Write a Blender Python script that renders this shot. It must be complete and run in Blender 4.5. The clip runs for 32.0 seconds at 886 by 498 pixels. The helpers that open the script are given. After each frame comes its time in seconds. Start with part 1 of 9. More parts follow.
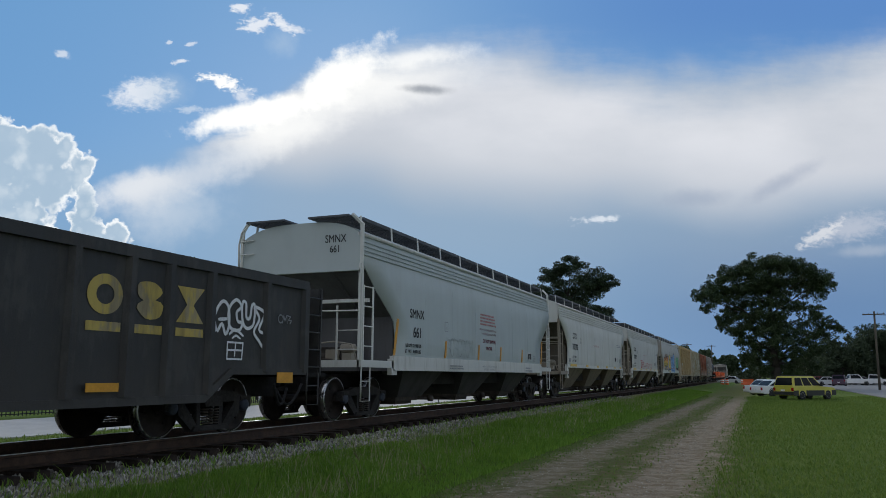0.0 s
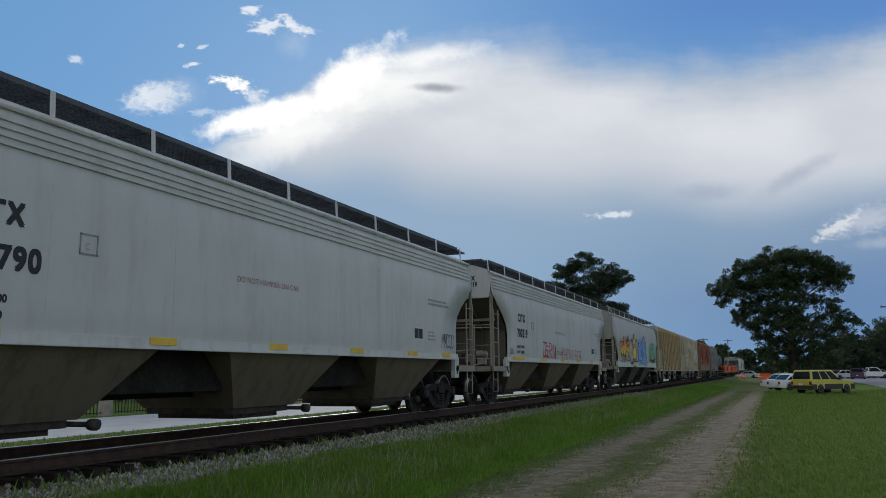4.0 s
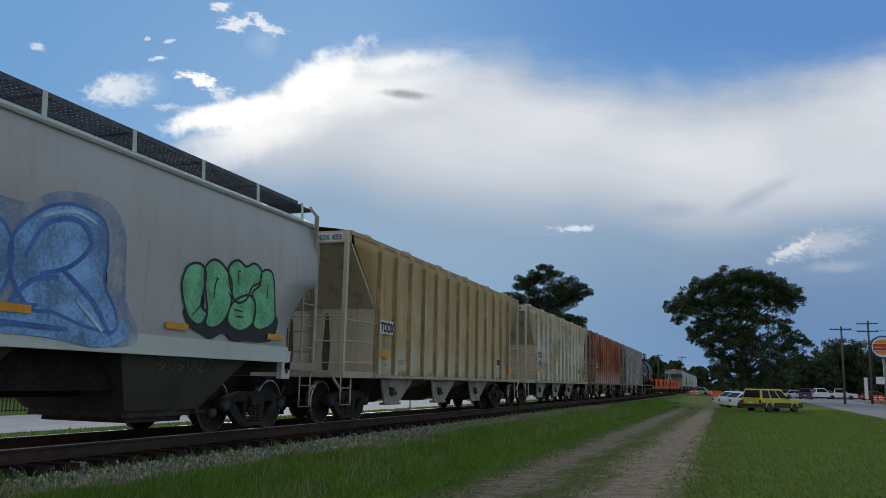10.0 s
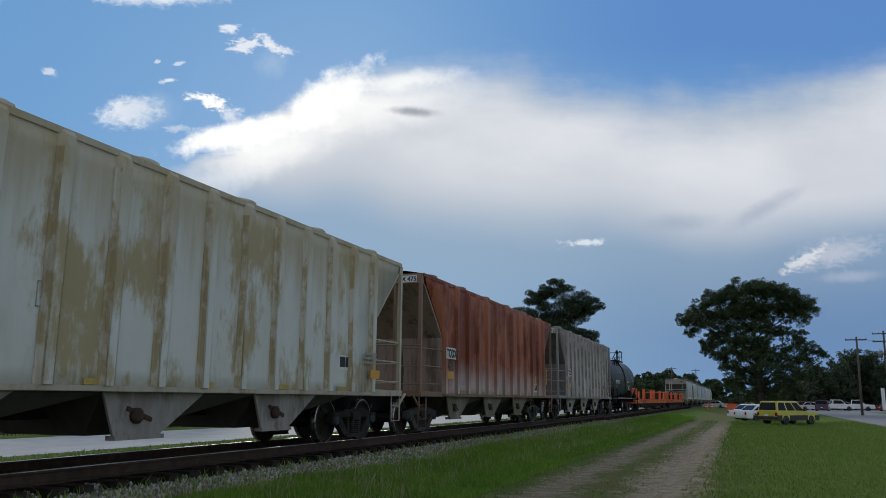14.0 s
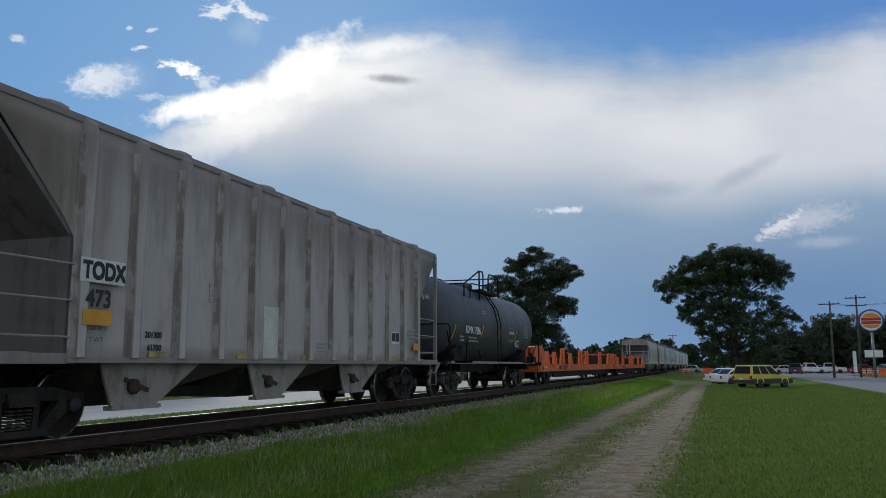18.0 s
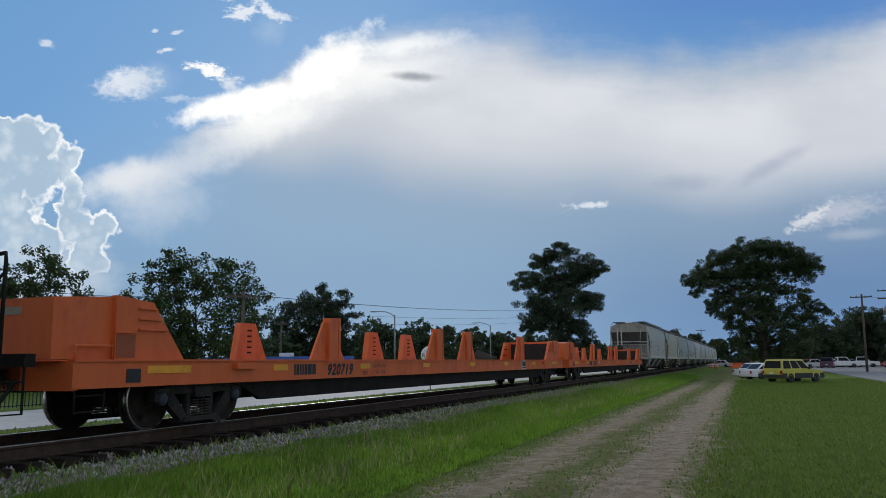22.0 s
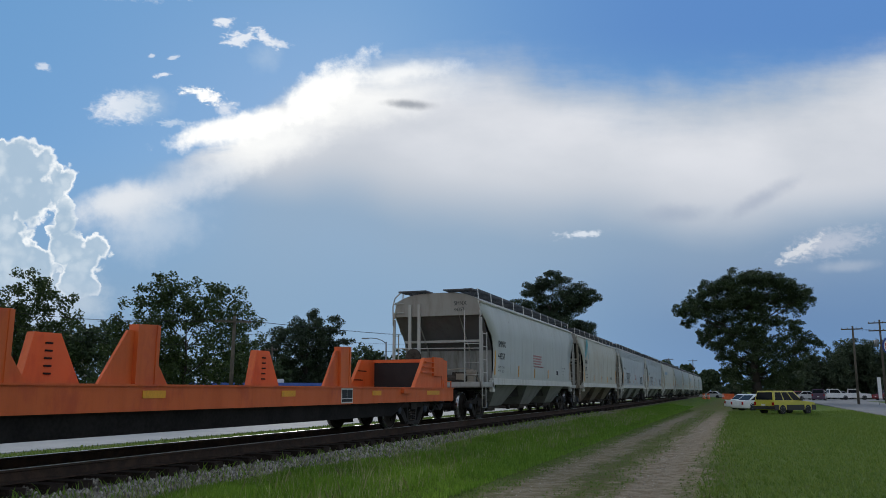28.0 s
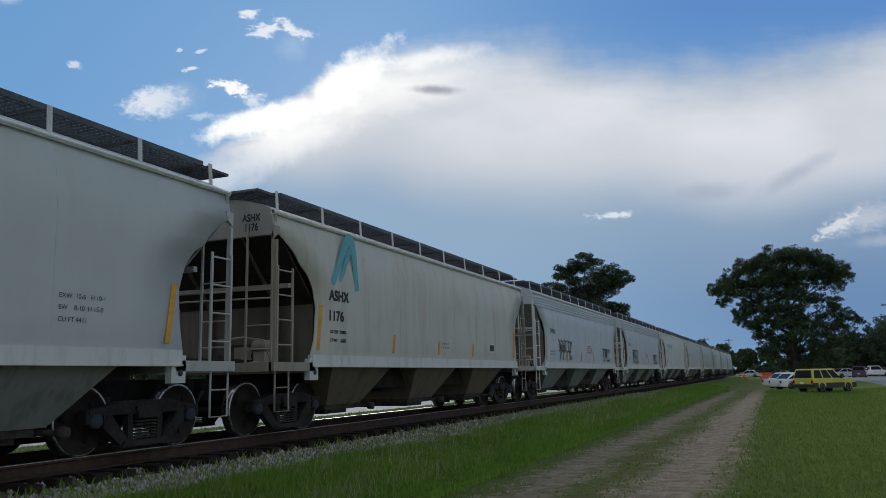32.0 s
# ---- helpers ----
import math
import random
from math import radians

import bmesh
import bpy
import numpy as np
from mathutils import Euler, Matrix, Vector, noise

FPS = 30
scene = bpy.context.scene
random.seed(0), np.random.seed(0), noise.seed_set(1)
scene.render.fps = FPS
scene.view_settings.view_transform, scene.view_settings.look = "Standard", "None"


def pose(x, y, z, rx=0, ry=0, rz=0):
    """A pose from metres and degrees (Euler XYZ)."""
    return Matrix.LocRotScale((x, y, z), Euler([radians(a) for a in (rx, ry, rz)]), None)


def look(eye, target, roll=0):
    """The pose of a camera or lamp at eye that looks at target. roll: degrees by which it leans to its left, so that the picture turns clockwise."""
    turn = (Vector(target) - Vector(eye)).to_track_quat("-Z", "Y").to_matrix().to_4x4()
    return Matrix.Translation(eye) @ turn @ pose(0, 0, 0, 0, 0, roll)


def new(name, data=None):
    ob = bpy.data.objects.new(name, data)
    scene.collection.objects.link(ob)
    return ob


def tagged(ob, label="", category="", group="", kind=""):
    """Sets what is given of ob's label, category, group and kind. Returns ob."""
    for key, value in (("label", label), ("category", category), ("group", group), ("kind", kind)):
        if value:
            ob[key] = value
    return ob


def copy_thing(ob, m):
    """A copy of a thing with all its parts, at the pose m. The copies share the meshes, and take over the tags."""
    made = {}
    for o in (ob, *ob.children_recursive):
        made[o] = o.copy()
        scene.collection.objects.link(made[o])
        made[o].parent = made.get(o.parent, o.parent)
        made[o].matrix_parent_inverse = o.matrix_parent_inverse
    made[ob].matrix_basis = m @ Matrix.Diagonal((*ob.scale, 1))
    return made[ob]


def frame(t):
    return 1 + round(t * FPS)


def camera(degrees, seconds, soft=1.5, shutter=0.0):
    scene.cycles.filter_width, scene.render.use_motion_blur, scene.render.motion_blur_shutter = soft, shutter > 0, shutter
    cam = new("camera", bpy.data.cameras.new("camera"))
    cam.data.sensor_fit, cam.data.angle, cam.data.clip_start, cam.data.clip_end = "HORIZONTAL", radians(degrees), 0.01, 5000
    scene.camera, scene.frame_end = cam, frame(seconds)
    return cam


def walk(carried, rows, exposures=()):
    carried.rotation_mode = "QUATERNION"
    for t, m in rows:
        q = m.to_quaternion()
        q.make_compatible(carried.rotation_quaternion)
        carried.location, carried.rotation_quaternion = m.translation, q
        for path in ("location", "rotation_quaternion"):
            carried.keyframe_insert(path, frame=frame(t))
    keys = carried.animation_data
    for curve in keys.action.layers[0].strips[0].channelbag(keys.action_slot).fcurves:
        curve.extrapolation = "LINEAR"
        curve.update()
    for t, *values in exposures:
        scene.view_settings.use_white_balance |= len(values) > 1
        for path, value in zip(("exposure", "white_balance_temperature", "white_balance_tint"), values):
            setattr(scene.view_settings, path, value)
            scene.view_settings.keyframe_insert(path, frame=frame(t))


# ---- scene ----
cam = camera(59.0, 32.0, soft=0.5)
PATH = [
    (0.0, pose(0, 0, 1.5, 99.20, -0.08, 21.58)),
    (0.5, pose(0, 0, 1.5, 99.07, 0.17, 21.76)),
    (1.0, pose(0, 0, 1.5, 99.20, 0.30, 21.96)),
    (1.5, pose(0, 0, 1.5, 99.34, 0.49, 22.19)),
    (2.0, pose(0, 0, 1.5, 99.07, 0.82, 22.34)),
    (2.5, pose(0, 0, 1.5, 98.99, 0.81, 22.07)),
    (3.0, pose(0, 0, 1.5, 99.15, 0.76, 22.42)),
    (3.5, pose(0, 0, 1.5, 99.15, 0.59, 22.69)),
    (5.5, pose(0, 0, 1.5, 98.74, 0.73, 22.18)),
    (6.0, pose(0, 0, 1.5, 98.84, 0.62, 21.81)),
    (6.5, pose(0, 0, 1.5, 99.17, 0.56, 21.96)),
    (7.0, pose(0, 0, 1.5, 99.00, 0.68, 22.08)),
    (7.5, pose(0, 0, 1.5, 99.30, 0.47, 21.37)),
    (8.0, pose(0, 0, 1.5, 99.50, 0.49, 21.41)),
    (8.5, pose(0, 0, 1.5, 100.07, 0.18, 20.86)),
    (9.0, pose(0, 0, 1.5, 100.14, -0.07, 20.78)),
    (9.5, pose(0, 0, 1.5, 98.87, -0.49, 19.70)),
    (10.0, pose(0, 0, 1.5, 99.63, -1.24, 19.57)),
    (10.5, pose(0, 0, 1.5, 99.66, -1.12, 19.41)),
    (11.0, pose(0, 0, 1.5, 99.77, -1.02, 20.05)),
    (11.5, pose(0, 0, 1.5, 100.32, -0.78, 20.22)),
    (12.0, pose(0, 0, 1.5, 100.65, -0.20, 21.18)),
    (12.5, pose(0, 0, 1.5, 100.53, 0.13, 21.81)),
    (13.0, pose(0, 0, 1.5, 100.39, 0.55, 21.51)),
    (13.5, pose(0, 0, 1.5, 100.86, -0.06, 21.05)),
    (14.0, pose(0, 0, 1.5, 100.80, -0.46, 20.47)),
    (14.5, pose(0, 0, 1.5, 100.78, -0.46, 20.16)),
    (16.5, pose(0, 0, 1.5, 101.17, -0.83, 19.62)),
    (17.0, pose(0, 0, 1.5, 99.98, 0.42, 19.49)),
    (17.5, pose(0, 0, 1.5, 98.76, 1.06, 19.89)),
    (18.0, pose(0, 0, 1.5, 98.50, 0.20, 19.06)),
    (18.5, pose(0, 0, 1.5, 98.92, -0.43, 18.36)),
    (19.0, pose(0, 0, 1.5, 99.30, -0.22, 18.86)),
    (19.5, pose(0, 0, 1.5, 98.85, 0.04, 19.70)),
    (20.0, pose(0, 0, 1.5, 98.77, 0.46, 19.70)),
    (20.5, pose(0, 0, 1.5, 98.48, 0.48, 19.99)),
    (21.0, pose(0, 0, 1.5, 98.74, 0.73, 19.86)),
    (21.5, pose(0, 0, 1.5, 97.79, 0.53, 20.32)),
    (22.0, pose(0, 0, 1.5, 98.28, 0.60, 20.96)),
    (22.5, pose(0, 0, 1.5, 98.41, 1.16, 21.36)),
    (23.0, pose(0, 0, 1.5, 98.26, 0.84, 20.90)),
    (23.5, pose(0, 0, 1.5, 98.48, 0.85, 21.08)),
    (24.0, pose(0, 0, 1.5, 98.17, 0.58, 19.70)),
    (24.5, pose(0, 0, 1.5, 98.33, 0.21, 20.68)),
    (25.0, pose(0, 0, 1.5, 98.36, 0.63, 20.07)),
    (25.5, pose(0, 0, 1.5, 98.21, 0.63, 19.94)),
    (27.5, pose(0, 0, 1.5, 100.29, -0.26, 19.54)),
    (28.0, pose(0, 0, 1.5, 100.27, 0.01, 20.32)),
    (28.5, pose(0, 0, 1.5, 100.39, 0.44, 20.21)),
    (29.0, pose(0, 0, 1.5, 99.51, 0.93, 20.97)),
    (29.5, pose(0, 0, 1.5, 99.91, 0.92, 21.28)),
    (30.0, pose(0, 0, 1.5, 99.75, 1.36, 22.18)),
    (30.5, pose(0, 0, 1.5, 99.67, 1.08, 22.04)),
    (31.0, pose(0, 0, 1.5, 99.23, 0.86, 23.14)),
    (31.5, pose(0, 0, 1.5, 99.50, 1.15, 23.37)),
    (32.0, pose(0, 0, 1.5, 99.22, 1.12, 22.77)),
]
# The train's way: metres that it has rolled since the start, at 7.5 m/s or so.
def rolled(t):
    u = t / 32
    return 7.6 * (31.5107 * u - 1.6401 * u * u + 1.1150 * u ** 3)


walk(cam, PATH)

RAIL = 0.555          # top of the rail above the lawn
TRACK = -9.2          # middle of the track
SUN_AZ, SUN_EL = 29.0, 20.0   # degrees to the left of +y, and up

# ---- world ----
FWD = pose(0, 0, 0, 99.2, -0.08, 21.58)      # the middle of the clouded part of the sky
AX, AY, AZ_ = [Vector((FWD[0][i], FWD[1][i], FWD[2][i])) for i in range(3)]


class Graph:
    """Short forms for building node trees."""

    def __init__(self, tree):
        self.tree = tree

    def node(self, kind, operation=None):
        n = self.tree.nodes.new(kind)
        if operation:
            n.operation = operation
        return n

    def put(self, socket, value):
        if hasattr(value, "is_linked"):
            self.tree.links.new(value, socket)
        elif value is not None:
            socket.default_value = value

    def math(self, op, a, b=None, c=None, clamp=False):
        n = self.node("ShaderNodeMath", op)
        n.use_clamp = clamp
        for i, v in enumerate((a, b, c)):
            self.put(n.inputs[i], v)
        return n.outputs[0]

    def step(self, x, lo, hi, a=0.0, b=1.0):
        n = self.node("ShaderNodeMapRange")
        n.interpolation_type = "SMOOTHSTEP"
        for i, v in enumerate((x, lo, hi, a, b)):
            self.put(n.inputs[i], v)
        return n.outputs[0]

    def lin(self, x, lo, hi, a=0.0, b=1.0):
        n = self.node("ShaderNodeMapRange")
        for i, v in enumerate((x, lo, hi, a, b)):
            self.put(n.inputs[i], v)
        return n.outputs[0]

    def mix(self, f, a, b, blend="MIX"):
        n = self.node("ShaderNodeMix")
        n.data_type, n.blend_type = "RGBA", blend
        self.put(n.inputs[0], f)
        for s, v in ((n.inputs[6], a), (n.inputs[7], b)):
            self.put(s, (*v, 1) if isinstance(v, tuple) and len(v) == 3 else v)
        return n.outputs[2]

    def noise(self, vec, scale, detail=4, rough=0.55, dist=0.0):
        n = self.node("ShaderNodeTexNoise")
        self.put(n.inputs["Vector"], vec)
        n.inputs["Scale"].default_value, n.inputs["Detail"].default_value = scale, detail
        n.inputs["Roughness"].default_value, n.inputs["Distortion"].default_value = rough, dist
        return n.outputs["Fac"]

    def xyz(self, x, y, z=0.0):
        n = self.node("ShaderNodeCombineXYZ")
        for i, v in enumerate((x, y, z)):
            self.put(n.inputs[i], v)
        return n.outputs[0]

    def dot(self, a, v):
        n = self.node("ShaderNodeVectorMath", "DOT_PRODUCT")
        self.put(n.inputs[0], a)
        n.inputs[1].default_value = v
        return n.outputs["Value"]

    def scaled(self, vec, v):
        n = self.node("ShaderNodeVectorMath", "MULTIPLY")
        self.put(n.inputs[0], vec)
        n.inputs[1].default_value = v
        return n.outputs[0]

    def node_turned(self, vec, degrees, scale):
        n = self.node("ShaderNodeMapping")
        n.vector_type = "POINT"
        self.put(n.inputs["Vector"], vec)
        n.inputs["Rotation"].default_value = (0, 0, -radians(degrees))
        n.inputs["Scale"].default_value = scale
        return n.outputs[0]

    def curve(self, x, points):
        n = self.node("ShaderNodeFloatCurve")
        self.put(n.inputs["Value"], x)
        c = n.mapping.curves[0]
        c.points[0].location, c.points[1].location = points[0], points[-1]
        for p in points[1:-1]:
            c.points.new(*p)
        n.mapping.update()
        return n.outputs[0]


def sky_world():
    world = bpy.data.worlds.new("summer_sky")
    world.use_nodes = True
    scene.world = world
    g = Graph(world.node_tree)
    back = world.node_tree.nodes["Background"]
    way = g.node("ShaderNodeTexCoord").outputs["Generated"]
    sky = g.node("ShaderNodeTexSky")
    sky.sky_type, sky.sun_disc = "NISHITA", False
    sky.sun_elevation, sky.sun_rotation = radians(SUN_EL), radians(-SUN_AZ)
    sky.air_density, sky.dust_density, sky.ozone_density = 1.0, 0.4, 3.0
    base = g.mix(1.0, sky.outputs[0], (0.055, 0.055, 0.055), "MULTIPLY")
    # a plane of sight: a to the right, b up, in tangents of the angle; places below are in thousandths of it
    depth = g.math("MAXIMUM", g.dot(way, -AZ_), 0.08)
    a = g.math("DIVIDE", g.dot(way, AX), depth)
    b = g.math("DIVIDE", g.dot(way, AY), depth)
    at = g.xyz(a, b)

    def field(vec, scale, detail, rough, gain=3.6, dist=0.0):
        return g.math("MULTIPLY", g.math("SUBTRACT", g.noise(vec, scale, detail, rough, dist), 0.5), gain)
    n_big = field(at, 5.5, 7, 0.58)
    n_mid = field(at, 15.0, 8, 0.62)
    n_fine = field(at, 45.0, 7, 0.62)
    n_puff = field(at, 26.0, 4, 0.5, 3.2, 0.6)
    n_rag = field(g.node_turned(at, -25.0, (0.75, 1.35, 1)), 85.0, 9, 0.70, 4.4, 0.4)
    n_soft = field(g.scaled(at, (0.7, 1.5, 1)), 4.0, 6, 0.5)
    n_streak = field(g.node_turned(at, 24.0, (0.55, 2.6, 1)), 7.0, 7, 0.6)

    def blob(x, y, w, h, soft, mid=0.0, fine=0.0, turn=0.0, puff=0.0, rag=0.0):
        """How much a cloud with that middle and those half sizes covers."""
        dx, dy = g.math("SUBTRACT", a, x / 1000), g.math("SUBTRACT", b, y / 1000)
        c, s = math.cos(radians(turn)), math.sin(radians(turn))
        p = g.math("DIVIDE", g.math("ADD", g.math("MULTIPLY", dx, c), g.math("MULTIPLY", dy, s)), w / 1000)
        q = g.math("DIVIDE", g.math("SUBTRACT", g.math("MULTIPLY", dy, c), g.math("MULTIPLY", dx, s)), h / 1000)
        d = g.math("SQRT", g.math("ADD", g.math("MULTIPLY", p, p), g.math("MULTIPLY", q, q)))
        for n, k in ((n_mid, mid), (n_fine, fine), (n_puff, puff), (n_rag, rag)):
            if k:
                d = g.math("ADD", d, g.math("MULTIPLY", n, k))
        return g.step(d, 1.0, 1.0 - soft)

    def over(col, mask, strength, c):
        return g.mix(g.math("MULTIPLY", mask, strength, clamp=True), col, c)
    # clear sky: deep blue high on the right, lighter and hazier low down and to the left
    col = over(base, g.step(b, -0.30, 0.0), 0.75, (0.150, 0.375, 0.71))
    col = over(col, g.math("MULTIPLY", g.step(a, -0.62, -0.30), g.step(b, 0.22, -0.02)), 0.5, (0.25, 0.45, 0.68))
    col = over(col, g.math("MULTIPLY", g.step(a, -0.10, 0.35), g.step(b, 0.18, 0.31)), 0.55, (0.085, 0.20, 0.54))
    col = over(col, g.step(b, 0.16, -0.08), 0.85, (0.24, 0.375, 0.545))
    col = over(col, g.math("MULTIPLY", g.step(a, 0.02, 0.45), g.step(b, 0.16, -0.02)), 0.88, (0.112, 0.222, 0.43))
    col = over(col, g.math("MULTIPLY", g.step(a, -0.1, 0.35), g.step(b, -0.06, -0.16)), 0.4, (0.22, 0.36, 0.57))
    # the great anvil
    u = g.lin(a, -0.60, 0.60)
    top = g.curve(u, [(0.0, 0.42), (0.19, 0.45), (0.225, 0.52), (0.295, 0.585), (0.33, 0.74), (0.375, 0.80), (0.44, 0.865), (0.52, 0.885), (0.59, 0.90),
                      (0.66, 0.87), (0.75, 0.82), (0.85, 0.83), (0.92, 0.88), (1.0, 0.97)])
    top = g.math("ADD", g.lin(top, 0, 1, -0.05, 0.30), g.math("ADD", g.math("MULTIPLY", n_mid, 0.010), g.math("MULTIPLY", n_big, 0.010)))
    top = g.math("ADD", top, g.math("MULTIPLY", n_streak, g.step(a, -0.4, 0.1, 0.012, 0.022)))
    gap = g.math("SUBTRACT", top, b)
    edge = g.step(gap, g.step(a, -0.25, 0.12, -0.004, -0.030), g.step(a, -0.25, 0.15, 0.016, 0.085))
    bot = g.curve(u, [(0.0, 0.55), (0.19, 0.52), (0.26, 0.44), (0.34, 0.40), (0.41, 0.42), (0.48, 0.36), (0.55, 0.33), (0.62, 0.32), (0.70, 0.33), (0.80, 0.27), (0.90, 0.30), (1.0, 0.34)])
    bot = g.math("ADD", g.lin(bot, 0, 1, -0.05, 0.30), g.math("MULTIPLY", n_soft, 0.022))
    above = g.math("SUBTRACT", b, bot)
    under = g.step(above, -0.035, 0.050)
    anvil = g.math("MULTIPLY", g.math("MULTIPLY", edge, under), g.step(g.math("ADD", a, g.math("MULTIPLY", n_mid, 0.02)), -0.365, -0.30))
    veil = g.math("MULTIPLY", g.math("MULTIPLY", g.step(above, -0.20, 0.02), g.step(gap, -0.02, 0.05)), g.step(a, -0.45, -0.15))
    col = over(col, veil, 0.72, (0.31, 0.405, 0.515))
    body = g.mix(g.step(n_soft, -0.7, 0.7), (0.58, 0.615, 0.675), (0.78, 0.795, 0.84))
    body = over(body, g.step(above, 0.10, -0.02), 0.55, (0.42, 0.48, 0.56))
    body = over(body, g.math("MULTIPLY", g.step(a, 0.10, 0.5), g.step(gap, 0.05, 0.16)), 0.35, (0.68, 0.70, 0.76))
    sunny = blob(-160, 212, 265, 95, 0.85, 0.15, 0.05, 20)
    body = over(body, g.math("MULTIPLY", sunny, g.step(g.math("ADD", n_streak, n_mid), -1.0, 0.8)), 1.0, (1.02, 1.02, 1.0))
    col = over(col, anvil, 0.97, body)
    white, pale = (1.05, 1.05, 1.03), (0.86, 0.89, 0.94)
    # bright arms of the anvil where the sun stands behind them; the cloud towers low on the left
    for x, y, w, h, soft, m, f, t, p, strong, c in (
            (-240, 172, 105, 24, 0.55, 0.30, 0.22, 12, 0.2, 0.95, white), (-130, 222, 85, 34, 0.6, 0.35, 0.25, 33, 0.1, 0.95, white),
            (-30, 245, 90, 18, 0.9, 0.4, 0.15, 8, 0.0, 0.7, white), (-200, 150, 120, 42, 0.95, 0.3, 0.15, 22, 0.0, 0.6, white), (-60, 205, 160, 40, 0.95, 0.3, 0.1, 15, 0.0, 0.45, white), (-325, 92, 110, 36, 0.9, 0.3, 0.15, 16, 0.0, 0.75, (0.68, 0.73, 0.80)),
            (-380, 70, 80, 44, 0.95, 0.25, 0.1, 20, 0.0, 0.75, (0.68, 0.73, 0.80)), (-400, 78, 75, 26, 0.85, 0.35, 0.15, 14, 0.0, 0.8, (0.80, 0.83, 0.87)),
            (-345, 45, 95, 52, 0.95, 0.3, 0.1, 10, 0.0, 0.55, (0.64, 0.71, 0.79)), (-480, -45, 100, 62, 0.75, 0.3, 0.15, 0, 0.1, 0.85, (0.50, 0.60, 0.71))):
        col = over(col, blob(x, y, w, h, soft, m, f, t, p), strong, c)
    # cauliflower towers: round lobes, roughened by cells, bright along the edge that the sun lights from behind
    lobes = None
    for x, y, r in ((-515, 118, 44), (-560, 120, 50), (-487, 132, 20), (-462, 106, 20), (-473, 92, 18), (-500, 80, 40), (-459, 64, 17), (-458, 48, 21), (-470, 36, 22), (-456, 22, 30), (-419, 20, 23),
                    (-430, 4, 26), (-496, 52, 22), (-505, 66, 26), (-500, 36, 20), (-535, 72, 32), (-540, -12, 40), (-575, 60, 40), (-513, 46, 19), (-522, 24, 27), (-494, 24, 17), (-545, 40, 22), (-560, 5, 40), (-500, -5, 40), (-440, -20, 30)):
        dx, dy = g.math("SUBTRACT", a, x / 1000), g.math("SUBTRACT", b, y / 1000)
        d = g.math("SUBTRACT", r / 1000, g.math("SQRT", g.math("ADD", g.math("MULTIPLY", dx, dx), g.math("MULTIPLY", dy, dy))))
        lobes = d if lobes is None else g.math("SMOOTH_MAX", lobes, d, 0.004)
    cells = []
    warp = g.node("ShaderNodeVectorMath", "ADD")
    g.put(warp.inputs[0], at)
    g.put(warp.inputs[1], g.xyz(g.math("MULTIPLY", n_fine, 0.006), g.math("MULTIPLY", n_rag, 0.003)))
    for scale in (32.0, 85.0, 190.0):
        v = g.node("ShaderNodeTexVoronoi")
        v.feature = "SMOOTH_F1"
        v.inputs["Smoothness"].default_value = 0.35
        v.inputs["Scale"].default_value = scale
        g.put(v.inputs["Vector"], warp.outputs[0])
        cells.append(v.outputs["Distance"])
    for c, k in zip(cells, (0.022, 0.010, 0.004)):
        lobes = g.math("ADD", lobes, g.math("MULTIPLY", g.math("SUBTRACT", 0.42, c), k))
    soft_base = g.step(b, -0.075, 0.005)
    body = g.mix(g.step(g.math("ADD", cells[0], g.math("MULTIPLY", cells[1], 0.5)), 0.30, 0.85), (0.62, 0.715, 0.80), (0.40, 0.53, 0.665))
    body = g.mix(g.math("MULTIPLY", g.step(n_puff, -0.6, 0.7), 0.45), body, (0.44, 0.565, 0.695))
    body = g.mix(g.math("MULTIPLY", g.step(lobes, 0.0085, 0.001), g.step(g.math("ADD", n_mid, n_puff), -1.0, 0.5, 0.15, 0.95)), body, (1.12, 1.12, 1.10))
    col = over(col, g.math("MULTIPLY", g.step(lobes, -0.0015, 0.0035), soft_base), 0.97, body)
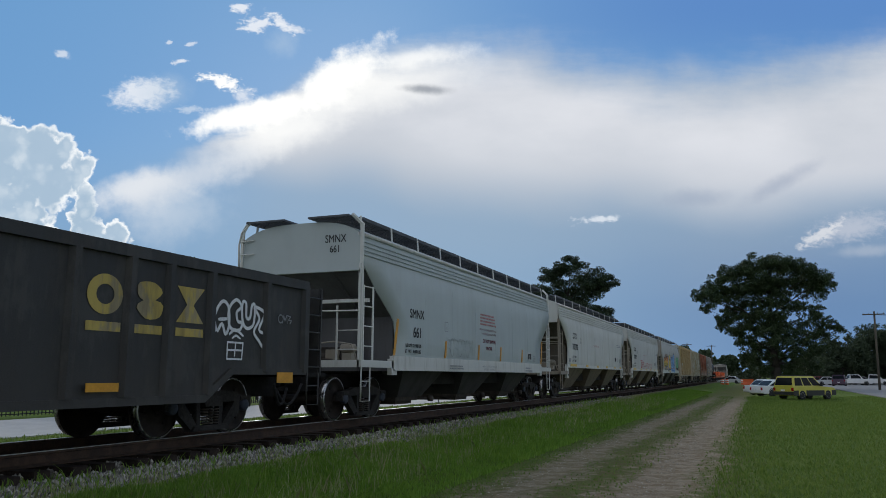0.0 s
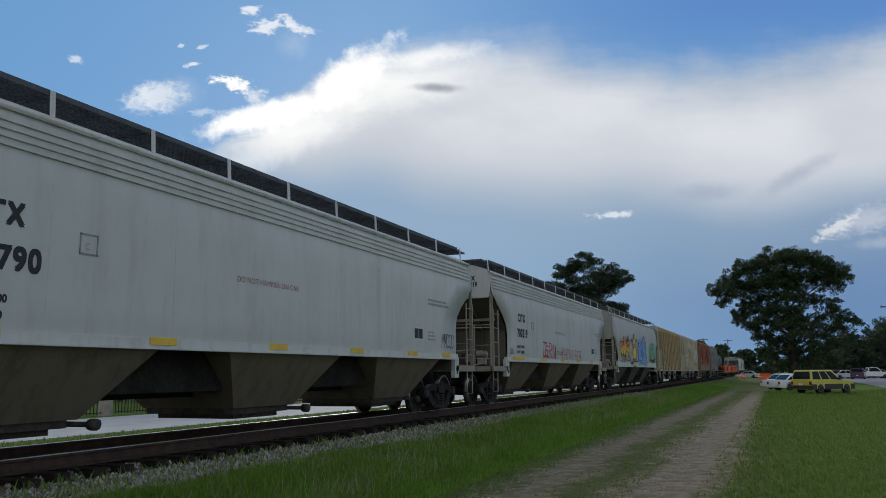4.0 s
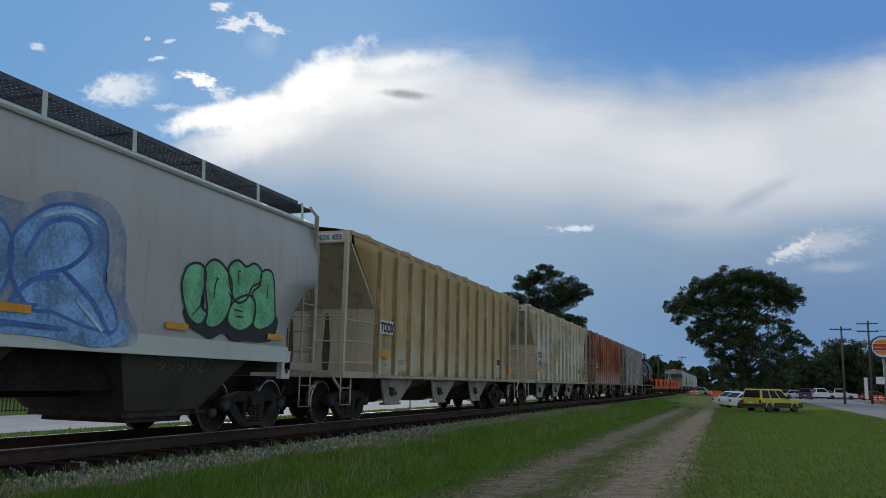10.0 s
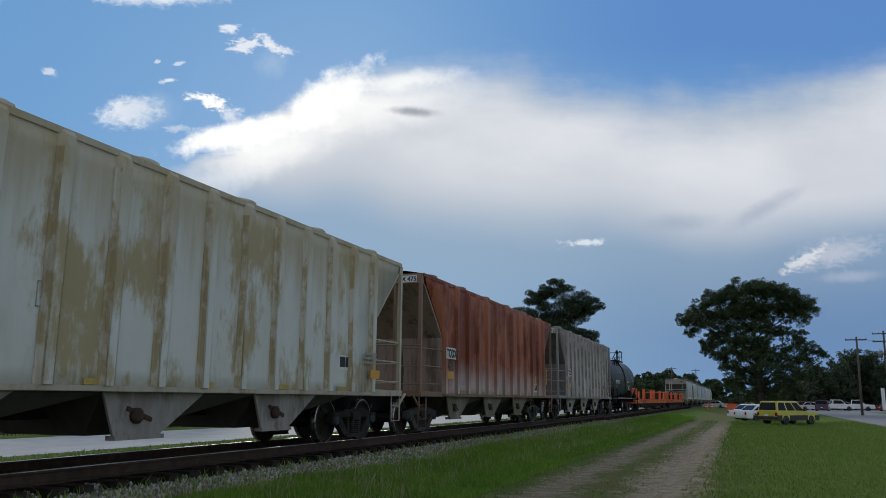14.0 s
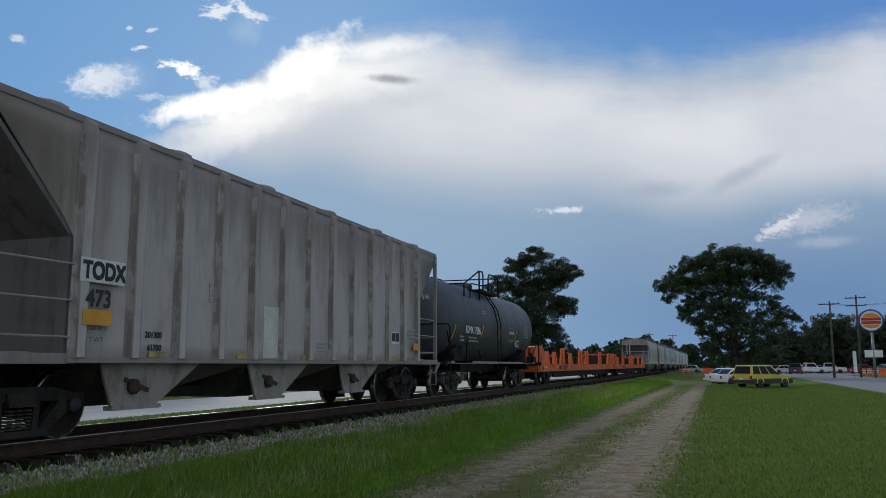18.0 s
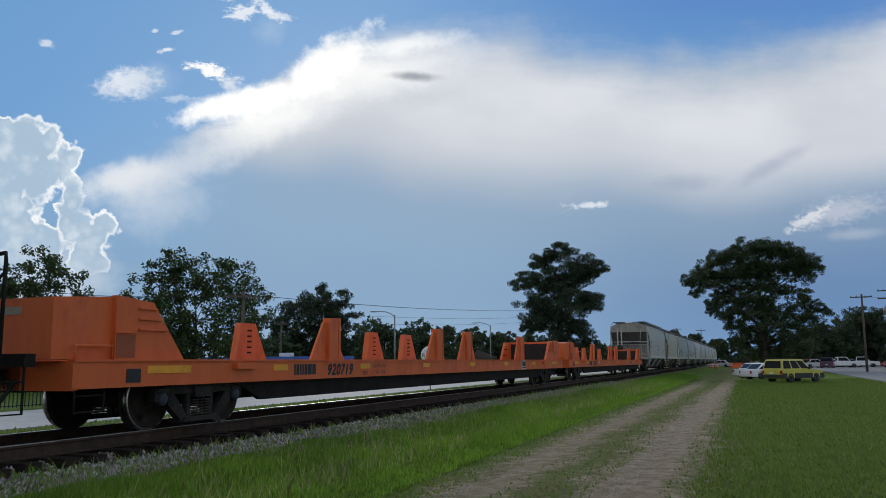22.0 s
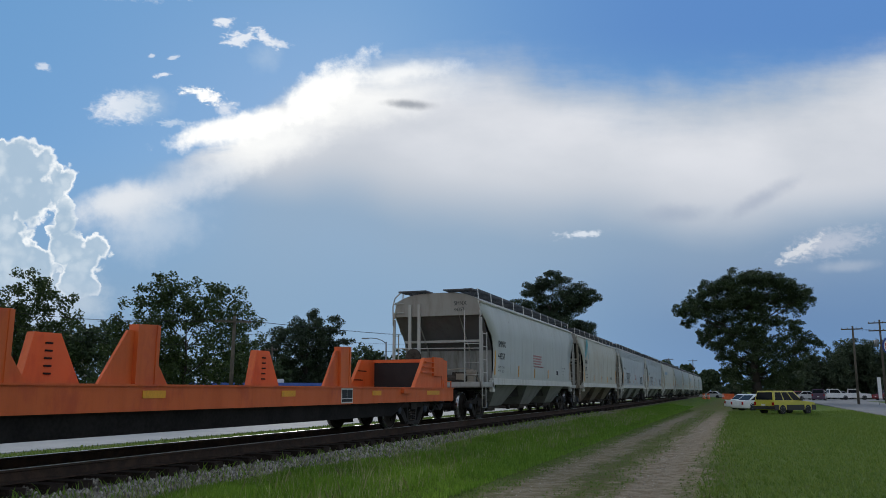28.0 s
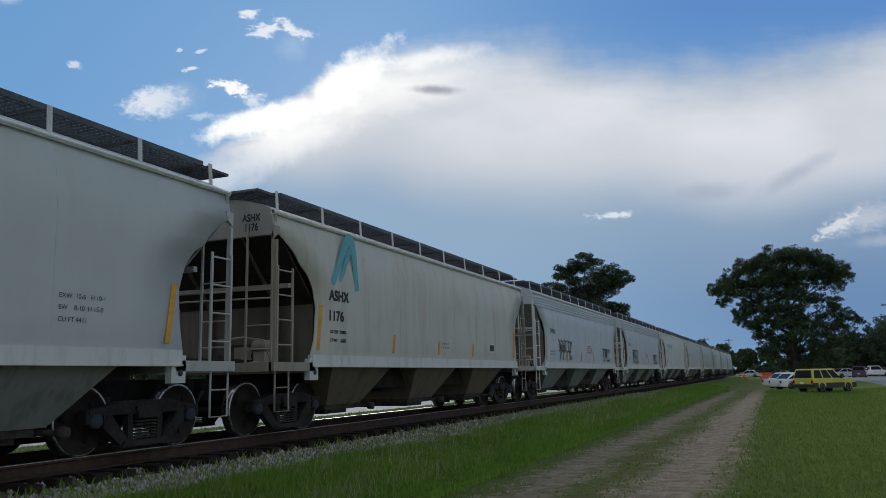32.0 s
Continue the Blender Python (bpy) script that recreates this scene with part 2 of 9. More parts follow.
    # small puffs, wisps and dark scraps
    for x, y, w, h, soft, m, f, t, p, strong, c in (
            (-385, 198, 46, 22, 0.75, 0.45, 0.25, 4, 0.3, 0.85, pale), (-360, 200, 50, 26, 0.95, 0.4, 0.2, 10, 0.0, 0.4, (0.5, 0.62, 0.75)),
            (-283, 214, 36, 10, 0.7, 0.5, 0.4, -16, 0.3, 0.95, white), (-255, 196, 16, 16, 0.9, 0.6, 0.5, -40, 0.3, 0.7, pale),
            (-236, 287, 26, 11, 0.7, 0.5, 0.4, 8, 0.5, 0.85, pale), (-208, 290, 22, 8, 0.8, 0.6, 0.5, -35, 0.5, 0.8, pale), (-188, 282, 18, 6, 0.8, 0.6, 0.5, -20, 0.4, 0.6, pale),
            (-259, 308, 16, 6, 0.7, 0.5, 0.4, 0, 0.4, 0.85, pale), (-486, 248, 11, 5, 0.8, 0.5, 0.3, -12, 0.3, 0.6, pale),
            (-332, 240, 12, 4, 0.8, 0.5, 0.5, 10, 0.4, 0.8, pale), (-350, 264, 6, 3, 0.8, 0.5, 0.4, 0, 0.4, 0.6, pale), (-322, 262, 9, 3, 0.8, 0.5, 0.4, 5, 0.4, 0.6, pale),
            (-322, 178, 26, 6, 0.9, 0.5, 0.4, -4, 0.3, 0.55, (0.7, 0.78, 0.87)), (-205, 262, 26, 22, 0.95, 0.4, 0.3, 10, 0.0, 0.35, (0.5, 0.62, 0.76)),
            (-340, 352, 120, 18, 0.8, 0.5, 0.2, 2, 0.2, 0.85, pale), (-570, 345, 30, 20, 0.9, 0.4, 0.2, 0, 0.0, 0.5, pale),
            (203, 38, 38, 6, 0.85, 0.5, 0.3, 4, 0.2, 0.95, (0.70, 0.76, 0.84)), (525, 28, 72, 22, 0.85, 0.4, 0.2, 12, 0.15, 0.85, (0.50, 0.55, 0.65)),
            (482, 18, 36, 10, 0.85, 0.4, 0.2, 30, 0.15, 0.75, (0.74, 0.76, 0.80)), (545, -2, 60, 10, 0.9, 0.4, 0.2, 4, 0.1, 0.6, (0.42, 0.49, 0.60)),
            (320, 64, 60, 16, 0.95, 0.4, 0.2, 4, 0.0, 0.6, (0.34, 0.41, 0.53)), (430, 84, 70, 14, 0.95, 0.4, 0.2, 28, 0.0, 0.55, (0.33, 0.39, 0.51)),
            (-20, 204, 42, 8, 0.9, 0.45, 0.2, -3, 0.0, 0.85, (0.30, 0.33, 0.38))):
        col = over(col, blob(x, y, w * 1.05, h * 1.1, soft, m * 0.35, f, t, p * 0.3, 0.0 if c[0] < 0.45 or h > 12 and strong < 0.6 else (0.75 if h < 13 else 0.32)), strong, c)
    # past the sight of the clip the sky stays broken cloud
    rest = g.noise(g.scaled(way, (1.0, 1.0, 2.2)), 2.4, 6, 0.55)
    other = g.mix(g.step(rest, 0.40, 0.62), g.mix(0.5, base, (0.20, 0.36, 0.62)), (0.80, 0.82, 0.85))
    col = g.mix(g.step(g.dot(way, -AZ_), 0.50, 0.74), other, col)
    g.put(back.inputs["Color"], col)
    back.inputs["Strength"].default_value = 1.0


sky_world()
sun = new("sun", bpy.data.lights.new("sun", "SUN"))
sun.data.energy, sun.data.angle, sun.data.color = 1.1, radians(11), (1.0, 0.95, 0.87)
sun.matrix_world = look((0, 0, 0), (math.sin(radians(SUN_AZ)), -math.cos(radians(SUN_AZ)), -math.tan(radians(SUN_EL))))
sun.location = (-60, 104, 45)

# ---- materials ----
def material(name, rough=0.6, metal=0.0, gloss=0.5):
    m = bpy.data.materials.new(name)
    m.use_nodes = True
    g = Graph(m.node_tree)
    b = m.node_tree.nodes["Principled BSDF"]
    b.inputs["Roughness"].default_value, b.inputs["Metallic"].default_value = rough, metal
    b.inputs["Specular IOR Level"].default_value = gloss
    return m, g, b


def relief(g, b, height, strength, distance):
    n = g.node("ShaderNodeBump")
    n.inputs["Strength"].default_value, n.inputs["Distance"].default_value = strength, distance
    g.put(n.inputs["Height"], height)
    g.put(b.inputs["Normal"], n.outputs[0])


def plain(name, color, rough=0.6, metal=0.0, vary=0.25, scale=3.0, bump=0.0, gloss=0.4):
    """One colour with mottling at two scales."""
    m, g, b = material(name, rough, metal, gloss)
    p = g.node("ShaderNodeTexCoord").outputs["Object"]
    n = g.math("ADD", g.math("MULTIPLY", g.noise(p, scale, 5), 0.6), g.math("MULTIPLY", g.noise(p, scale * 9, 4), 0.4))
    dark = tuple(c * (1 - vary) for c in color)
    light = tuple(min(1, c * (1 + vary)) for c in color)
    g.put(b.inputs["Base Color"], g.mix(g.step(n, 0.35, 0.65), dark, light))
    g.put(b.inputs["Roughness"], g.lin(n, 0.3, 0.7, rough - 0.08, rough + 0.1))
    if bump:
        relief(g, b, n, 0.5, bump)
    return m


def paint(name, color, dirt, amount=0.35, streak=0.5, rough=0.5, patches=None, patch_at=(0.5, 0.6), seed=0.0, low=0.3, patch_size=1.7, low_top=2.2, top=None, wash=None):
    """Weathered paint on steel: dirt that runs down in streaks, mottling, scuffs and, where given, worn patches."""
    m, g, b = material(name, rough)
    p = g.node("ShaderNodeTexCoord").outputs["Object"]
    q = g.node("ShaderNodeVectorMath", "ADD")
    g.put(q.inputs[0], p)
    q.inputs[1].default_value = (seed, seed * 1.7, seed * 0.6)
    p2 = q.outputs[0]
    run = g.noise(g.scaled(p2, (1.0, 1.0, 0.10)), 3.2, 6, 0.6)
    fine = g.noise(g.scaled(p2, (1.0, 1.0, 0.22)), 14.0, 4, 0.6)
    mott = g.noise(p2, 1.1, 5, 0.6)
    grain = g.noise(p2, 60.0, 3, 0.6)
    col = g.mix(g.math("MULTIPLY", g.step(mott, 0.35, 0.7), 0.5), color, tuple(c * 0.88 for c in color))
    if patches:
        f = g.math("ADD", g.math("MULTIPLY", g.noise(g.scaled(p2, (1, 1, 0.55)), patch_size, 7, 0.62), 0.84), g.math("MULTIPLY", fine, 0.16))
        col = g.mix(g.step(f, *patch_at), col, patches)
    f = g.math("MULTIPLY", g.step(g.math("ADD", g.math("MULTIPLY", run, 0.7), g.math("MULTIPLY", fine, 0.3)), 0.46, 0.68), streak)
    col = g.mix(f, col, dirt)
    z = g.node("ShaderNodeSeparateXYZ")
    g.put(z.inputs[0], p)
    splash = g.math("MULTIPLY", g.step(g.math("ADD", z.outputs[2], g.math("ADD", g.math("MULTIPLY", mott, 1.0), g.math("MULTIPLY", run, 0.5))), low_top + 0.2, low_top - 1.0), low)
    col = g.mix(splash, col, wash or dirt)
    col = g.mix(g.math("MULTIPLY", g.step(mott, 0.55, 0.8), amount), col, dirt)
    if top:
        col = g.mix(g.math("MULTIPLY", g.step(g.math("ADD", z.outputs[2], g.math("MULTIPLY", run, 2.4)), 3.7, 5.2), 0.75), col, top)
    g.put(b.inputs["Base Color"], col)
    g.put(b.inputs["Roughness"], g.lin(g.math("ADD", run, grain), 0.7, 1.3, rough - 0.1, rough + 0.18))
    relief(g, b, g.math("ADD", g.noise(p2, 2.5, 3), g.math("MULTIPLY", grain, 0.08)), 0.25, 0.012)
    return m
STEEL = plain("dark_underframe_steel", (0.018, 0.016, 0.015), 0.85, 0.0, 0.45, 2.0, 0.004, 0.15)
WHEEL = plain("rusty_wheel_steel", (0.028, 0.022, 0.019), 0.7, 0.0, 0.4, 5.0, 0.0, 0.2)
TREAD = plain("polished_wheel_rim", (0.42, 0.42, 0.43), 0.28, 1.0, 0.15, 8.0)
RAILTOP = plain("polished_rail_head", (0.62, 0.62, 0.63), 0.42, 1.0, 0.15, 4.0)
RUST = plain("rusty_rail_web", (0.055, 0.033, 0.022), 0.85, 0.0, 0.4, 6.0, 0.003)
WHITE_TRIM = paint("chalky_white_trim", (0.66, 0.66, 0.62), (0.25, 0.22, 0.17), 0.25, 0.35, 0.55)
BLACK = plain("black_lettering", (0.025, 0.027, 0.03), 0.6, 0, 0.2)
DARK_RED_INK = plain("dark_red_lettering", (0.16, 0.02, 0.035), 0.6, 0, 0.2)
RED_INK = plain("faded_red_lettering", (0.42, 0.17, 0.17), 0.6, 0, 0.2)
WHITE_INK = plain("white_lettering", (0.72, 0.73, 0.73), 0.55, 0, 0.15)
GREY_INK = plain("grey_lettering", (0.30, 0.31, 0.32), 0.6, 0, 0.15)
REFLECT = plain("yellow_reflector", (0.78, 0.50, 0.05), 0.4, 0, 0.12)
FLAT_AMBER = plain("faded_amber_reflector", (0.78, 0.36, 0.03), 0.5, 0, 0.12)
AMBER = plain("amber_reflector", (0.66, 0.31, 0.025), 0.4, 0, 0.12)
GRATE = plain("dark_galvanised_grating", (0.105, 0.110, 0.120), 0.6, 0.2, 0.25, 3.0, 0.0, 0.2)


def quad(bm, *pts):
    return bm.faces.new([bm.verts.new(p) for p in pts])


def box(bm, x0, x1, y0, y1, z0, z1):
    v = [bm.verts.new((x, y, z)) for z in (z0, z1) for y in (y0, y1) for x in (x0, x1)]
    for f in ((0, 2, 3, 1), (4, 5, 7, 6), (0, 1, 5, 4), (2, 6, 7, 3), (0, 4, 6, 2), (1, 3, 7, 5)):
        bm.faces.new([v[i] for i in f])


def tube(bm, p, q, r, n=6, r2=None):
    p, q = Vector(p), Vector(q)
    m = (q - p).to_track_quat("Z", "Y").to_matrix()
    r2 = r if r2 is None else r2
    rings = [[bm.verts.new(c + m @ Vector((k * math.cos(2 * math.pi * i / n), k * math.sin(2 * math.pi * i / n), 0))) for i in range(n)]
             for c, k in ((p, r), (q, r2))]
    for i in range(n):
        f = bm.faces.new((rings[0][i], rings[0][(i + 1) % n], rings[1][(i + 1) % n], rings[1][i]))
        f.smooth = n > 6
    bm.faces.new(rings[0][::-1])
    bm.faces.new(rings[1])


def pipe(bm, pts, r, n=6):
    """One bent tube through the points."""
    pts = [Vector(p) for p in pts]
    rings = []
    side = None
    for i, p in enumerate(pts):
        d = (pts[min(i + 1, len(pts) - 1)] - pts[max(i - 1, 0)]).normalized()
        if side is None:
            side = d.orthogonal().normalized()
        side = (side - d * side.dot(d)).normalized()
        other = d.cross(side)
        rings.append([bm.verts.new(p + (side * math.cos(2 * math.pi * k / n) + other * math.sin(2 * math.pi * k / n)) * r) for k in range(n)])
    for a, b in zip(rings, rings[1:]):
        for k in range(n):
            bm.faces.new((a[k], a[(k + 1) % n], b[(k + 1) % n], b[k])).smooth = True
    bm.faces.new(rings[0][::-1])
    bm.faces.new(rings[-1])


def beam(bm, p, q, w, h):
    """A square bar from p to q; w across (x or y), h the other way."""
    p, q = Vector(p), Vector(q)
    d = (q - p).normalized()
    side = Vector((1, 0, 0)) if abs(d.x) < 0.9 else Vector((0, 1, 0))
    other = d.cross(side).normalized()
    side = other.cross(d).normalized()
    v = [bm.verts.new(c + side * (i * w / 2) + other * (j * h / 2)) for c in (p, q) for i, j in ((-1, -1), (1, -1), (1, 1), (-1, 1))]
    for f in ((0, 1, 2, 3), (7, 6, 5, 4), (0, 4, 5, 1), (1, 5, 6, 2), (2, 6, 7, 3), (3, 7, 4, 0)):
        bm.faces.new([v[i] for i in f])


def prism(bm, pts, x0, x1):
    """A (y, z) outline pushed from x0 to x1."""
    a = [bm.verts.new((x0, y, z)) for y, z in pts]
    b = [bm.verts.new((x1, y, z)) for y, z in pts]
    bm.faces.new(a)
    bm.faces.new(b[::-1])
    for i in range(len(pts)):
        j = (i + 1) % len(pts)
        bm.faces.new((a[j], a[i], b[i], b[j]))


def lathe(bm, profile, n=20, axis="x", at=(0, 0, 0), closed=True):
    """Profile of (along, radius) turned about the x or y or z axis."""
    rings = []
    for s, r in profile:
        ring = []
        for i in range(n):
            c, d = r * math.cos(2 * math.pi * i / n), r * math.sin(2 * math.pi * i / n)
            p = (s, c, d) if axis == "x" else (d, s, c) if axis == "y" else (c, d, s)
            ring.append(bm.verts.new(Vector(at) + Vector(p)))
        rings.append(ring)
    for a, b in zip(rings, rings[1:]):
        for i in range(n):
            bm.faces.new((a[i], a[(i + 1) % n], b[(i + 1) % n], b[i])).smooth = True
    if closed:
        bm.faces.new(rings[0][::-1])
        bm.faces.new(rings[-1])


def slab(bm, rows, thick=0.02):
    """A sheet through rows of points (equal lengths), with a thickness towards -x."""
    outer = [[bm.verts.new(p) for p in row] for row in rows]
    inner = [[bm.verts.new((p[0] - thick, p[1], p[2])) for p in row] for row in rows]
    for g, flip in ((outer, False), (inner, True)):
        for r0, r1 in zip(g, g[1:]):
            for i in range(len(r0) - 1):
                f = (r0[i], r0[i + 1], r1[i + 1], r1[i])
                bm.faces.new(f[::-1] if flip else f).smooth = True
    for i in range(len(rows) - 1):
        bm.faces.new((outer[i][0], outer[i + 1][0], inner[i + 1][0], inner[i][0]))
        bm.faces.new((outer[i + 1][-1], outer[i][-1], inner[i][-1], inner[i + 1][-1]))
    for k in (0, -1):
        for i in range(len(rows[0]) - 1):
            bm.faces.new((outer[k][i + 1], outer[k][i], inner[k][i], inner[k][i + 1]))


def mesh_of(name, bm, mat):
    bmesh.ops.recalc_face_normals(bm, faces=bm.faces)
    me = bpy.data.meshes.new(name)
    bm.to_mesh(me)
    bm.free()
    me.materials.append(mat)
    return me


def part(name, bm, mat, parent, label=""):
    ob = new(name, mesh_of(name, bm, mat))
    ob.parent = parent
    return tagged(ob, label)


def made(fn, *args, **kw):
    bm = bmesh.new()
    fn(bm, *args, **kw)
    return bm


def thing(name, label, category, group="", kind="", at=None):
    ob = new(name)
    ob.empty_display_size = 0.3
    if at is not None:
        ob.matrix_world = at
    return tagged(ob, label, category, group, kind)


def twin(bm):
    """Mirrors all that is in bm to the other side of x = 0."""
    got = bmesh.ops.duplicate(bm, geom=bm.verts[:] + bm.edges[:] + bm.faces[:])
    vs = [e for e in got["geom"] if isinstance(e, bmesh.types.BMVert)]
    for v in vs:
        v.co.x = -v.co.x
    bmesh.ops.reverse_faces(bm, faces=[e for e in got["geom"] if isinstance(e, bmesh.types.BMFace)])
    return bm


SIDE = Matrix(((0, 0, 1, 0), (1, 0, 0, 0), (0, 1, 0, 0), (0, 0, 0, 1)))     # writing on the +x side, reading along +y
FACE = Matrix(((1, 0, 0, 0), (0, 0, -1, 0), (0, 1, 0, 0), (0, 0, 0, 1)))    # writing on the -y end


def stencil(me, d):
    """The same letters with strokes that are heavier by d on every side."""
    verts, faces, n = [], [], len(me.vertices)
    for k, (dx, dy) in enumerate(((-1, -1), (1, -1), (-1, 1), (1, 1))):
        verts += [(v.co.x + dx * d, v.co.y + dy * d, v.co.z + 0.0004 * k) for v in me.vertices]
        faces += [tuple(i + n * k for i in p.vertices) for p in me.polygons]
    out = bpy.data.meshes.new("lettering")
    out.from_pydata(verts, [], faces)
    out.update()
    return out


def words(text, size, mat, parent, m, shear=0.0, spacing=1.0, bold=0.0, squeeze=1.0, label=""):
    """Writing as flat mesh; m carries it to its place."""
    cu = bpy.data.curves.new("lettering", "FONT")
    cu.body, cu.size, cu.shear, cu.space_character = text, size, shear, spacing
    tmp = bpy.data.objects.new("lettering_tmp", cu)
    scene.collection.objects.link(tmp)
    bpy.context.view_layer.update()
    me = bpy.data.meshes.new_from_object(tmp.evaluated_get(bpy.context.evaluated_depsgraph_get()))
    bpy.data.objects.remove(tmp)
    if bold:
        me = stencil(me, bold)
    me.transform(m @ Matrix.Diagonal((squeeze, 1, 1, 1)))
    me.materials.clear()
    me.materials.append(mat)
    ob = new("lettering", me)
    ob.parent = parent
    return tagged(ob, label)


def on_side(x, y, z):
    return Matrix.Translation((x, y, z)) @ SIDE


def on_face(x, y, z):
    return Matrix.Translation((x, y, z)) @ FACE


def bars(bm, x, y, z, w, h, rows, seed=0):
    """Writing too small to read: rows of short bars on the side."""
    r = random.Random(seed)
    for i in range(rows):
        zz, yy = z - i * h * 1.9, y
        end = y + w * r.uniform(0.7, 1.0)
        while yy < end - 0.02:
            k = min(r.uniform(0.05, 0.16), end - yy)
            quad(bm, (x, yy, zz), (x, yy + k, zz), (x, yy + k, zz + h), (x, yy, zz + h))
            yy += k + 0.025


# ---- trucks, couplers ----
WR = 0.457


def wheelset_mesh():
    bm = bmesh.new()
    for s in (1, -1):
        lathe(bm, [(s * 0.80, 0.11), (s * 0.81, 0.15), (s * 0.775, 0.19), (s * 0.75, 0.36), (s * 0.80, 0.385), (s * 0.805, WR - 0.012),
                   (s * 0.70, WR), (s * 0.685, WR + 0.026), (s * 0.668, WR + 0.02), (s * 0.668, 0.38), (s * 0.72, 0.36), (s * 0.73, 0.18), (s * 0.67, 0.13)], 28)
    lathe(bm, [(-1.06, 0.05), (-1.06, 0.085), (1.06, 0.085), (1.06, 0.05)], 10)
    # a chalk mark and casting marks let one see the wheel turn
    for s in (1, -1):
        for k in range(3):
            c, d = math.cos(k * 2.1), math.sin(k * 2.1)
            box(bm, s * 0.775 - 0.006, s * 0.775 + 0.012, c * 0.27 - 0.03, c * 0.27 + 0.03, d * 0.27 - 0.03, d * 0.27 + 0.03)
    return mesh_of("wheelset", bm, WHEEL)


def rim_mesh():
    bm = bmesh.new()
    for s in (1, -1):
        lathe(bm, [(s * 0.808, WR - 0.026), (s * 0.808, WR - 0.008), (s * 0.80, WR + 0.001), (s * 0.70, WR + 0.003), (s * 0.70, WR - 0.02)], 28, closed=False)
    return mesh_of("tread", bm, TREAD)


def cap_mesh():
    bm = bmesh.new()
    for s in (1, -1):
        lathe(bm, [(s * 0.98, 0.10), (s * 1.08, 0.10), (s * 1.095, 0.085), (s * 1.11, 0.05), (s * 1.115, 0.01)], 14)
    return mesh_of("bearing_cap", bm, CAPBLUE)


def frame_mesh(s):
    """A cast side frame: top member, tension arms, columns, pedestals."""
    bm = bmesh.new()
    x0, x1 = (0.93, 1.07) if s > 0 else (-1.07, -0.93)
    w = 0.89
    prism(bm, [(-w - 0.17, 0.42), (-w - 0.17, 0.60), (-w + 0.12, 0.63), (-0.46, 0.70), (0.46, 0.70), (w - 0.12, 0.63), (w + 0.17, 0.60), (w + 0.17, 0.42),
               (w + 0.10, 0.42), (w + 0.10, 0.52), (w - 0.13, 0.52), (-w + 0.13, 0.52), (-w - 0.10, 0.52), (-w - 0.10, 0.42)], x0, x1)
    for d in (1, -1):
        prism(bm, [(d * (w - 0.13), 0.53), (d * (w - 0.24), 0.55), (d * 0.30, 0.16), (d * 0.34, 0.10), (d * 0.46, 0.12), (d * (w - 0.13), 0.36)], x0 + 0.01, x1 - 0.01)
        prism(bm, [(d * 0.22, 0.16), (d * 0.31, 0.16), (d * 0.34, 0.64), (d * 0.25, 0.64)], x0 + 0.02, x1 - 0.02)
        box(bm, x0 - 0.02, x1 + 0.02, d * w - 0.13, d * w + 0.13, 0.545, 0.60)
    prism(bm, [(-0.46, 0.09), (0.46, 0.09), (0.40, 0.17), (-0.40, 0.17)], x0 - 0.03, x1 + 0.03)
    return mesh_of("side_frame", bm, TRUCKMAT)


def spring_mesh(s):
    bm = bmesh.new()
    for x in (0.94, 1.05):
        for y in (-0.13, 0.0, 0.13):
            for k in range(6):
                lathe(bm, [(0.185 + k * 0.043, 0.048), (0.198 + k * 0.043, 0.060), (0.211 + k * 0.043, 0.048)], 8, "z", (s * x, y, 0))
    return mesh_of("spring_nest", bm, SPRINGMAT)


def bolster_mesh():
    bm = bmesh.new()
    prism(bm, [(-0.20, 0.46), (0.20, 0.46), (0.23, 0.62), (-0.23, 0.62)], -1.12, 1.12)
    lathe(bm, [(0.60, 0.30), (0.74, 0.30)], 16, "z")
    box(bm, -0.62, 0.62, -0.55, -0.47, 0.30, 0.44)
    box(bm, -0.62, 0.62, 0.47, 0.55, 0.30, 0.44)
    for s in (1, -1):
        for d in (1, -1):
            box(bm, s * 0.72 - 0.05, s * 0.72 + 0.05, d * 0.40, d * 0.46, 0.28, 0.52)
            beam(bm, (s * 0.5, d * 0.5, 0.38), (s * 0.7, d * 0.43, 0.45), 0.05, 0.05)
    return mesh_of("truck", bm, TRUCKMAT)


TRUCKMAT = plain("cast_truck_steel", (0.030, 0.027, 0.025), 0.85, 0.0, 0.5, 3.0, 0.004, 0.2)
SPRINGMAT = plain("dusty_spring_steel", (0.06, 0.05, 0.042), 0.75, 0.0, 0.4, 6.0, 0.0, 0.2)
CAPBLUE = plain("painted_bearing_cap", (0.040, 0.047, 0.062), 0.6, 0.0, 0.4, 10.0, 0.0, 0.25)
TRUCK = dict(bolster=bolster_mesh(), frames=[frame_mesh(1), frame_mesh(-1)], springs=[spring_mesh(1), spring_mesh(-1)],
             wheels=wheelset_mesh(), rim=rim_mesh(), cap=cap_mesh())


PALE_FRAMES = {}


def pale_frame(me):
    """The same casting under a coat of grey dust."""
    if me.name not in PALE_FRAMES:
        PALE_FRAMES[me.name] = me.copy()
        PALE_FRAMES[me.name].materials[0] = DUST_GREY
    return PALE_FRAMES[me.name]


DUST_GREY = plain("dust_grey_casting", (0.075, 0.070, 0.062), 0.85, 0, 0.5, 4.0, 0.01, 0.2)


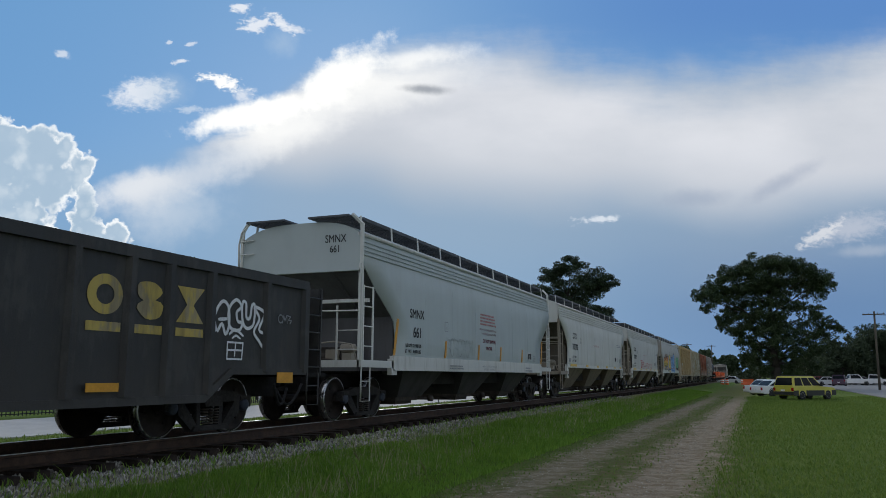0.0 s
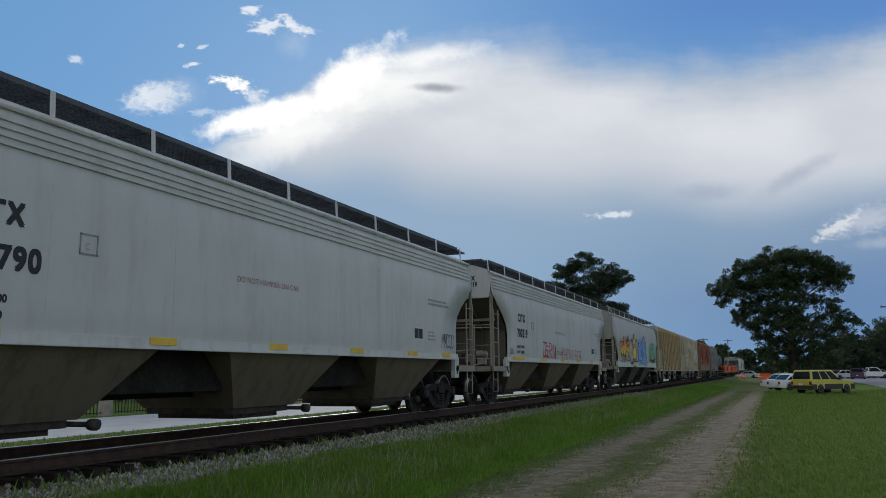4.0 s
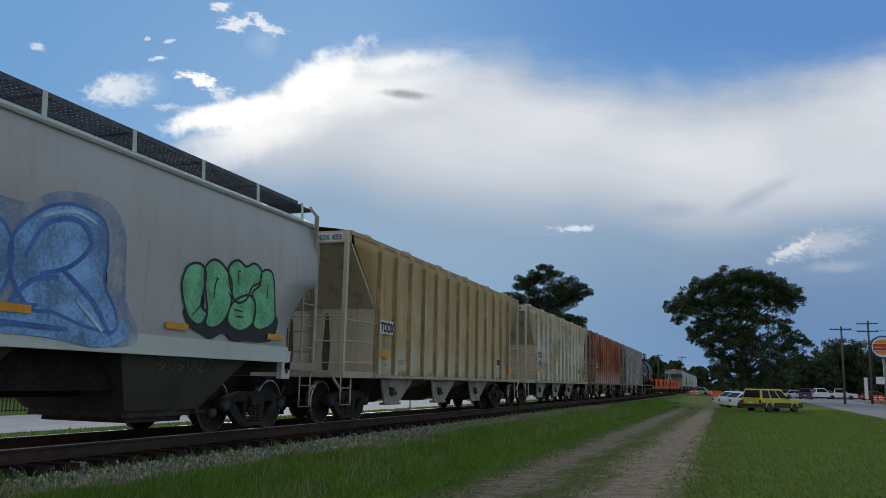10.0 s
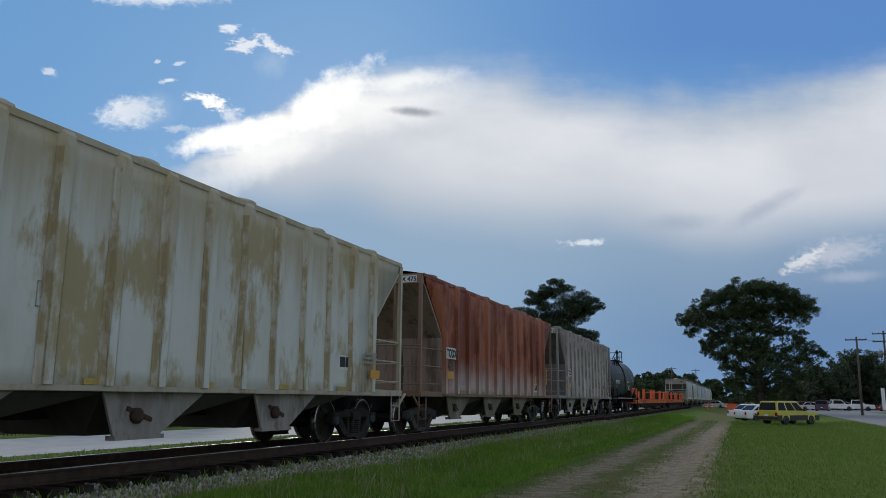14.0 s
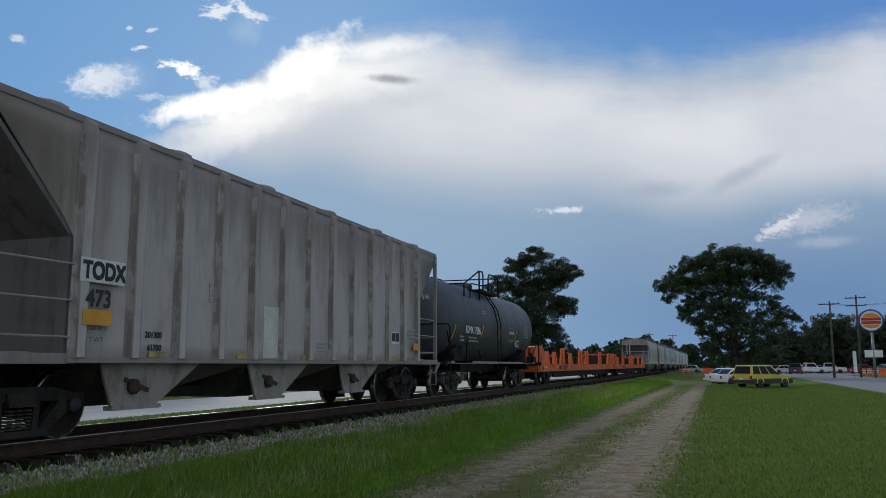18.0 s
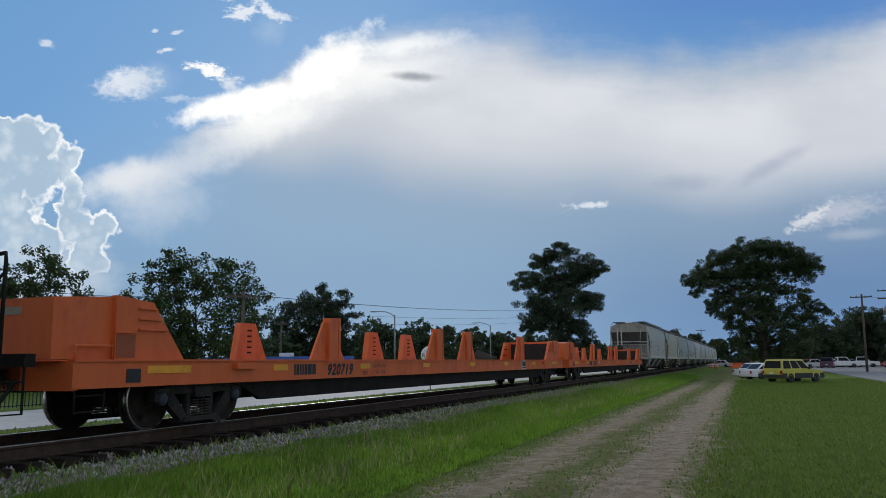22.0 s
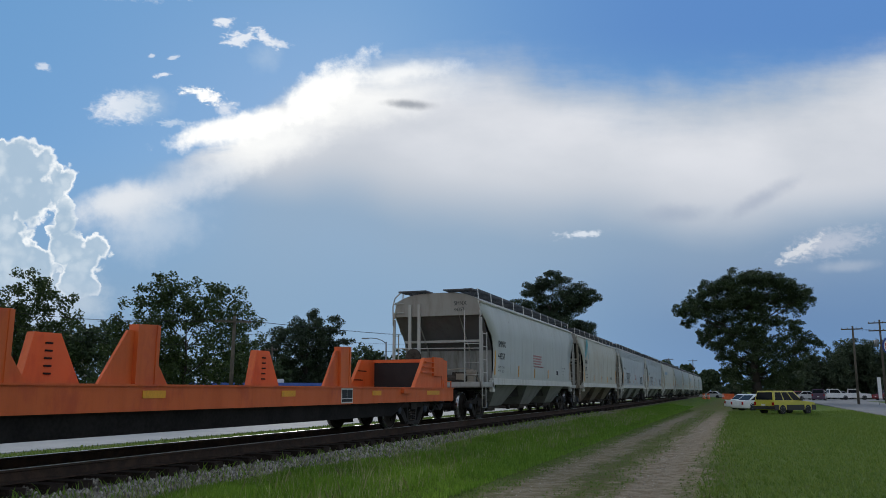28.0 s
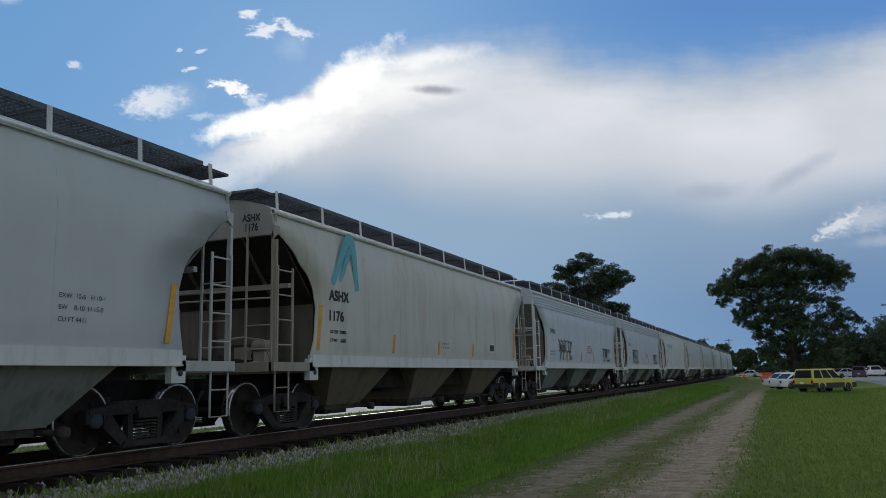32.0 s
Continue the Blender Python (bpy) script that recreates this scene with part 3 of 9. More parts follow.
def truck(parent, y, pale=False):
    t = new("truck", TRUCK["bolster"])
    t.parent, t.location = parent, (0, y, 0)
    tagged(t, "cast steel freight truck")
    for name, me in [("side_frame", m) for m in TRUCK["frames"]] + [("spring_nest", m) for m in TRUCK["springs"]]:
        o = new(name, me)
        o.parent = t
        if pale and name == "side_frame":
            o.data = pale_frame(me)
    for d in (-0.89, 0.89):
        w = new("wheelset", TRUCK["wheels"])
        w.data = WHEELS
        w.parent, w.location = t, (0, d, WR)
    return t


def joined_mesh(name, meshes):
    me = bpy.data.meshes.new(name)
    verts, faces, mats, base = [], [], [], 0
    for k, m in enumerate(meshes):
        verts += [tuple(v.co) for v in m.vertices]
        faces += [tuple(i + base for i in p.vertices) for p in m.polygons]
        mats += [k] * len(m.polygons)
        base += len(m.vertices)
        me.materials.append(m.materials[0])
    me.from_pydata(verts, [], faces)
    me.polygons.foreach_set("material_index", mats)
    me.polygons.foreach_set("use_smooth", [True] * len(faces))
    me.update()
    return me


WHEELS = joined_mesh("wheelset", [TRUCK["wheels"], TRUCK["rim"], TRUCK["cap"]])


def coupler(parent, y, d):
    """Draft gear, knuckle and air hose at the end y, pointing along d."""
    bm = bmesh.new()
    box(bm, -0.17, 0.17, min(y, y - d * 0.9), max(y, y - d * 0.9), 0.68, 0.98)
    box(bm, -0.09, 0.09, min(y, y + d * 0.55), max(y, y + d * 0.55), 0.76, 0.92)
    prism(bm, [(y + d * 0.45, 0.72), (y + d * 0.80, 0.72), (y + d * 0.80, 0.98), (y + d * 0.45, 0.98)], -0.15, 0.05)
    box(bm, 0.05, 0.16, min(y + d * 0.5, y + d * 0.68), max(y + d * 0.5, y + d * 0.68), 0.74, 0.96)
    part("coupler", bm, STEEL, parent)
    bm = bmesh.new()
    pts = [(0.30 - 0.02 * k, y + d * (0.05 + 0.09 * k), 0.78 - 0.42 * math.sin(math.pi * k / 8.6)) for k in range(9)]
    pipe(bm, pts, 0.028, 6)
    part("air_hose", bm, RUBBER, parent, "sagging black rubber brake hose")


RUBBER = plain("black_rubber", (0.02, 0.02, 0.021), 0.7, 0, 0.3)
# ---- freight cars: y runs from the front post (0) to the rear post, z from the rail, +x is the side towards the lawn ----
def edge_at(cut, z):
    pts = sorted((p[1], p[0]) for p in cut)
    if z <= pts[0][0]:
        return pts[0][1]
    for (z0, y0), (z1, y1) in zip(pts, pts[1:]):
        if z <= z1:
            return y0 + (y1 - y0) * (z - z0) / max(1e-6, z1 - z0)
    return pts[-1][1]


def ladder(bm, stiles, rungs, r=0.014):
    """stiles: two lines ((x, y, z0), (x, y, z1)); rungs: heights."""
    for p, q in stiles:
        beam(bm, p, q, 0.030, 0.040)
    (a0, a1), (b0, b1) = stiles
    for z in rungs:
        tube(bm, (a0[0], a0[1], z), (b0[0], b0[1], z), r, 6)


def stirrup(bm, x, y0, y1, top, bottom):
    pipe(bm, [(x, y0, top), (x, y0, bottom), (x, y1, bottom), (x, y1, top)], 0.017, 6)
    tube(bm, (x, y0, (top + bottom) / 2 + 0.05), (x, y1, (top + bottom) / 2 + 0.05), 0.013, 6)


def grating(bm, x0, x1, y0, y1, z, fine, deep=0.030):
    """A walkway of bearing bars and cross bars in a rim."""
    n = max(3, round((x1 - x0) / 0.088))
    for i in range(n + 1):
        x = x0 + (x1 - x0) * i / n
        box(bm, x - 0.005, x + 0.005, y0, y1, z - (0.07 if i in (0, n) else deep), z)
    k = max(2, int((y1 - y0) / fine))
    for i in range(k + 1):
        y = y0 + (y1 - y0) * i / k
        box(bm, x0, x1, y - 0.008, y + 0.008, z - (0.06 if i in (0, k) else deep * 0.8), z - 0.004)


def lattice(bm, x0, x1, y0, y1, z0, z1, nx, ny, w=0.007):
    """A grating panel in one piece: a plate with nx by ny square holes."""
    def lines(a, b, n):
        out = []
        for i in range(n + 1):
            c = a + w + (b - a - 2 * w) * i / n
            out += [c - w, c + w]
        return out
    xs, ys = lines(x0, x1, nx), lines(y0, y1, ny)
    top, low = [[[bm.verts.new((x, y, z)) for x in xs] for y in ys] for z in (z1, z0)]
    solid = set()
    for j in range(len(ys) - 1):
        for i in range(len(xs) - 1):
            if i % 2 == 0 or j % 2 == 0:
                solid.add((i, j))
                bm.faces.new((top[j][i], top[j][i + 1], top[j + 1][i + 1], top[j + 1][i]))
                bm.faces.new((low[j][i], low[j + 1][i], low[j + 1][i + 1], low[j][i + 1]))
    for i, j in solid:
        for (di, dj), (a, b) in (((-1, 0), ((0, 0), (0, 1))), ((1, 0), ((1, 0), (1, 1))), ((0, -1), ((0, 0), (1, 0))), ((0, 1), ((0, 1), (1, 1)))):
            if (i + di, j + dj) not in solid:
                p, q = (j + a[1], i + a[0]), (j + b[1], i + b[0])
                bm.faces.new((top[p[0]][p[1]], top[q[0]][q[1]], low[q[0]][q[1]], low[p[0]][p[1]]))


def bay(bm, y0, y1, ytop0, ytop1, top, bottom, w_top, w_bot):
    """A hopper: a trough that narrows to its outlet."""
    a = [(-w_top, ytop0, top), (w_top, ytop0, top), (w_top, ytop1, top), (-w_top, ytop1, top)]
    b = [(-w_bot, y0, bottom), (w_bot, y0, bottom), (w_bot, y1, bottom), (-w_bot, y1, bottom)]
    va, vb = [bm.verts.new(p) for p in a], [bm.verts.new(p) for p in b]
    for i in range(4):
        j = (i + 1) % 4
        bm.faces.new((va[i], va[j], vb[j], vb[i]))
    bm.faces.new(vb)
    bm.faces.new(va[::-1])


def outlet_gate(bm, y0, y1, bottom, w):
    box(bm, -w - 0.1, w + 0.1, y0 - 0.08, y1 + 0.08, bottom - 0.10, bottom)
    box(bm, -w, w, y0 + 0.1, y1 - 0.1, bottom - 0.18, bottom - 0.10)
    tube(bm, (-w - 0.35, y1 + 0.22, bottom - 0.06), (w + 0.35, y1 + 0.22, bottom - 0.06), 0.035, 8)
    for s in (1, -1):
        lathe(bm, [(s * (w + 0.35), 0.03), (s * (w + 0.35), 0.075), (s * (w + 0.47), 0.075), (s * (w + 0.47), 0.03)], 8, "x", (0, y1 + 0.22, bottom - 0.06))


def rear_matrix(L):
    return Matrix.Translation((0, L, 0)) @ Matrix.Diagonal((1, -1, 1, 1))


def flipped(bm, L):
    """The same at the rear end."""
    bm.transform(rear_matrix(L))
    bmesh.ops.reverse_faces(bm, faces=bm.faces[:])
    return bm


def ends(fn, L, name, mat, parent, label=""):
    for rear in (False, True):
        bm = bmesh.new()
        fn(bm)
        part(name, flipped(bm, L) if rear else bm, mat, parent, label)


def ends_sides(fn, L, name, mat, parent, label=""):
    for s in (1, -1):
        ends(lambda bm: fn(bm, s), L, name, mat, parent, label)


def smooth_hopper(name_label, L, skin, trim, cut, zs=1.30, ze=3.98, drop=1.02, belts=True, sill_tall=0.0, walk_post=1.6, seams=7, sill_out=0.015,
                  bays=3, bay_mat=None, tall_ladder=True, pale_end=None, end_trim=None, end_mat=None, cap_z=None, tall_post=False, slope_mat=None):
    car = thing("covered_hopper", name_label, "hopper car", "freight train")
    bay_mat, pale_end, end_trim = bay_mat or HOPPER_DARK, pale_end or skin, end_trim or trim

    def xz(z):
        t = (z - zs) / (ze - zs)
        return 1.60 - 0.15 * max(0, (t - 0.62) / 0.38) ** 1.7 - 0.03 * max(0, 0.12 - t) / 0.12
    zrow = [zs + (ze - zs) * i / 22 for i in range(23)]
    for s, nm in ((1, "near"), (-1, "far")):
        bm = bmesh.new()
        rows = []
        for z in zrow:
            y0 = max(0.0, edge_at(cut, z))
            rows.append([(xz(z), y0 + (L - 2 * y0) * i / (seams * 2), z) for i in range(seams * 2 + 1)])
        slab(bm, rows, 0.02)
        if s < 0:
            for v in bm.verts:
                v.co.x = -v.co.x
        part("side_sheet", bm, skin, car)
    for k in range(1, seams):
        y = 1.5 + (L - 3.0) * k / seams
        bm = bmesh.new()
        for z0, z1 in zip(zrow[:-1:3], zrow[3::3]):
            beam(bm, (xz(z0) + 0.001, y, z0), (xz(z1) + 0.001, y, z1), 0.005, 0.028)
        part("weld_seam", bm, skin, car)
    # roof, eave, belts
    bm = bmesh.new()
    arc = [(x, ze + 0.30 * (1 - abs(x / 1.50) ** 3.4)) for x in [1.50 * (1 - i / 12) for i in range(25)]]
    a = [[bm.verts.new((x, y, z)) for x, z in arc] for y in (0.05, L - 0.05)]
    for i in range(24):
        bm.faces.new((a[0][i], a[0][i + 1], a[1][i + 1], a[1][i])).smooth = True
    part("roof", bm, skin, car)
    for s in (1, -1):
        bm = bmesh.new()
        box(bm, min(s * 1.43, s * 1.505), max(s * 1.43, s * 1.505), 0.0, L, ze - 0.05, ze + 0.012)
        tube(bm, (s * 1.49, 0, ze - 0.012), (s * 1.49, L, ze - 0.012), 0.034, 8)
        part("eave", bm, trim, car)
    if belts:
        for z in (ze - 0.17, ze - 0.27, ze - 0.37, ze - 0.47):
            part("belt_rail", twin(made(box, xz(z), xz(z) + 0.035, 0.05, L - 0.05, z - 0.022, z + 0.022)), skin, car)
    # end caps, slope sheets and bulkheads
    zc = cap_z or min(p[1] for p in cut if p[0] <= 0.05) - 0.02
    ymax = max(p[0] for p in cut)

    def cap(bm):
        pts = [(1.49, zc), *[(x, z - 0.01) for x, z in arc], (-1.49, zc)]
        f = [bm.verts.new((x, 0.02, z)) for x, z in pts]
        b = [bm.verts.new((x, 0.09, z)) for x, z in pts]
        bm.faces.new(f)
        bm.faces.new(b[::-1])
        for i in range(len(pts)):
            j = (i + 1) % len(pts)
            bm.faces.new((f[i], b[i], b[j], f[j]))
        box(bm, -1.5, 1.5, 0.0, 0.10, zc - 0.05, zc + 0.02)
    ends(cap, L, "end_cap", pale_end, car)
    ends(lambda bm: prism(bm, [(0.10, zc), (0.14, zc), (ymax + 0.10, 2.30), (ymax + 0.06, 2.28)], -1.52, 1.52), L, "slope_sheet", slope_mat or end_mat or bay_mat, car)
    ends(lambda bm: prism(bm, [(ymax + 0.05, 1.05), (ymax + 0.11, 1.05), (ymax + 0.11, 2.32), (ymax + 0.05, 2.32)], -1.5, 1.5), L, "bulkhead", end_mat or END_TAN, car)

    def stiffener(bm, s):
        x = 0.75 * s
        prism(bm, [(0.06, zc), (0.20, zc), (ymax + 0.05, 2.30), (ymax + 0.05, 1.1), (ymax - 0.06, 1.1), (ymax - 0.06, 2.26)], x - 0.012, x + 0.012)
    ends_sides(stiffener, L, "stiffener", end_mat or bay_mat, car)
    # sills and platforms
    for s in (1, -1):
        bm = bmesh.new()
        x0, x1 = sorted((s * 1.50, s * (1.60 + sill_out)))
        box(bm, x0, x1, ymax - 0.1, L - ymax + 0.1, zs - 0.03 - sill_tall, zs + 0.09)
        box(bm, x0, x1 + (0.02 if s > 0 else 0), ymax - 0.1, L - ymax + 0.1, zs - 0.05 - sill_tall, zs - 0.02 - sill_tall)
        part("side_sill", bm, trim, car)
        for y in (ymax - 0.05, L - ymax + 0.05):
            bm = bmesh.new()
            prism(bm, [(y - 0.14, drop - 0.18), (y + 0.14, drop - 0.18), (y + 0.14, zs + 0.02), (y - 0.14, zs + 0.02)], s * 1.49, s * 1.60)
            pad = part("jacking_pad", bm, trim, car)
            if s > 0:
                part("lifting_hole", made(lathe, [(1.602, 0.0), (1.602, 0.05), (1.606, 0.05), (1.606, 0.0)], 12, "x", (0, y + 0.03, drop - 0.04)), BLACK, pad)

    def platform(bm):
        box(bm, -1.55, 1.55, -0.08, 0.06, drop - 0.02, drop + 0.13)
        for s in (1, -1):
            box(bm, min(s * 1.50, s * 1.60), max(s * 1.50, s * 1.60), -0.08, ymax, drop - 0.02, drop + 0.13)
        box(bm, -1.5, 1.5, 0.0, 0.5, drop, drop + 0.03)
    ends(platform, L, "end_platform", end_trim, car)

    zp = ze + 0.20 if cap_z or tall_post else min(zc + 0.1, 3.3)

    def post(bm, s):
        beam(bm, (s * 1.53, 0.02, drop), (s * 1.53, 0.02, zp), 0.07, 0.06)
        if zp > ze:
            beam(bm, (s * 1.53, 0.02, zp - 0.02), (s * 1.32, -0.06, ze + 0.40), 0.06, 0.06)
        prism(bm, [(-0.04, zc - 0.12), (0.12, zc - 0.02), (0.12, zc + 0.1), (-0.04, zc + 0.1)], s * 1.49, s * 1.54)
    ends_sides(post, L, "corner_post", end_trim, car)
    rungs = [drop + 0.42 + 0.42 * k for k in range(5)]

    def side_ladder(bm, s):
        zt = min(2.85, edge_top(cut, 0.5))
        ladder(bm, [((s * 1.575, 0.03, drop), (s * 1.575, 0.03, zt)), ((s * 1.575, 0.48, drop), (s * 1.575, 0.48, zt))], [z for z in rungs if z < zt])
    ends_sides(side_ladder, L, "side_ladder", end_trim, car)
    ends_sides(lambda bm, s: stirrup(bm, s * 1.55, 0.02, 0.42, drop, 0.42), L, "step", end_trim, car)

    def end_ladder(bm):
        top = zc + 0.1 if tall_ladder else 2.42
        ladder(bm, [((1.50, -0.02, drop), (1.50, -0.02, zc)), ((0.98, -0.02, drop + 0.1), (0.98, -0.02, top))], [drop + 0.35, drop + 0.75, drop + 1.35])
        tube(bm, (-1.5, -0.04, 2.33), (1.5, -0.04, 2.30), 0.018)
    ends(end_ladder, L, "end_ladder", end_trim, car)
    if tall_ladder:
        for x in (-0.95, -0.62):
            ends(lambda bm: beam(bm, (x, -0.02, drop), (x, -0.02, zc + 0.35), 0.10, 0.05), L, "end_column", end_trim, car)
    # roof walkways on flat uprights along both edges, at each end two short platforms that meet over the crown
    zw = ze + 0.425
    for s in (1, -1):
        bm = bmesh.new()
        x0, x1 = sorted((s * 0.62, s * 1.32))
        grating(bm, x0, x1, 0.45, L - 0.45, zw, 0.095, 0.050 if belts else 0.030)
        part("roof_walkway", bm, GRATE, car, "dark steel grating walkway")
        n = int((L - 0.6) / walk_post)
        for k in range(n + 1):
            y = 0.3 + (L - 0.6) * k / n
            bm = bmesh.new()
            beam(bm, (s * 1.36, y, ze + 0.06), (s * 1.335, y, zw - 0.004), 0.012, 0.075)
            br = part("walkway_bracket", bm, trim, car)
            part("cross_bearer", made(beam, (s * 1.32, y, zw - 0.045), (s * 0.60, y, zw - 0.05), 0.03, 0.03), GRATE, br)

    def crossover(bm, s):
        x0, x1 = sorted((s * 0.30, s * 1.30))
        lattice(bm, x0, x1, -0.20, 0.44, ze + 0.335, ze + 0.375, 11, 7)
    ends_sides(crossover, L, "crossover_walk", GRATE, car)

    def corner_rail(bm):
        pipe(bm, [(-1.54, -0.06, zc - 0.35), (-1.54, -0.10, ze - 0.12), (-1.46, -0.12, ze + 0.16), (-1.22, -0.14, ze + 0.35)], 0.022)
        tube(bm, (-1.54, -0.08, ze - 0.35), (-1.2, 0.0, ze - 0.33), 0.016)
        tube(bm, (-1.52, -0.10, ze - 0.05), (-1.2, 0.0, ze - 0.02), 0.016)
    ends(corner_rail, L, "corner_handrail", end_trim, car)
    n = 4
    for k in range(n):
        y0 = 0.9 + (L - 1.8) * k / n
        bm = bmesh.new()
        prism(bm, [(y0, ze + 0.27), (y0 + (L - 1.8) / n - 0.15, ze + 0.27), (y0 + (L - 1.8) / n - 0.2, ze + 0.40), (y0 + 0.05, ze + 0.40)], -0.3, 0.3)
        part("roof_hatch", bm, trim, car)
    # underframe, hoppers, outlets
    part("centre_sill", made(box, -0.28, 0.28, -0.25, L + 0.25, 0.62, 0.98), STEEL, car)
    y_in = ymax + 0.78
    pitch = (L - 2 * y_in) / (bays - 0.30)
    wide, drop_in, low_z = 0.70 * pitch, 0.172 * pitch, 0.42
    for k in range(bays):
        y0 = y_in + k * pitch
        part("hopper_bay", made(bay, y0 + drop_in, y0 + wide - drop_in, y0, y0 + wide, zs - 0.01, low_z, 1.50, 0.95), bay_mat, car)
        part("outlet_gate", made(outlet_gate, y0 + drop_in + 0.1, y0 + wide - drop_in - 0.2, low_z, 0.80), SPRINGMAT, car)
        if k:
            # Saddles are near black: the shade between the bays is in their colour.
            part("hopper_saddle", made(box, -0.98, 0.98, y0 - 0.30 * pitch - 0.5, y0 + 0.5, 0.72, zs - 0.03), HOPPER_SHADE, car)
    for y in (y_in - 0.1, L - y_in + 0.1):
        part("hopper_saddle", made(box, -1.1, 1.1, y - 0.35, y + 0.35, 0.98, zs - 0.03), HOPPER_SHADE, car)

    def brake(bm):
        lathe(bm, [(-0.16, 0.24), (-0.13, 0.28), (-0.10, 0.24)], 18, "y", (-0.78, 0, 2.05))
        tube(bm, (-0.78, -0.16, 2.05), (-0.78, 0.1, 2.05), 0.04, 8)
        box(bm, -0.98, -0.58, -0.1, 0.1, 1.8, 2.15)
        box(bm, 0.45, 1.15, 0.25, 0.85, 1.15, 1.55)
        tube(bm, (0.2, 0.35, 1.35), (1.2, 0.35, 1.35), 0.13, 10)
        pipe(bm, [(-1.2, -0.05, 1.25), (-0.4, -0.1, 1.35), (0.3, 0.1, 1.3), (0.9, -0.05, 1.28)], 0.02)
    part("brake_gear", made(brake), SPRINGMAT, car)
    ends(lambda bm: box(bm, -1.40, 1.40, 0.60, 0.68, 2.54, 2.62), L, "cross_beam", end_trim, car)

    def valves(bm):
        box(bm, 0.62, 0.92, 0.15, 0.42, 1.28, 1.50)
        box(bm, 1.00, 1.22, 0.18, 0.40, 1.22, 1.42)
        lathe(bm, [(0.0, 0.10), (0.30, 0.10), (0.34, 0.05)], 10, "x", (0.95, 0.28, 1.52))
        pipe(bm, [(0.4, 0.0, 1.62), (0.9, 0.02, 1.66), (1.3, 0.05, 1.60), (1.42, 0.1, 1.2)], 0.018)
        pipe(bm, [(0.5, 0.1, 1.2), (0.75, -0.05, 1.18), (1.25, -0.02, 1.24)], 0.022)
    part("brake_valve", made(valves), DUSTY, car)
    for y in (1.15, L - 1.15):
        truck(car, y)
    coupler(car, -0.2, -1)
    coupler(car, L + 0.2, 1)
    return car, xz


def edge_top(cut, y):
    """The height of the cut's edge at y."""
    zs_ = [p[1] for p in cut if p[0] <= y]
    return min(zs_) if zs_ else 3.0


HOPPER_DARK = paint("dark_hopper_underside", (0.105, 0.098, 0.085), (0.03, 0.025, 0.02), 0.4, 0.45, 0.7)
# Near-black steel that carries the shade of recesses in its colour.
HOPPER_SHADE = plain("recess_shade_steel", (0.030, 0.027, 0.024), 0.85, 0.0, 0.4, 2.0, 0.0, 0.15)
BAY_TAN = paint("grimy_tan_hopper", (0.215, 0.170, 0.118), (0.05, 0.042, 0.032), 0.45, 0.5, 0.65, seed=51.0)
BAY_GREY = paint("grimy_grey_hopper", (0.30, 0.31, 0.295), (0.09, 0.085, 0.07), 0.45, 0.5, 0.65, seed=53.0)
# Hopper colour taken near black for the shade below the car.
BAY_SHADE = paint("shaded_hopper_bay", (0.055, 0.052, 0.048), (0.025, 0.022, 0.02), 0.4, 0.45, 0.7, seed=52.0)
# Grey end sheet with the shade under the end cap put into its colour.
END_DARK = paint("shaded_grey_end_sheet", (0.125, 0.122, 0.125), (0.07, 0.06, 0.055), 0.4, 0.4, 0.65, seed=55.0)
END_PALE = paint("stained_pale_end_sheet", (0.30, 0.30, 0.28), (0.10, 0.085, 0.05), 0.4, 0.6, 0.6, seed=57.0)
# Grimy brown, darkened to hold the shade inside an end recess.
END_BROWN = paint("grimy_shaded_end_sheet", (0.125, 0.105, 0.080), (0.05, 0.042, 0.03), 0.4, 0.5, 0.7, seed=59.0)
END_TAN = paint("dusty_end_bulkhead", (0.20, 0.17, 0.13), (0.10, 0.09, 0.06), 0.4, 0.5, 0.7)
GREY_SKIN = paint("pale_grey_paint", (0.44, 0.485, 0.475), (0.40, 0.40, 0.37), 0.18, 0.22, 0.42, seed=1.0)
CREAM_SKIN = paint("cream_grey_paint", (0.60, 0.60, 0.555), (0.40, 0.36, 0.28), 0.22, 0.28, 0.45, seed=4.0)
STONE_SKIN = paint("stone_grey_paint", (0.47, 0.465, 0.44), (0.33, 0.30, 0.25), 0.25, 0.3, 0.5, seed=9.0)
SMNX_SKIN = paint("clean_grey_paint", (0.50, 0.52, 0.49), (0.42, 0.40, 0.35), 0.15, 0.18, 0.42, seed=14.0)
ASHX_SKIN = paint("rust_stained_cream_paint", (0.53, 0.52, 0.45), (0.42, 0.30, 0.17), 0.3, 0.38, 0.5, seed=19.0)
BLUISH_SKIN = paint("blue_grey_paint", (0.50, 0.54, 0.56), (0.38, 0.38, 0.37), 0.25, 0.3, 0.45, seed=23.0)
TAN_RIB = paint("sun_baked_tan_paint", (0.50, 0.366, 0.178), (0.35, 0.22, 0.09), 0.28, 0.30, 0.6, (0.55, 0.45, 0.27), (0.48, 0.62), 2.0, 0.85, low_top=2.65, top=(0.40, 0.27, 0.11), wash=(0.60, 0.56, 0.44))
WHITE_RIB = paint("peeling_white_paint", (0.65, 0.655, 0.60), (0.46, 0.42, 0.32), 0.28, 0.14, 0.6, (0.40, 0.325, 0.175), (0.50, 0.61), 6.0, 0.1, 1.1, top=(0.42, 0.34, 0.19))
RED_RIB = paint("rusted_red_paint", (0.365, 0.108, 0.050), (0.45, 0.27, 0.20), 0.22, 0.36, 0.65, (0.190, 0.036, 0.012), (0.455, 0.525), 11.0, 0.75, 0.75, low_top=2.75, wash=(0.58, 0.49, 0.46))
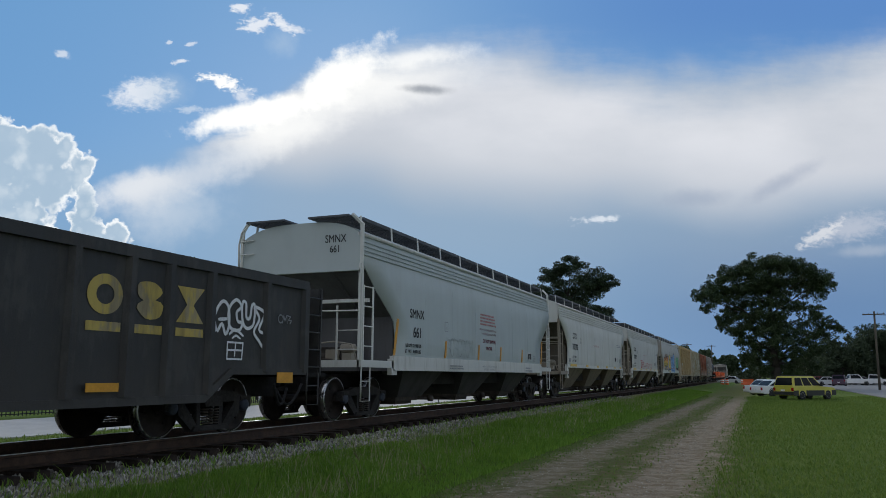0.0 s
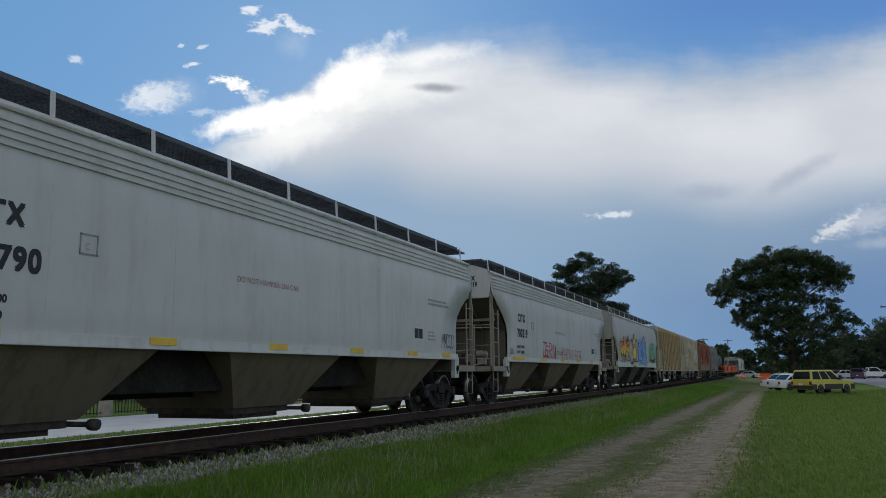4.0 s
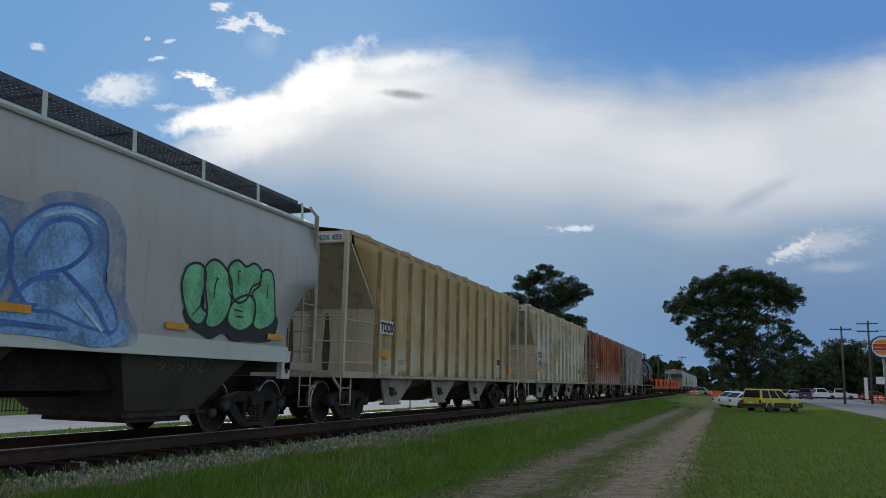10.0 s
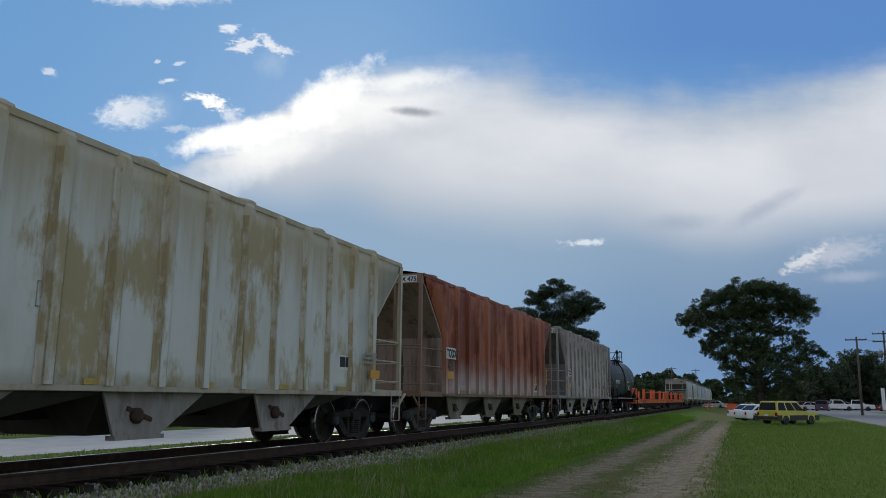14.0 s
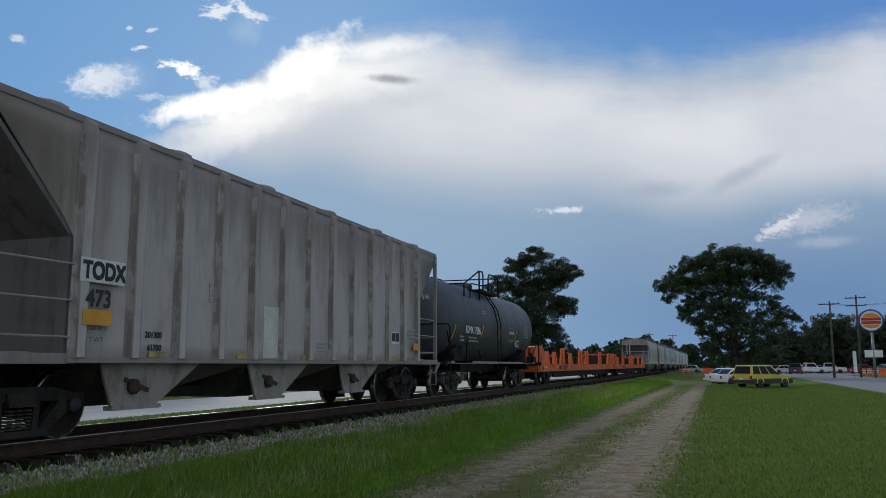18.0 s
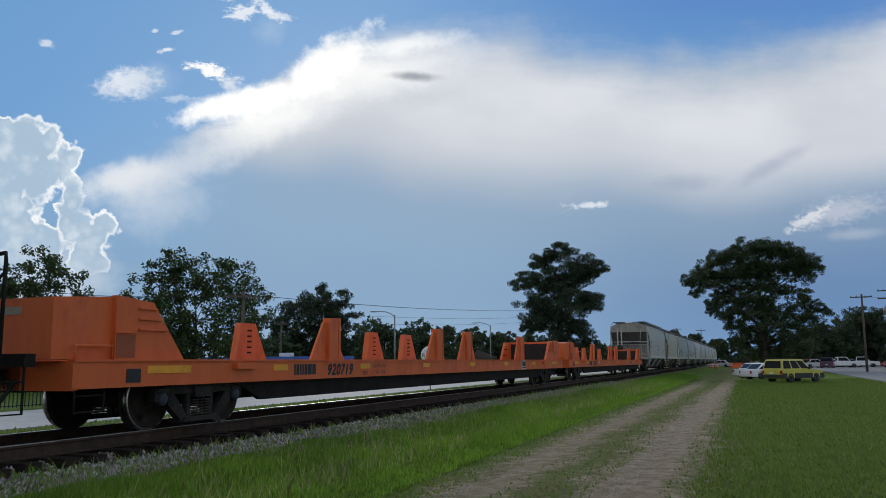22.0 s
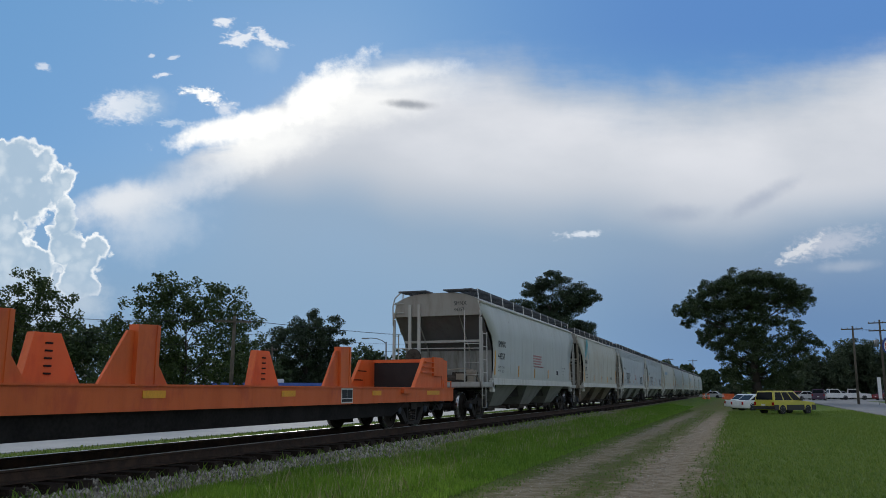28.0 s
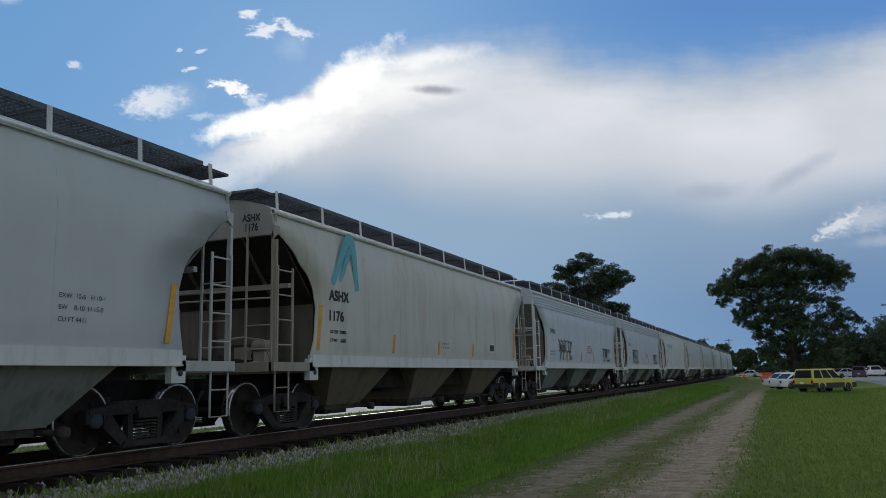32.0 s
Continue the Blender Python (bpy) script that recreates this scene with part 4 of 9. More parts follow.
GREY_RIB = paint("soiled_grey_paint", (0.475, 0.435, 0.41), (0.34, 0.295, 0.265), 0.25, 0.28, 0.6, (0.37, 0.33, 0.305), (0.50, 0.66), 16.0, 0.6, wash=(0.60, 0.56, 0.52), top=(0.20, 0.165, 0.145))
OIL = paint("dark_oil_stain", (0.06, 0.048, 0.036), (0.14, 0.11, 0.08), 0.4, 0.5, 0.7, seed=49.0)
# Rust and soot beside the ribs, with the flank's shade in the same colours.
RUST_SHADE_RUN = paint("brown_rust_shade_run", (0.28, 0.195, 0.095), (0.18, 0.115, 0.055), 0.5, 0.5, 0.75, (0.42, 0.305, 0.15), (0.46, 0.62), 71.0, patch_size=4.0)
OCHRE_SHADE_RUN = paint("ochre_rust_shade_run", (0.40, 0.325, 0.19), (0.26, 0.19, 0.10), 0.5, 0.5, 0.75, (0.58, 0.55, 0.46), (0.46, 0.58), 73.0, patch_size=4.0)
SOOT_SHADE_RUN = paint("grey_soot_shade_run", (0.25, 0.215, 0.195), (0.15, 0.125, 0.11), 0.5, 0.5, 0.75, (0.42, 0.38, 0.355), (0.46, 0.58), 75.0, patch_size=4.0)
BEIGE_END = paint("oil_streaked_beige_end", (0.51, 0.44, 0.325), (0.18, 0.12, 0.07), 0.10, 0.55, 0.65, seed=43.0)
RED_END = paint("oil_streaked_brown_end", (0.30, 0.22, 0.18), (0.07, 0.045, 0.03), 0.35, 0.8, 0.65, seed=45.0)
GREY_END = paint("oil_streaked_grey_end", (0.15, 0.14, 0.14), (0.04, 0.035, 0.03), 0.35, 0.7, 0.65, seed=47.0)
CHUTE_GREY = paint("scuffed_pale_chute", (0.38, 0.36, 0.33), (0.14, 0.10, 0.07), 0.4, 0.5, 0.65, (0.22, 0.20, 0.17), (0.5, 0.6), 61.0)
CHUTE_OLIVE = paint("scuffed_olive_chute", (0.185, 0.155, 0.095), (0.08, 0.06, 0.04), 0.4, 0.5, 0.65, (0.27, 0.25, 0.21), (0.55, 0.65), 63.0)
BEIGE_TRIM = paint("dusty_beige_steel", (0.51, 0.45, 0.345), (0.20, 0.14, 0.09), 0.35, 0.5, 0.65, seed=3.0)
REDBROWN_TRIM = paint("dusty_brown_steel", (0.24, 0.15, 0.10), (0.12, 0.06, 0.04), 0.35, 0.4, 0.65, seed=5.0)
GREY_TRIM = paint("dusty_grey_steel", (0.30, 0.28, 0.26), (0.15, 0.12, 0.10), 0.35, 0.4, 0.65, seed=7.0)


def rib_hopper(name_label, L, skin, trim, end_skin, chute, ribs=13, zt=4.12, zs=1.02, pale=False, streak=None):
    car = thing("ribbed_hopper", name_label, "hopper car", "freight train")
    cut = [(0.20, zt), (0.22, 3.95), (1.53, 2.63), (1.58, zs)]
    zrow = [zs + (zt - zs) * i / 12 for i in range(13)]
    for s in (1, -1):
        bm = bmesh.new()
        rows = []
        for z in zrow:
            y0 = edge_at(cut, z)
            rows.append([(1.57, y0 + (L - 2 * y0) * i / 10, z) for i in range(11)])
        slab(bm, rows, 0.02)
        if s < 0:
            for v in bm.verts:
                v.co.x = -v.co.x
        part("side_sheet", bm, skin, car)
        x0, x1 = sorted((s * 1.54, s * 1.63))
        part("top_chord", made(box, min(s * 1.53, s * 1.585), max(s * 1.53, s * 1.585), 0.05, L - 0.05, zt - 0.02, zt + 0.07), skin, car)
        part("side_sill", made(box, x0, x1, 1.5, L - 1.5, zs - 0.02, zs + 0.05), trim, car)
        for k in range(ribs):
            y = 1.66 + (L - 3.32) * k / (ribs - 1)
            bm = bmesh.new()
            p = [(-0.140, 0.0), (-0.112, 0.012), (-0.092, 0.080), (-0.068, 0.092), (0.068, 0.092), (0.092, 0.080), (0.112, 0.012), (0.140, 0.0)]
            rings = [[bm.verts.new((s * (1.572 + d * k), y + o, z)) for o, d in p] for z, k in ((zs + 0.05, 1.0), (zt - 0.16, 1.0), (zt - 0.02, 0.75), (zt + 0.05, 0.12))]
            for lo, hi in zip(rings, rings[1:]):
                for i in range(7):
                    bm.faces.new((lo[i], lo[i + 1], hi[i + 1], hi[i])).smooth = i not in (3,)
            bm.faces.new(rings[0])
            bm.faces.new(rings[-1][::-1])
            part("rib", bm, skin, car)
            # Rust run that also darkens the -y flank, as the rib's painted shade.
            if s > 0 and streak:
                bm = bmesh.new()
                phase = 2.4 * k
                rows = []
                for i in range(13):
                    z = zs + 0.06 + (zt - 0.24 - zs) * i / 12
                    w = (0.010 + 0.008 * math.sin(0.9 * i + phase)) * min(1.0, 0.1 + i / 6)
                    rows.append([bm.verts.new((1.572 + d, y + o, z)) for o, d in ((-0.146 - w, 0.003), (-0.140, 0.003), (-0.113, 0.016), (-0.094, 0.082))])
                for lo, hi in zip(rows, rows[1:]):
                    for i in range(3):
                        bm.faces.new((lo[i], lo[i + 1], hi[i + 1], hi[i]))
                part("rust_shade_streak", bm, streak, car, "brown rust run and painted shade on the rib flank")
    bm = bmesh.new()
    arc = [(x, zt + 0.06 + 0.16 * (1 - (x / 1.56) ** 2)) for x in [1.56 * (1 - i / 4) for i in range(9)]]
    a = [[bm.verts.new((x, y, z)) for x, z in arc] for y in (0.05, L - 0.05)]
    for i in range(8):
        bm.faces.new((a[0][i], a[0][i + 1], a[1][i + 1], a[1][i])).smooth = True
    part("roof", bm, skin, car)
    for k in range(6):
        for s in (1, -1):
            y = 1.3 + (L - 2.6) * k / 5
            part("roof_hatch", made(lathe, [(zt + 0.05, 0.34), (zt + 0.17, 0.34), (zt + 0.20, 0.28), (zt + 0.20, 0.0)], 14, "z", (s * 1.12, y, 0)), trim, car)

    def end_beam(bm):
        box(bm, -1.56, 1.56, 0.0, 0.12, zt - 0.20, zt + 0.06)
    ends(end_beam, L, "end_beam", trim, car)
    ends(lambda bm: prism(bm, [(0.12, zt - 0.2), (0.20, zt - 0.2), (1.55, 2.64), (1.49, 2.58)], -1.549, 1.549), L, "slope_sheet", end_skin, car)
    ends(lambda bm: prism(bm, [(1.48, 1.0), (1.57, 1.0), (1.56, 2.62), (1.48, 2.62)], -1.549, 1.549), L, "bulkhead", end_skin, car)

    for x, w, top in ((0.34, 0.16, 2.52), (-0.62, 0.12, 2.40)):
        def stain(bm):
            rows = [(x - w * 0.5, 1.12), (x - w * 0.7, 1.5), (x - w * 0.3, top), (x + w * 0.2, top - 0.1), (x + w * 0.6, 1.7), (x + w * 0.45, 1.12)]
            bm.faces.new([bm.verts.new((px, 1.475, pz)) for px, pz in rows])
        ends(stain, L, "oil_stain", OIL, car, "dark oil stain on the bulkhead")

    for x, lo, hi, w in ((1.52, zs - 0.02, zt, 0.085), (-1.52, zs - 0.02, zt, 0.085), (0.80, zs, zt - 0.1, 0.06), (-0.80, zs, zt - 0.1, 0.06), (-0.45, zs, zt - 0.1, 0.06)):
        ends(lambda bm: beam(bm, (x, 0.0, lo), (x, 0.0, hi), w, 0.10), L, "end_post", trim, car)

    bars = [((1.52, -0.05, 2.30), (-1.52, -0.05, 2.30))]
    for z in (1.32, 1.78, 2.24):
        bars += [((s * 1.52, 0, z), (s * 1.58, 1.58, z)) for s in (1, -1)]
        bars.append(((1.52, -0.05, z - 0.02), (0.80, -0.05, z - 0.02)))
    bars += [((-1.52, -0.05, z), (-0.80, -0.05, z)) for z in (2.0, 2.7, 3.1, 3.5)]
    for a, b in bars:
        ends(lambda bm: tube(bm, a, b, 0.016), L, "grab_rail", trim, car)
    for s in (1, -1):
        ends(lambda bm: stirrup(bm, s * 1.53, -0.05, 0.42, zs, 0.42), L, "sill_step", trim, car)
        ends(lambda bm: beam(bm, (s * 1.50, -0.45, zs + 0.02), (s * 1.5, 0.02, 0.72), 0.05, 0.04), L, "uncoupling_lever", trim, car)

    def platform(bm):
        for s in (1, -1):
            box(bm, min(s * 1.46, s * 1.58), max(s * 1.46, s * 1.58), -0.06, 1.6, zs - 0.03, zs + 0.10)
        box(bm, -1.55, 1.55, -0.08, 0.06, zs - 0.03, zs + 0.10)
    ends(platform, L, "end_platform", trim, car)
    ends(lambda bm: box(bm, 0.3, 1.3, 0.4, 1.2, zs + 0.02, zs + 0.12), L, "brake_tray", trim, car)
    part("centre_sill", made(box, -0.28, 0.28, -0.25, L + 0.25, 0.62, 0.98), STEEL, car)
    n = 3
    y_in = 2.35
    span = (L - 2 * y_in) / n
    for k in range(n):
        y0 = y_in + k * span
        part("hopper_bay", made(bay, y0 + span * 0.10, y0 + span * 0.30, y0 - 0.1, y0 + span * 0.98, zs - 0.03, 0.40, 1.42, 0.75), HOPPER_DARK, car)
        for s in (1, -1):
            bm = bmesh.new()
            prism(bm, [(y0 - 0.10, zs - 0.02), (y0 + span * 0.58, zs - 0.02), (y0 + span * 0.30, 0.42), (y0 + span * 0.04, 0.42)], s * 1.40, s * 1.44)
            box(bm, min(s * 1.30, s * 1.46), max(s * 1.30, s * 1.46), y0 + 0.15, y0 + span * 0.32, 0.36, 0.42)
            chute_side = part("outlet_side", bm, chute, car)
            part("gate_lever", made(beam, (s * 1.455, y0 + span * 0.10, 0.78), (s * 1.455, y0 + span * 0.24, 0.62), 0.02, 0.06), RUST, chute_side)
            part("capstan", made(lathe, [(s * 1.44, 0.05), (s * 1.44, 0.11), (s * 1.50, 0.11), (s * 1.52, 0.06)], 10, "x", (0, y0 + span * 0.15, 0.68)), RUST, car)
    for y in (1.35, L - 1.35):
        truck(car, y, pale)
    coupler(car, -0.2, -1)
    coupler(car, L + 0.2, 1)
    return car


TANK_PAINT = paint("sooty_black_tank_paint", (0.070, 0.080, 0.096), (0.038, 0.036, 0.036), 0.4, 0.3, 0.56, seed=8.0)


def tank_car(label):
    car = thing("tank_car", label, "tank car", "freight train")
    L, R, zc = 12.9, 1.40, 2.50
    part("tank", made(lathe, [(0.05, 0.0), (0.07, 0.35), (0.17, 0.75), (0.34, 1.08), (0.57, 1.29), (0.81, R), (6.0, R), (12.2, R), (12.44, 1.29),
                              (12.67, 1.08), (12.84, 0.75), (12.94, 0.35), (12.96, 0.0)], 48, "y", (0, 0, zc)), TANK_PAINT, car)
    for y in (0.98, 6.0, 9.2, 12.0):
        part("weld_band", made(lathe, [(y - 0.012, R - 0.01), (y - 0.012, R + 0.002), (y + 0.012, R + 0.002), (y + 0.012, R - 0.01)], 48, "y", (0, 0, zc)), TANK_PAINT, car)
    part("underframe", twin(made(box, 0.0, 0.26, -0.3, L + 0.45, 0.72, 1.02)), STEEL, car)
    for y in (1.68, 10.85):
        bm = bmesh.new()
        box(bm, -1.5, 1.5, y - 1.0, y + 0.9, 1.04, 1.10)
        box(bm, -1.45, 1.45, y - 0.25, y + 0.25, 0.80, 1.04)
        for s in (1, -1):
            prism(bm, [(y - 0.35, 1.1), (y + 0.5, 1.1), (y + 0.42, 1.62), (y - 0.2, 1.62)], s * 0.70, s * 1.28)
        part("bolster", bm, STEEL, car)
        truck(car, y, True)

    def hand(bm):
        for s in (1, -1):
            pipe(bm, [(s * 1.52, -0.55, 1.05), (s * 1.52, -0.55, 2.15), (s * 1.45, -0.6, 2.23), (s * 0.2, -0.85, 2.23)], 0.024, 6)
            beam(bm, (s * 1.50, 1.25, 1.08), (s * 1.50, 1.25, 1.72), 0.04, 0.11)
            beam(bm, (s * 1.50, 0.9, 1.65), (s * 1.50, 1.3, 1.72), 0.03, 0.03)
            beam(bm, (s * 1.45, -0.6, 2.0), (s * 1.3, 0.3, 1.08), 0.03, 0.03)
            stirrup(bm, s * 1.50, -0.9, -0.45, 1.05, 0.42)
            beam(bm, (s * 1.5, 2.6, 1.5), (s * 1.42, 3.4, 1.05), 0.03, 0.05)
            box(bm, min(s * 1.2, s * 1.5), max(s * 1.2, s * 1.5), -0.1, 0.5, 1.1, 1.35)
            tube(bm, (s * 1.35, -0.15, 1.3), (s * 1.35, 0.45, 1.45), 0.08, 8)
        box(bm, -1.55, 1.55, -1.0, -0.85, 0.95, 1.10)
        box(bm, -0.5, 0.5, -1.0, 0.5, 1.03, 1.06)
    def moved(bm):
        hand(bm)
        bmesh.ops.translate(bm, verts=bm.verts, vec=(0, 0.72, 0))
    ends(moved, 13.06, "end_handrail", STEEL, car)
    part("side_rail", twin(made(box, 1.42, 1.50, 0.2, 12.2, 1.02, 1.10)), GREY_TRIM, car)
    bm = bmesh.new()
    for s in (1, -1):
        ladder(bm, [((s * 1.49, 5.92, 0.55), (s * 1.49, 5.92, 2.55)), ((s * 1.49, 6.37, 0.55), (s * 1.49, 6.37, 2.55))], [0.6 + 0.3 * k for k in range(7)])
        for y in (5.92, 6.37):
            pipe(bm, [(s * 1.49, y, 2.5), (s * 1.36, y, 3.05), (s * 1.05, y, 3.55), (s * 0.8, y, 3.86)], 0.025)
        for x, z in ((1.42, 2.85), (1.30, 3.15), (1.12, 3.45), (0.92, 3.72)):
            tube(bm, (s * x, 5.92, z), (s * x, 6.37, z), 0.018)
    part("ladder", bm, STEEL, car)
    bm = bmesh.new()
    for x0, x1 in ((0.75, 1.22), (-1.22, -0.75)):
        grating(bm, x0, x1, 4.45, 7.2, 3.70, 0.10)
    beam(bm, (1.22, 4.45, 3.66), (1.22, 7.2, 3.66), 0.03, 0.10)
    beam(bm, (-1.22, 4.45, 3.66), (-1.22, 7.2, 3.66), 0.03, 0.10)
    part("platform", bm, STEEL, car)
    part("dome", made(lathe, [(3.85, 0.5), (4.02, 0.5), (4.08, 0.42), (4.12, 0.0)], 18, "z", (0, 5.85, 0)), TANK_PAINT, car)
    bm = bmesh.new()
    for s in (1, -1):
        x = s * 1.18
        pipe(bm, [(x, 2.7, 3.3), (x, 2.7, 3.74), (x, 2.85, 3.78), (x, 4.5, 4.36), (x, 4.95, 4.38), (x, 5.05, 4.26), (x, 5.05, 3.7)], 0.03)
        pipe(bm, [(x, 4.55, 3.3), (x, 4.55, 4.36)], 0.035)
        pipe(bm, [(x, 3.4, 3.3), (x, 3.4, 3.74), (x, 3.6, 3.82), (x, 4.9, 3.86), (x, 5.9, 3.98), (x, 6.5, 3.98), (x, 6.9, 4.08), (x, 7.18, 4.08)], 0.024)
        pipe(bm, [(x, 5.75, 3.7), (x, 5.75, 4.24), (x, 5.88, 4.38), (x, 7.1, 4.40), (x, 7.18, 4.34), (x, 7.18, 3.6)], 0.03)
    for y, z in ((2.7, 3.74), (7.18, 4.36)):
        tube(bm, (-1.18, y, z), (1.18, y, z), 0.026)
    part("safety_rail", bm, STEEL, car)
    coupler(car, -0.95, -1)
    coupler(car, L + 0.4, 1)
    return car


GOND_PAINT = paint("sooty_black_gondola_paint", (0.030, 0.029, 0.0275), (0.066, 0.055, 0.045), 0.40, 0.45, 0.6, (0.048, 0.046, 0.042), (0.5, 0.6), 12.0)


def gondola(label):
    car = thing("gondola_car", label, "gondola car", "freight train")
    L, B = 15.9, 15.56      # over the platforms, over the body
    outline = [(0.0, 1.0), (2.0, 1.0), (3.0, 0.60), (L - 3.15, 0.60), (L - 2.5, 1.0), (B, 1.0), (B, 2.52), (0.0, 2.52)]
    for s in (1, -1):
        part("side_wall", made(prism, outline, s * 1.50, s * 1.535), GOND_PAINT, car)
        x0, x1 = sorted((s * 1.47, s * 1.60))
        part("top_chord", made(box, x0, x1, 0.0, B, 2.50, 2.66), GOND_PAINT, car)
        prism_pts = [(0, 0.96), (2.0, 0.96), (3.0, 0.55), (L - 3.15, 0.55), (L - 2.5, 0.96), (B, 0.96), (B, 1.06), (L - 2.55, 1.06), (L - 3.2, 0.66), (3.05, 0.66), (2.05, 1.06), (0, 1.06)]
        part("side_sill", made(prism, prism_pts, s * 1.49, s * 1.58), GOND_PAINT, car)
        for y in (0.1, 1.6, 3.2, 4.6, 6.0, 7.4, 8.9, 10.2, 11.14, 11.90, 12.82, 14.28, 15.49):
            z0 = 1.0 if y > L - 2.5 or y < 2.0 else 0.66
            bm = bmesh.new()
            w0, w1 = 0.10, 0.05
            p = [(-w0, 0.0), (-w1, 0.07), (w1, 0.07), (w0, 0.0)]
            lo = [bm.verts.new((s * (1.537 + d), y + o, z0)) for o, d in p]
            hi = [bm.verts.new((s * (1.537 + d), y + o, 2.50)) for o, d in p]
            for i in range(3):
                bm.faces.new((lo[i], lo[i + 1], hi[i + 1], hi[i]))
            bm.faces.new(lo)
            bm.faces.new(hi[::-1])
            part("side_post", bm, GOND_PAINT, car)
    part("floor", made(box, -1.5, 1.5, 0.02, B - 0.02, 1.02, 1.08), STEEL, car)
    for y0, y1 in ((0.0, 0.06), (B - 0.06, B)):
        part("end_wall", made(box, -1.5, 1.5, y0, y1, 1.0, 2.5), GOND_PAINT, car)
        part("end_chord", made(box, -1.58, 1.58, y0 - 0.04, y1 + 0.04, 2.5, 2.62), GOND_PAINT, car)
    for k in range(3):
        part("end_rib", made(box, -1.5, 1.5, B, B + 0.09, 1.2 + 0.42 * k, 1.32 + 0.42 * k), GOND_PAINT, car)
    bm = bmesh.new()
    ladder(bm, [((1.56, B + 0.05, 0.95), (1.56, B + 0.05, 2.58)), ((1.56, B + 0.50, 0.95), (1.56, B + 0.50, 2.58))], [1.1, 1.42, 1.74, 2.06, 2.38])
    box(bm, 1.02, 1.54, B + 0.46, B + 0.50, 0.95, 2.58)
    stirrup(bm, 1.56, B + 0.05, B + 0.45, 1.0, 0.42)
    part("end_ladder", bm, GOND_PAINT, car)
    part("end_platform", made(box, -1.55, 1.55, B, L + 0.40, 0.92, 1.0), STEEL, car)
    part("centre_sill", made(box, -0.3, 0.3, -0.3, L + 0.55, 0.55, 1.0), STEEL, car)
    for y in (1.5, L - 2.35):
        truck(car, y)
    coupler(car, L + 0.5, 1)
    # worn yellow house mark in three plain shapes, with a bar below each
    def ring(bm):
        n = 24
        o = [(10.72 + 0.30 * math.cos(a), 1.97 + 0.26 * math.sin(a)) for a in [2 * math.pi * i / n for i in range(n)]]
        vo, vi = [[bm.verts.new((1.545, 10.72 + (y - 10.72) * k, 1.97 + (z - 1.97) * k)) for y, z in o] for k in (1.0, 0.5)]
        for i in range(n):
            bm.faces.new((vo[i], vo[(i + 1) % n], vi[(i + 1) % n], vi[i]))
    part("house_mark", made(ring), OLD_YELLOW, car, "worn yellow painted ring")

    def blocks(bm):
        disc(bm, 11.50, 2.08, 0.24, 0.14, 1.545, 16, 0.06, 1)
        disc(bm, 11.54, 1.84, 0.25, 0.14, 1.546, 16, 0.06, 2)
    part("house_mark", made(blocks), OLD_YELLOW, car, "worn yellow painted blocks")

    def hourglass(bm):
        bm.faces.new([bm.verts.new((1.545, y, z)) for y, z in ((12.06, 1.70), (12.66, 1.70), (12.42, 1.96), (12.66, 2.22), (12.06, 2.22), (12.28, 1.96))])
    part("house_mark", made(hourglass), OLD_YELLOW, car, "worn yellow painted hourglass shape")
    for cy, w in ((10.72, 0.58), (11.52, 0.52), (12.36, 0.60)):
        part("mark_bar", made(quad, (1.545, cy - w / 2, 1.50), (1.545, cy + w / 2, 1.50), (1.545, cy + w / 2, 1.62), (1.545, cy - w / 2, 1.62)), OLD_YELLOW, car, "worn yellow painted bar")

    white = ([(12.98, 1.62), (12.92, 1.86), (13.08, 2.08), (13.24, 2.02), (13.28, 1.74), (13.20, 1.58), (13.10, 1.74)],
             [(13.30, 1.70), (13.26, 1.98), (13.44, 2.14), (13.58, 2.04), (13.46, 1.94), (13.50, 1.80), (13.62, 1.78), (13.54, 1.66)],
             [(13.60, 2.10), (13.62, 1.82), (13.74, 1.70), (13.92, 1.78), (13.94, 2.08), (13.86, 2.08), (13.82, 1.88), (13.72, 1.88), (13.70, 2.10)],
             [(13.92, 2.06), (14.22, 1.98), (14.08, 1.70), (14.26, 1.62), (14.24, 1.40), (14.08, 1.52), (13.94, 1.66), (14.08, 1.88)])
    for k, p in enumerate(white):
        part("graffiti", made(painted, 1.548 + 0.0012 * k, "loop", 0.055, [p]), WHITE_INK, car, "white graffiti letter outline")
    for k, (p, w) in enumerate((([(13.00, 1.80), (13.22, 1.82)], 0.05), ([(13.28, 1.58), (13.44, 1.66), (13.66, 1.57)], 0.045), ([(13.36, 1.52), (13.46, 1.57), (13.58, 1.52)], 0.035))):
        part("graffiti", made(painted, 1.553 + 0.0010 * k, "line", w, [p]), WHITE_INK, car, "white graffiti stroke")

    def small_grid(bm):
        for k, (p, q) in enumerate((((13.25, 1.20), (13.62, 1.20)), ((13.25, 1.46), (13.65, 1.46)), ((13.25, 1.20), (13.25, 1.46)), ((13.63, 1.20), (13.65, 1.46)), ((13.44, 1.25), (13.46, 1.46)), ((13.25, 1.34), (13.63, 1.34)))):
            ribbon(bm, [p, q], 0.03, 1.553 + 0.0006 * k)
    part("graffiti", made(small_grid), WHITE_INK, car, "small white drawn grid")
    part("graffiti", made(tag_strokes, 8.62, 0.88, 0.62, 0.14, 5, 41, 0.022, 1.55), PALE_TEAL, car, "pale teal graffiti tag")
    part("graffiti", made(tag_strokes, 8.55, 0.70, 0.55, 0.12, 4, 42, 0.022, 1.55), PALE_TEAL, car, "pale teal graffiti tag")
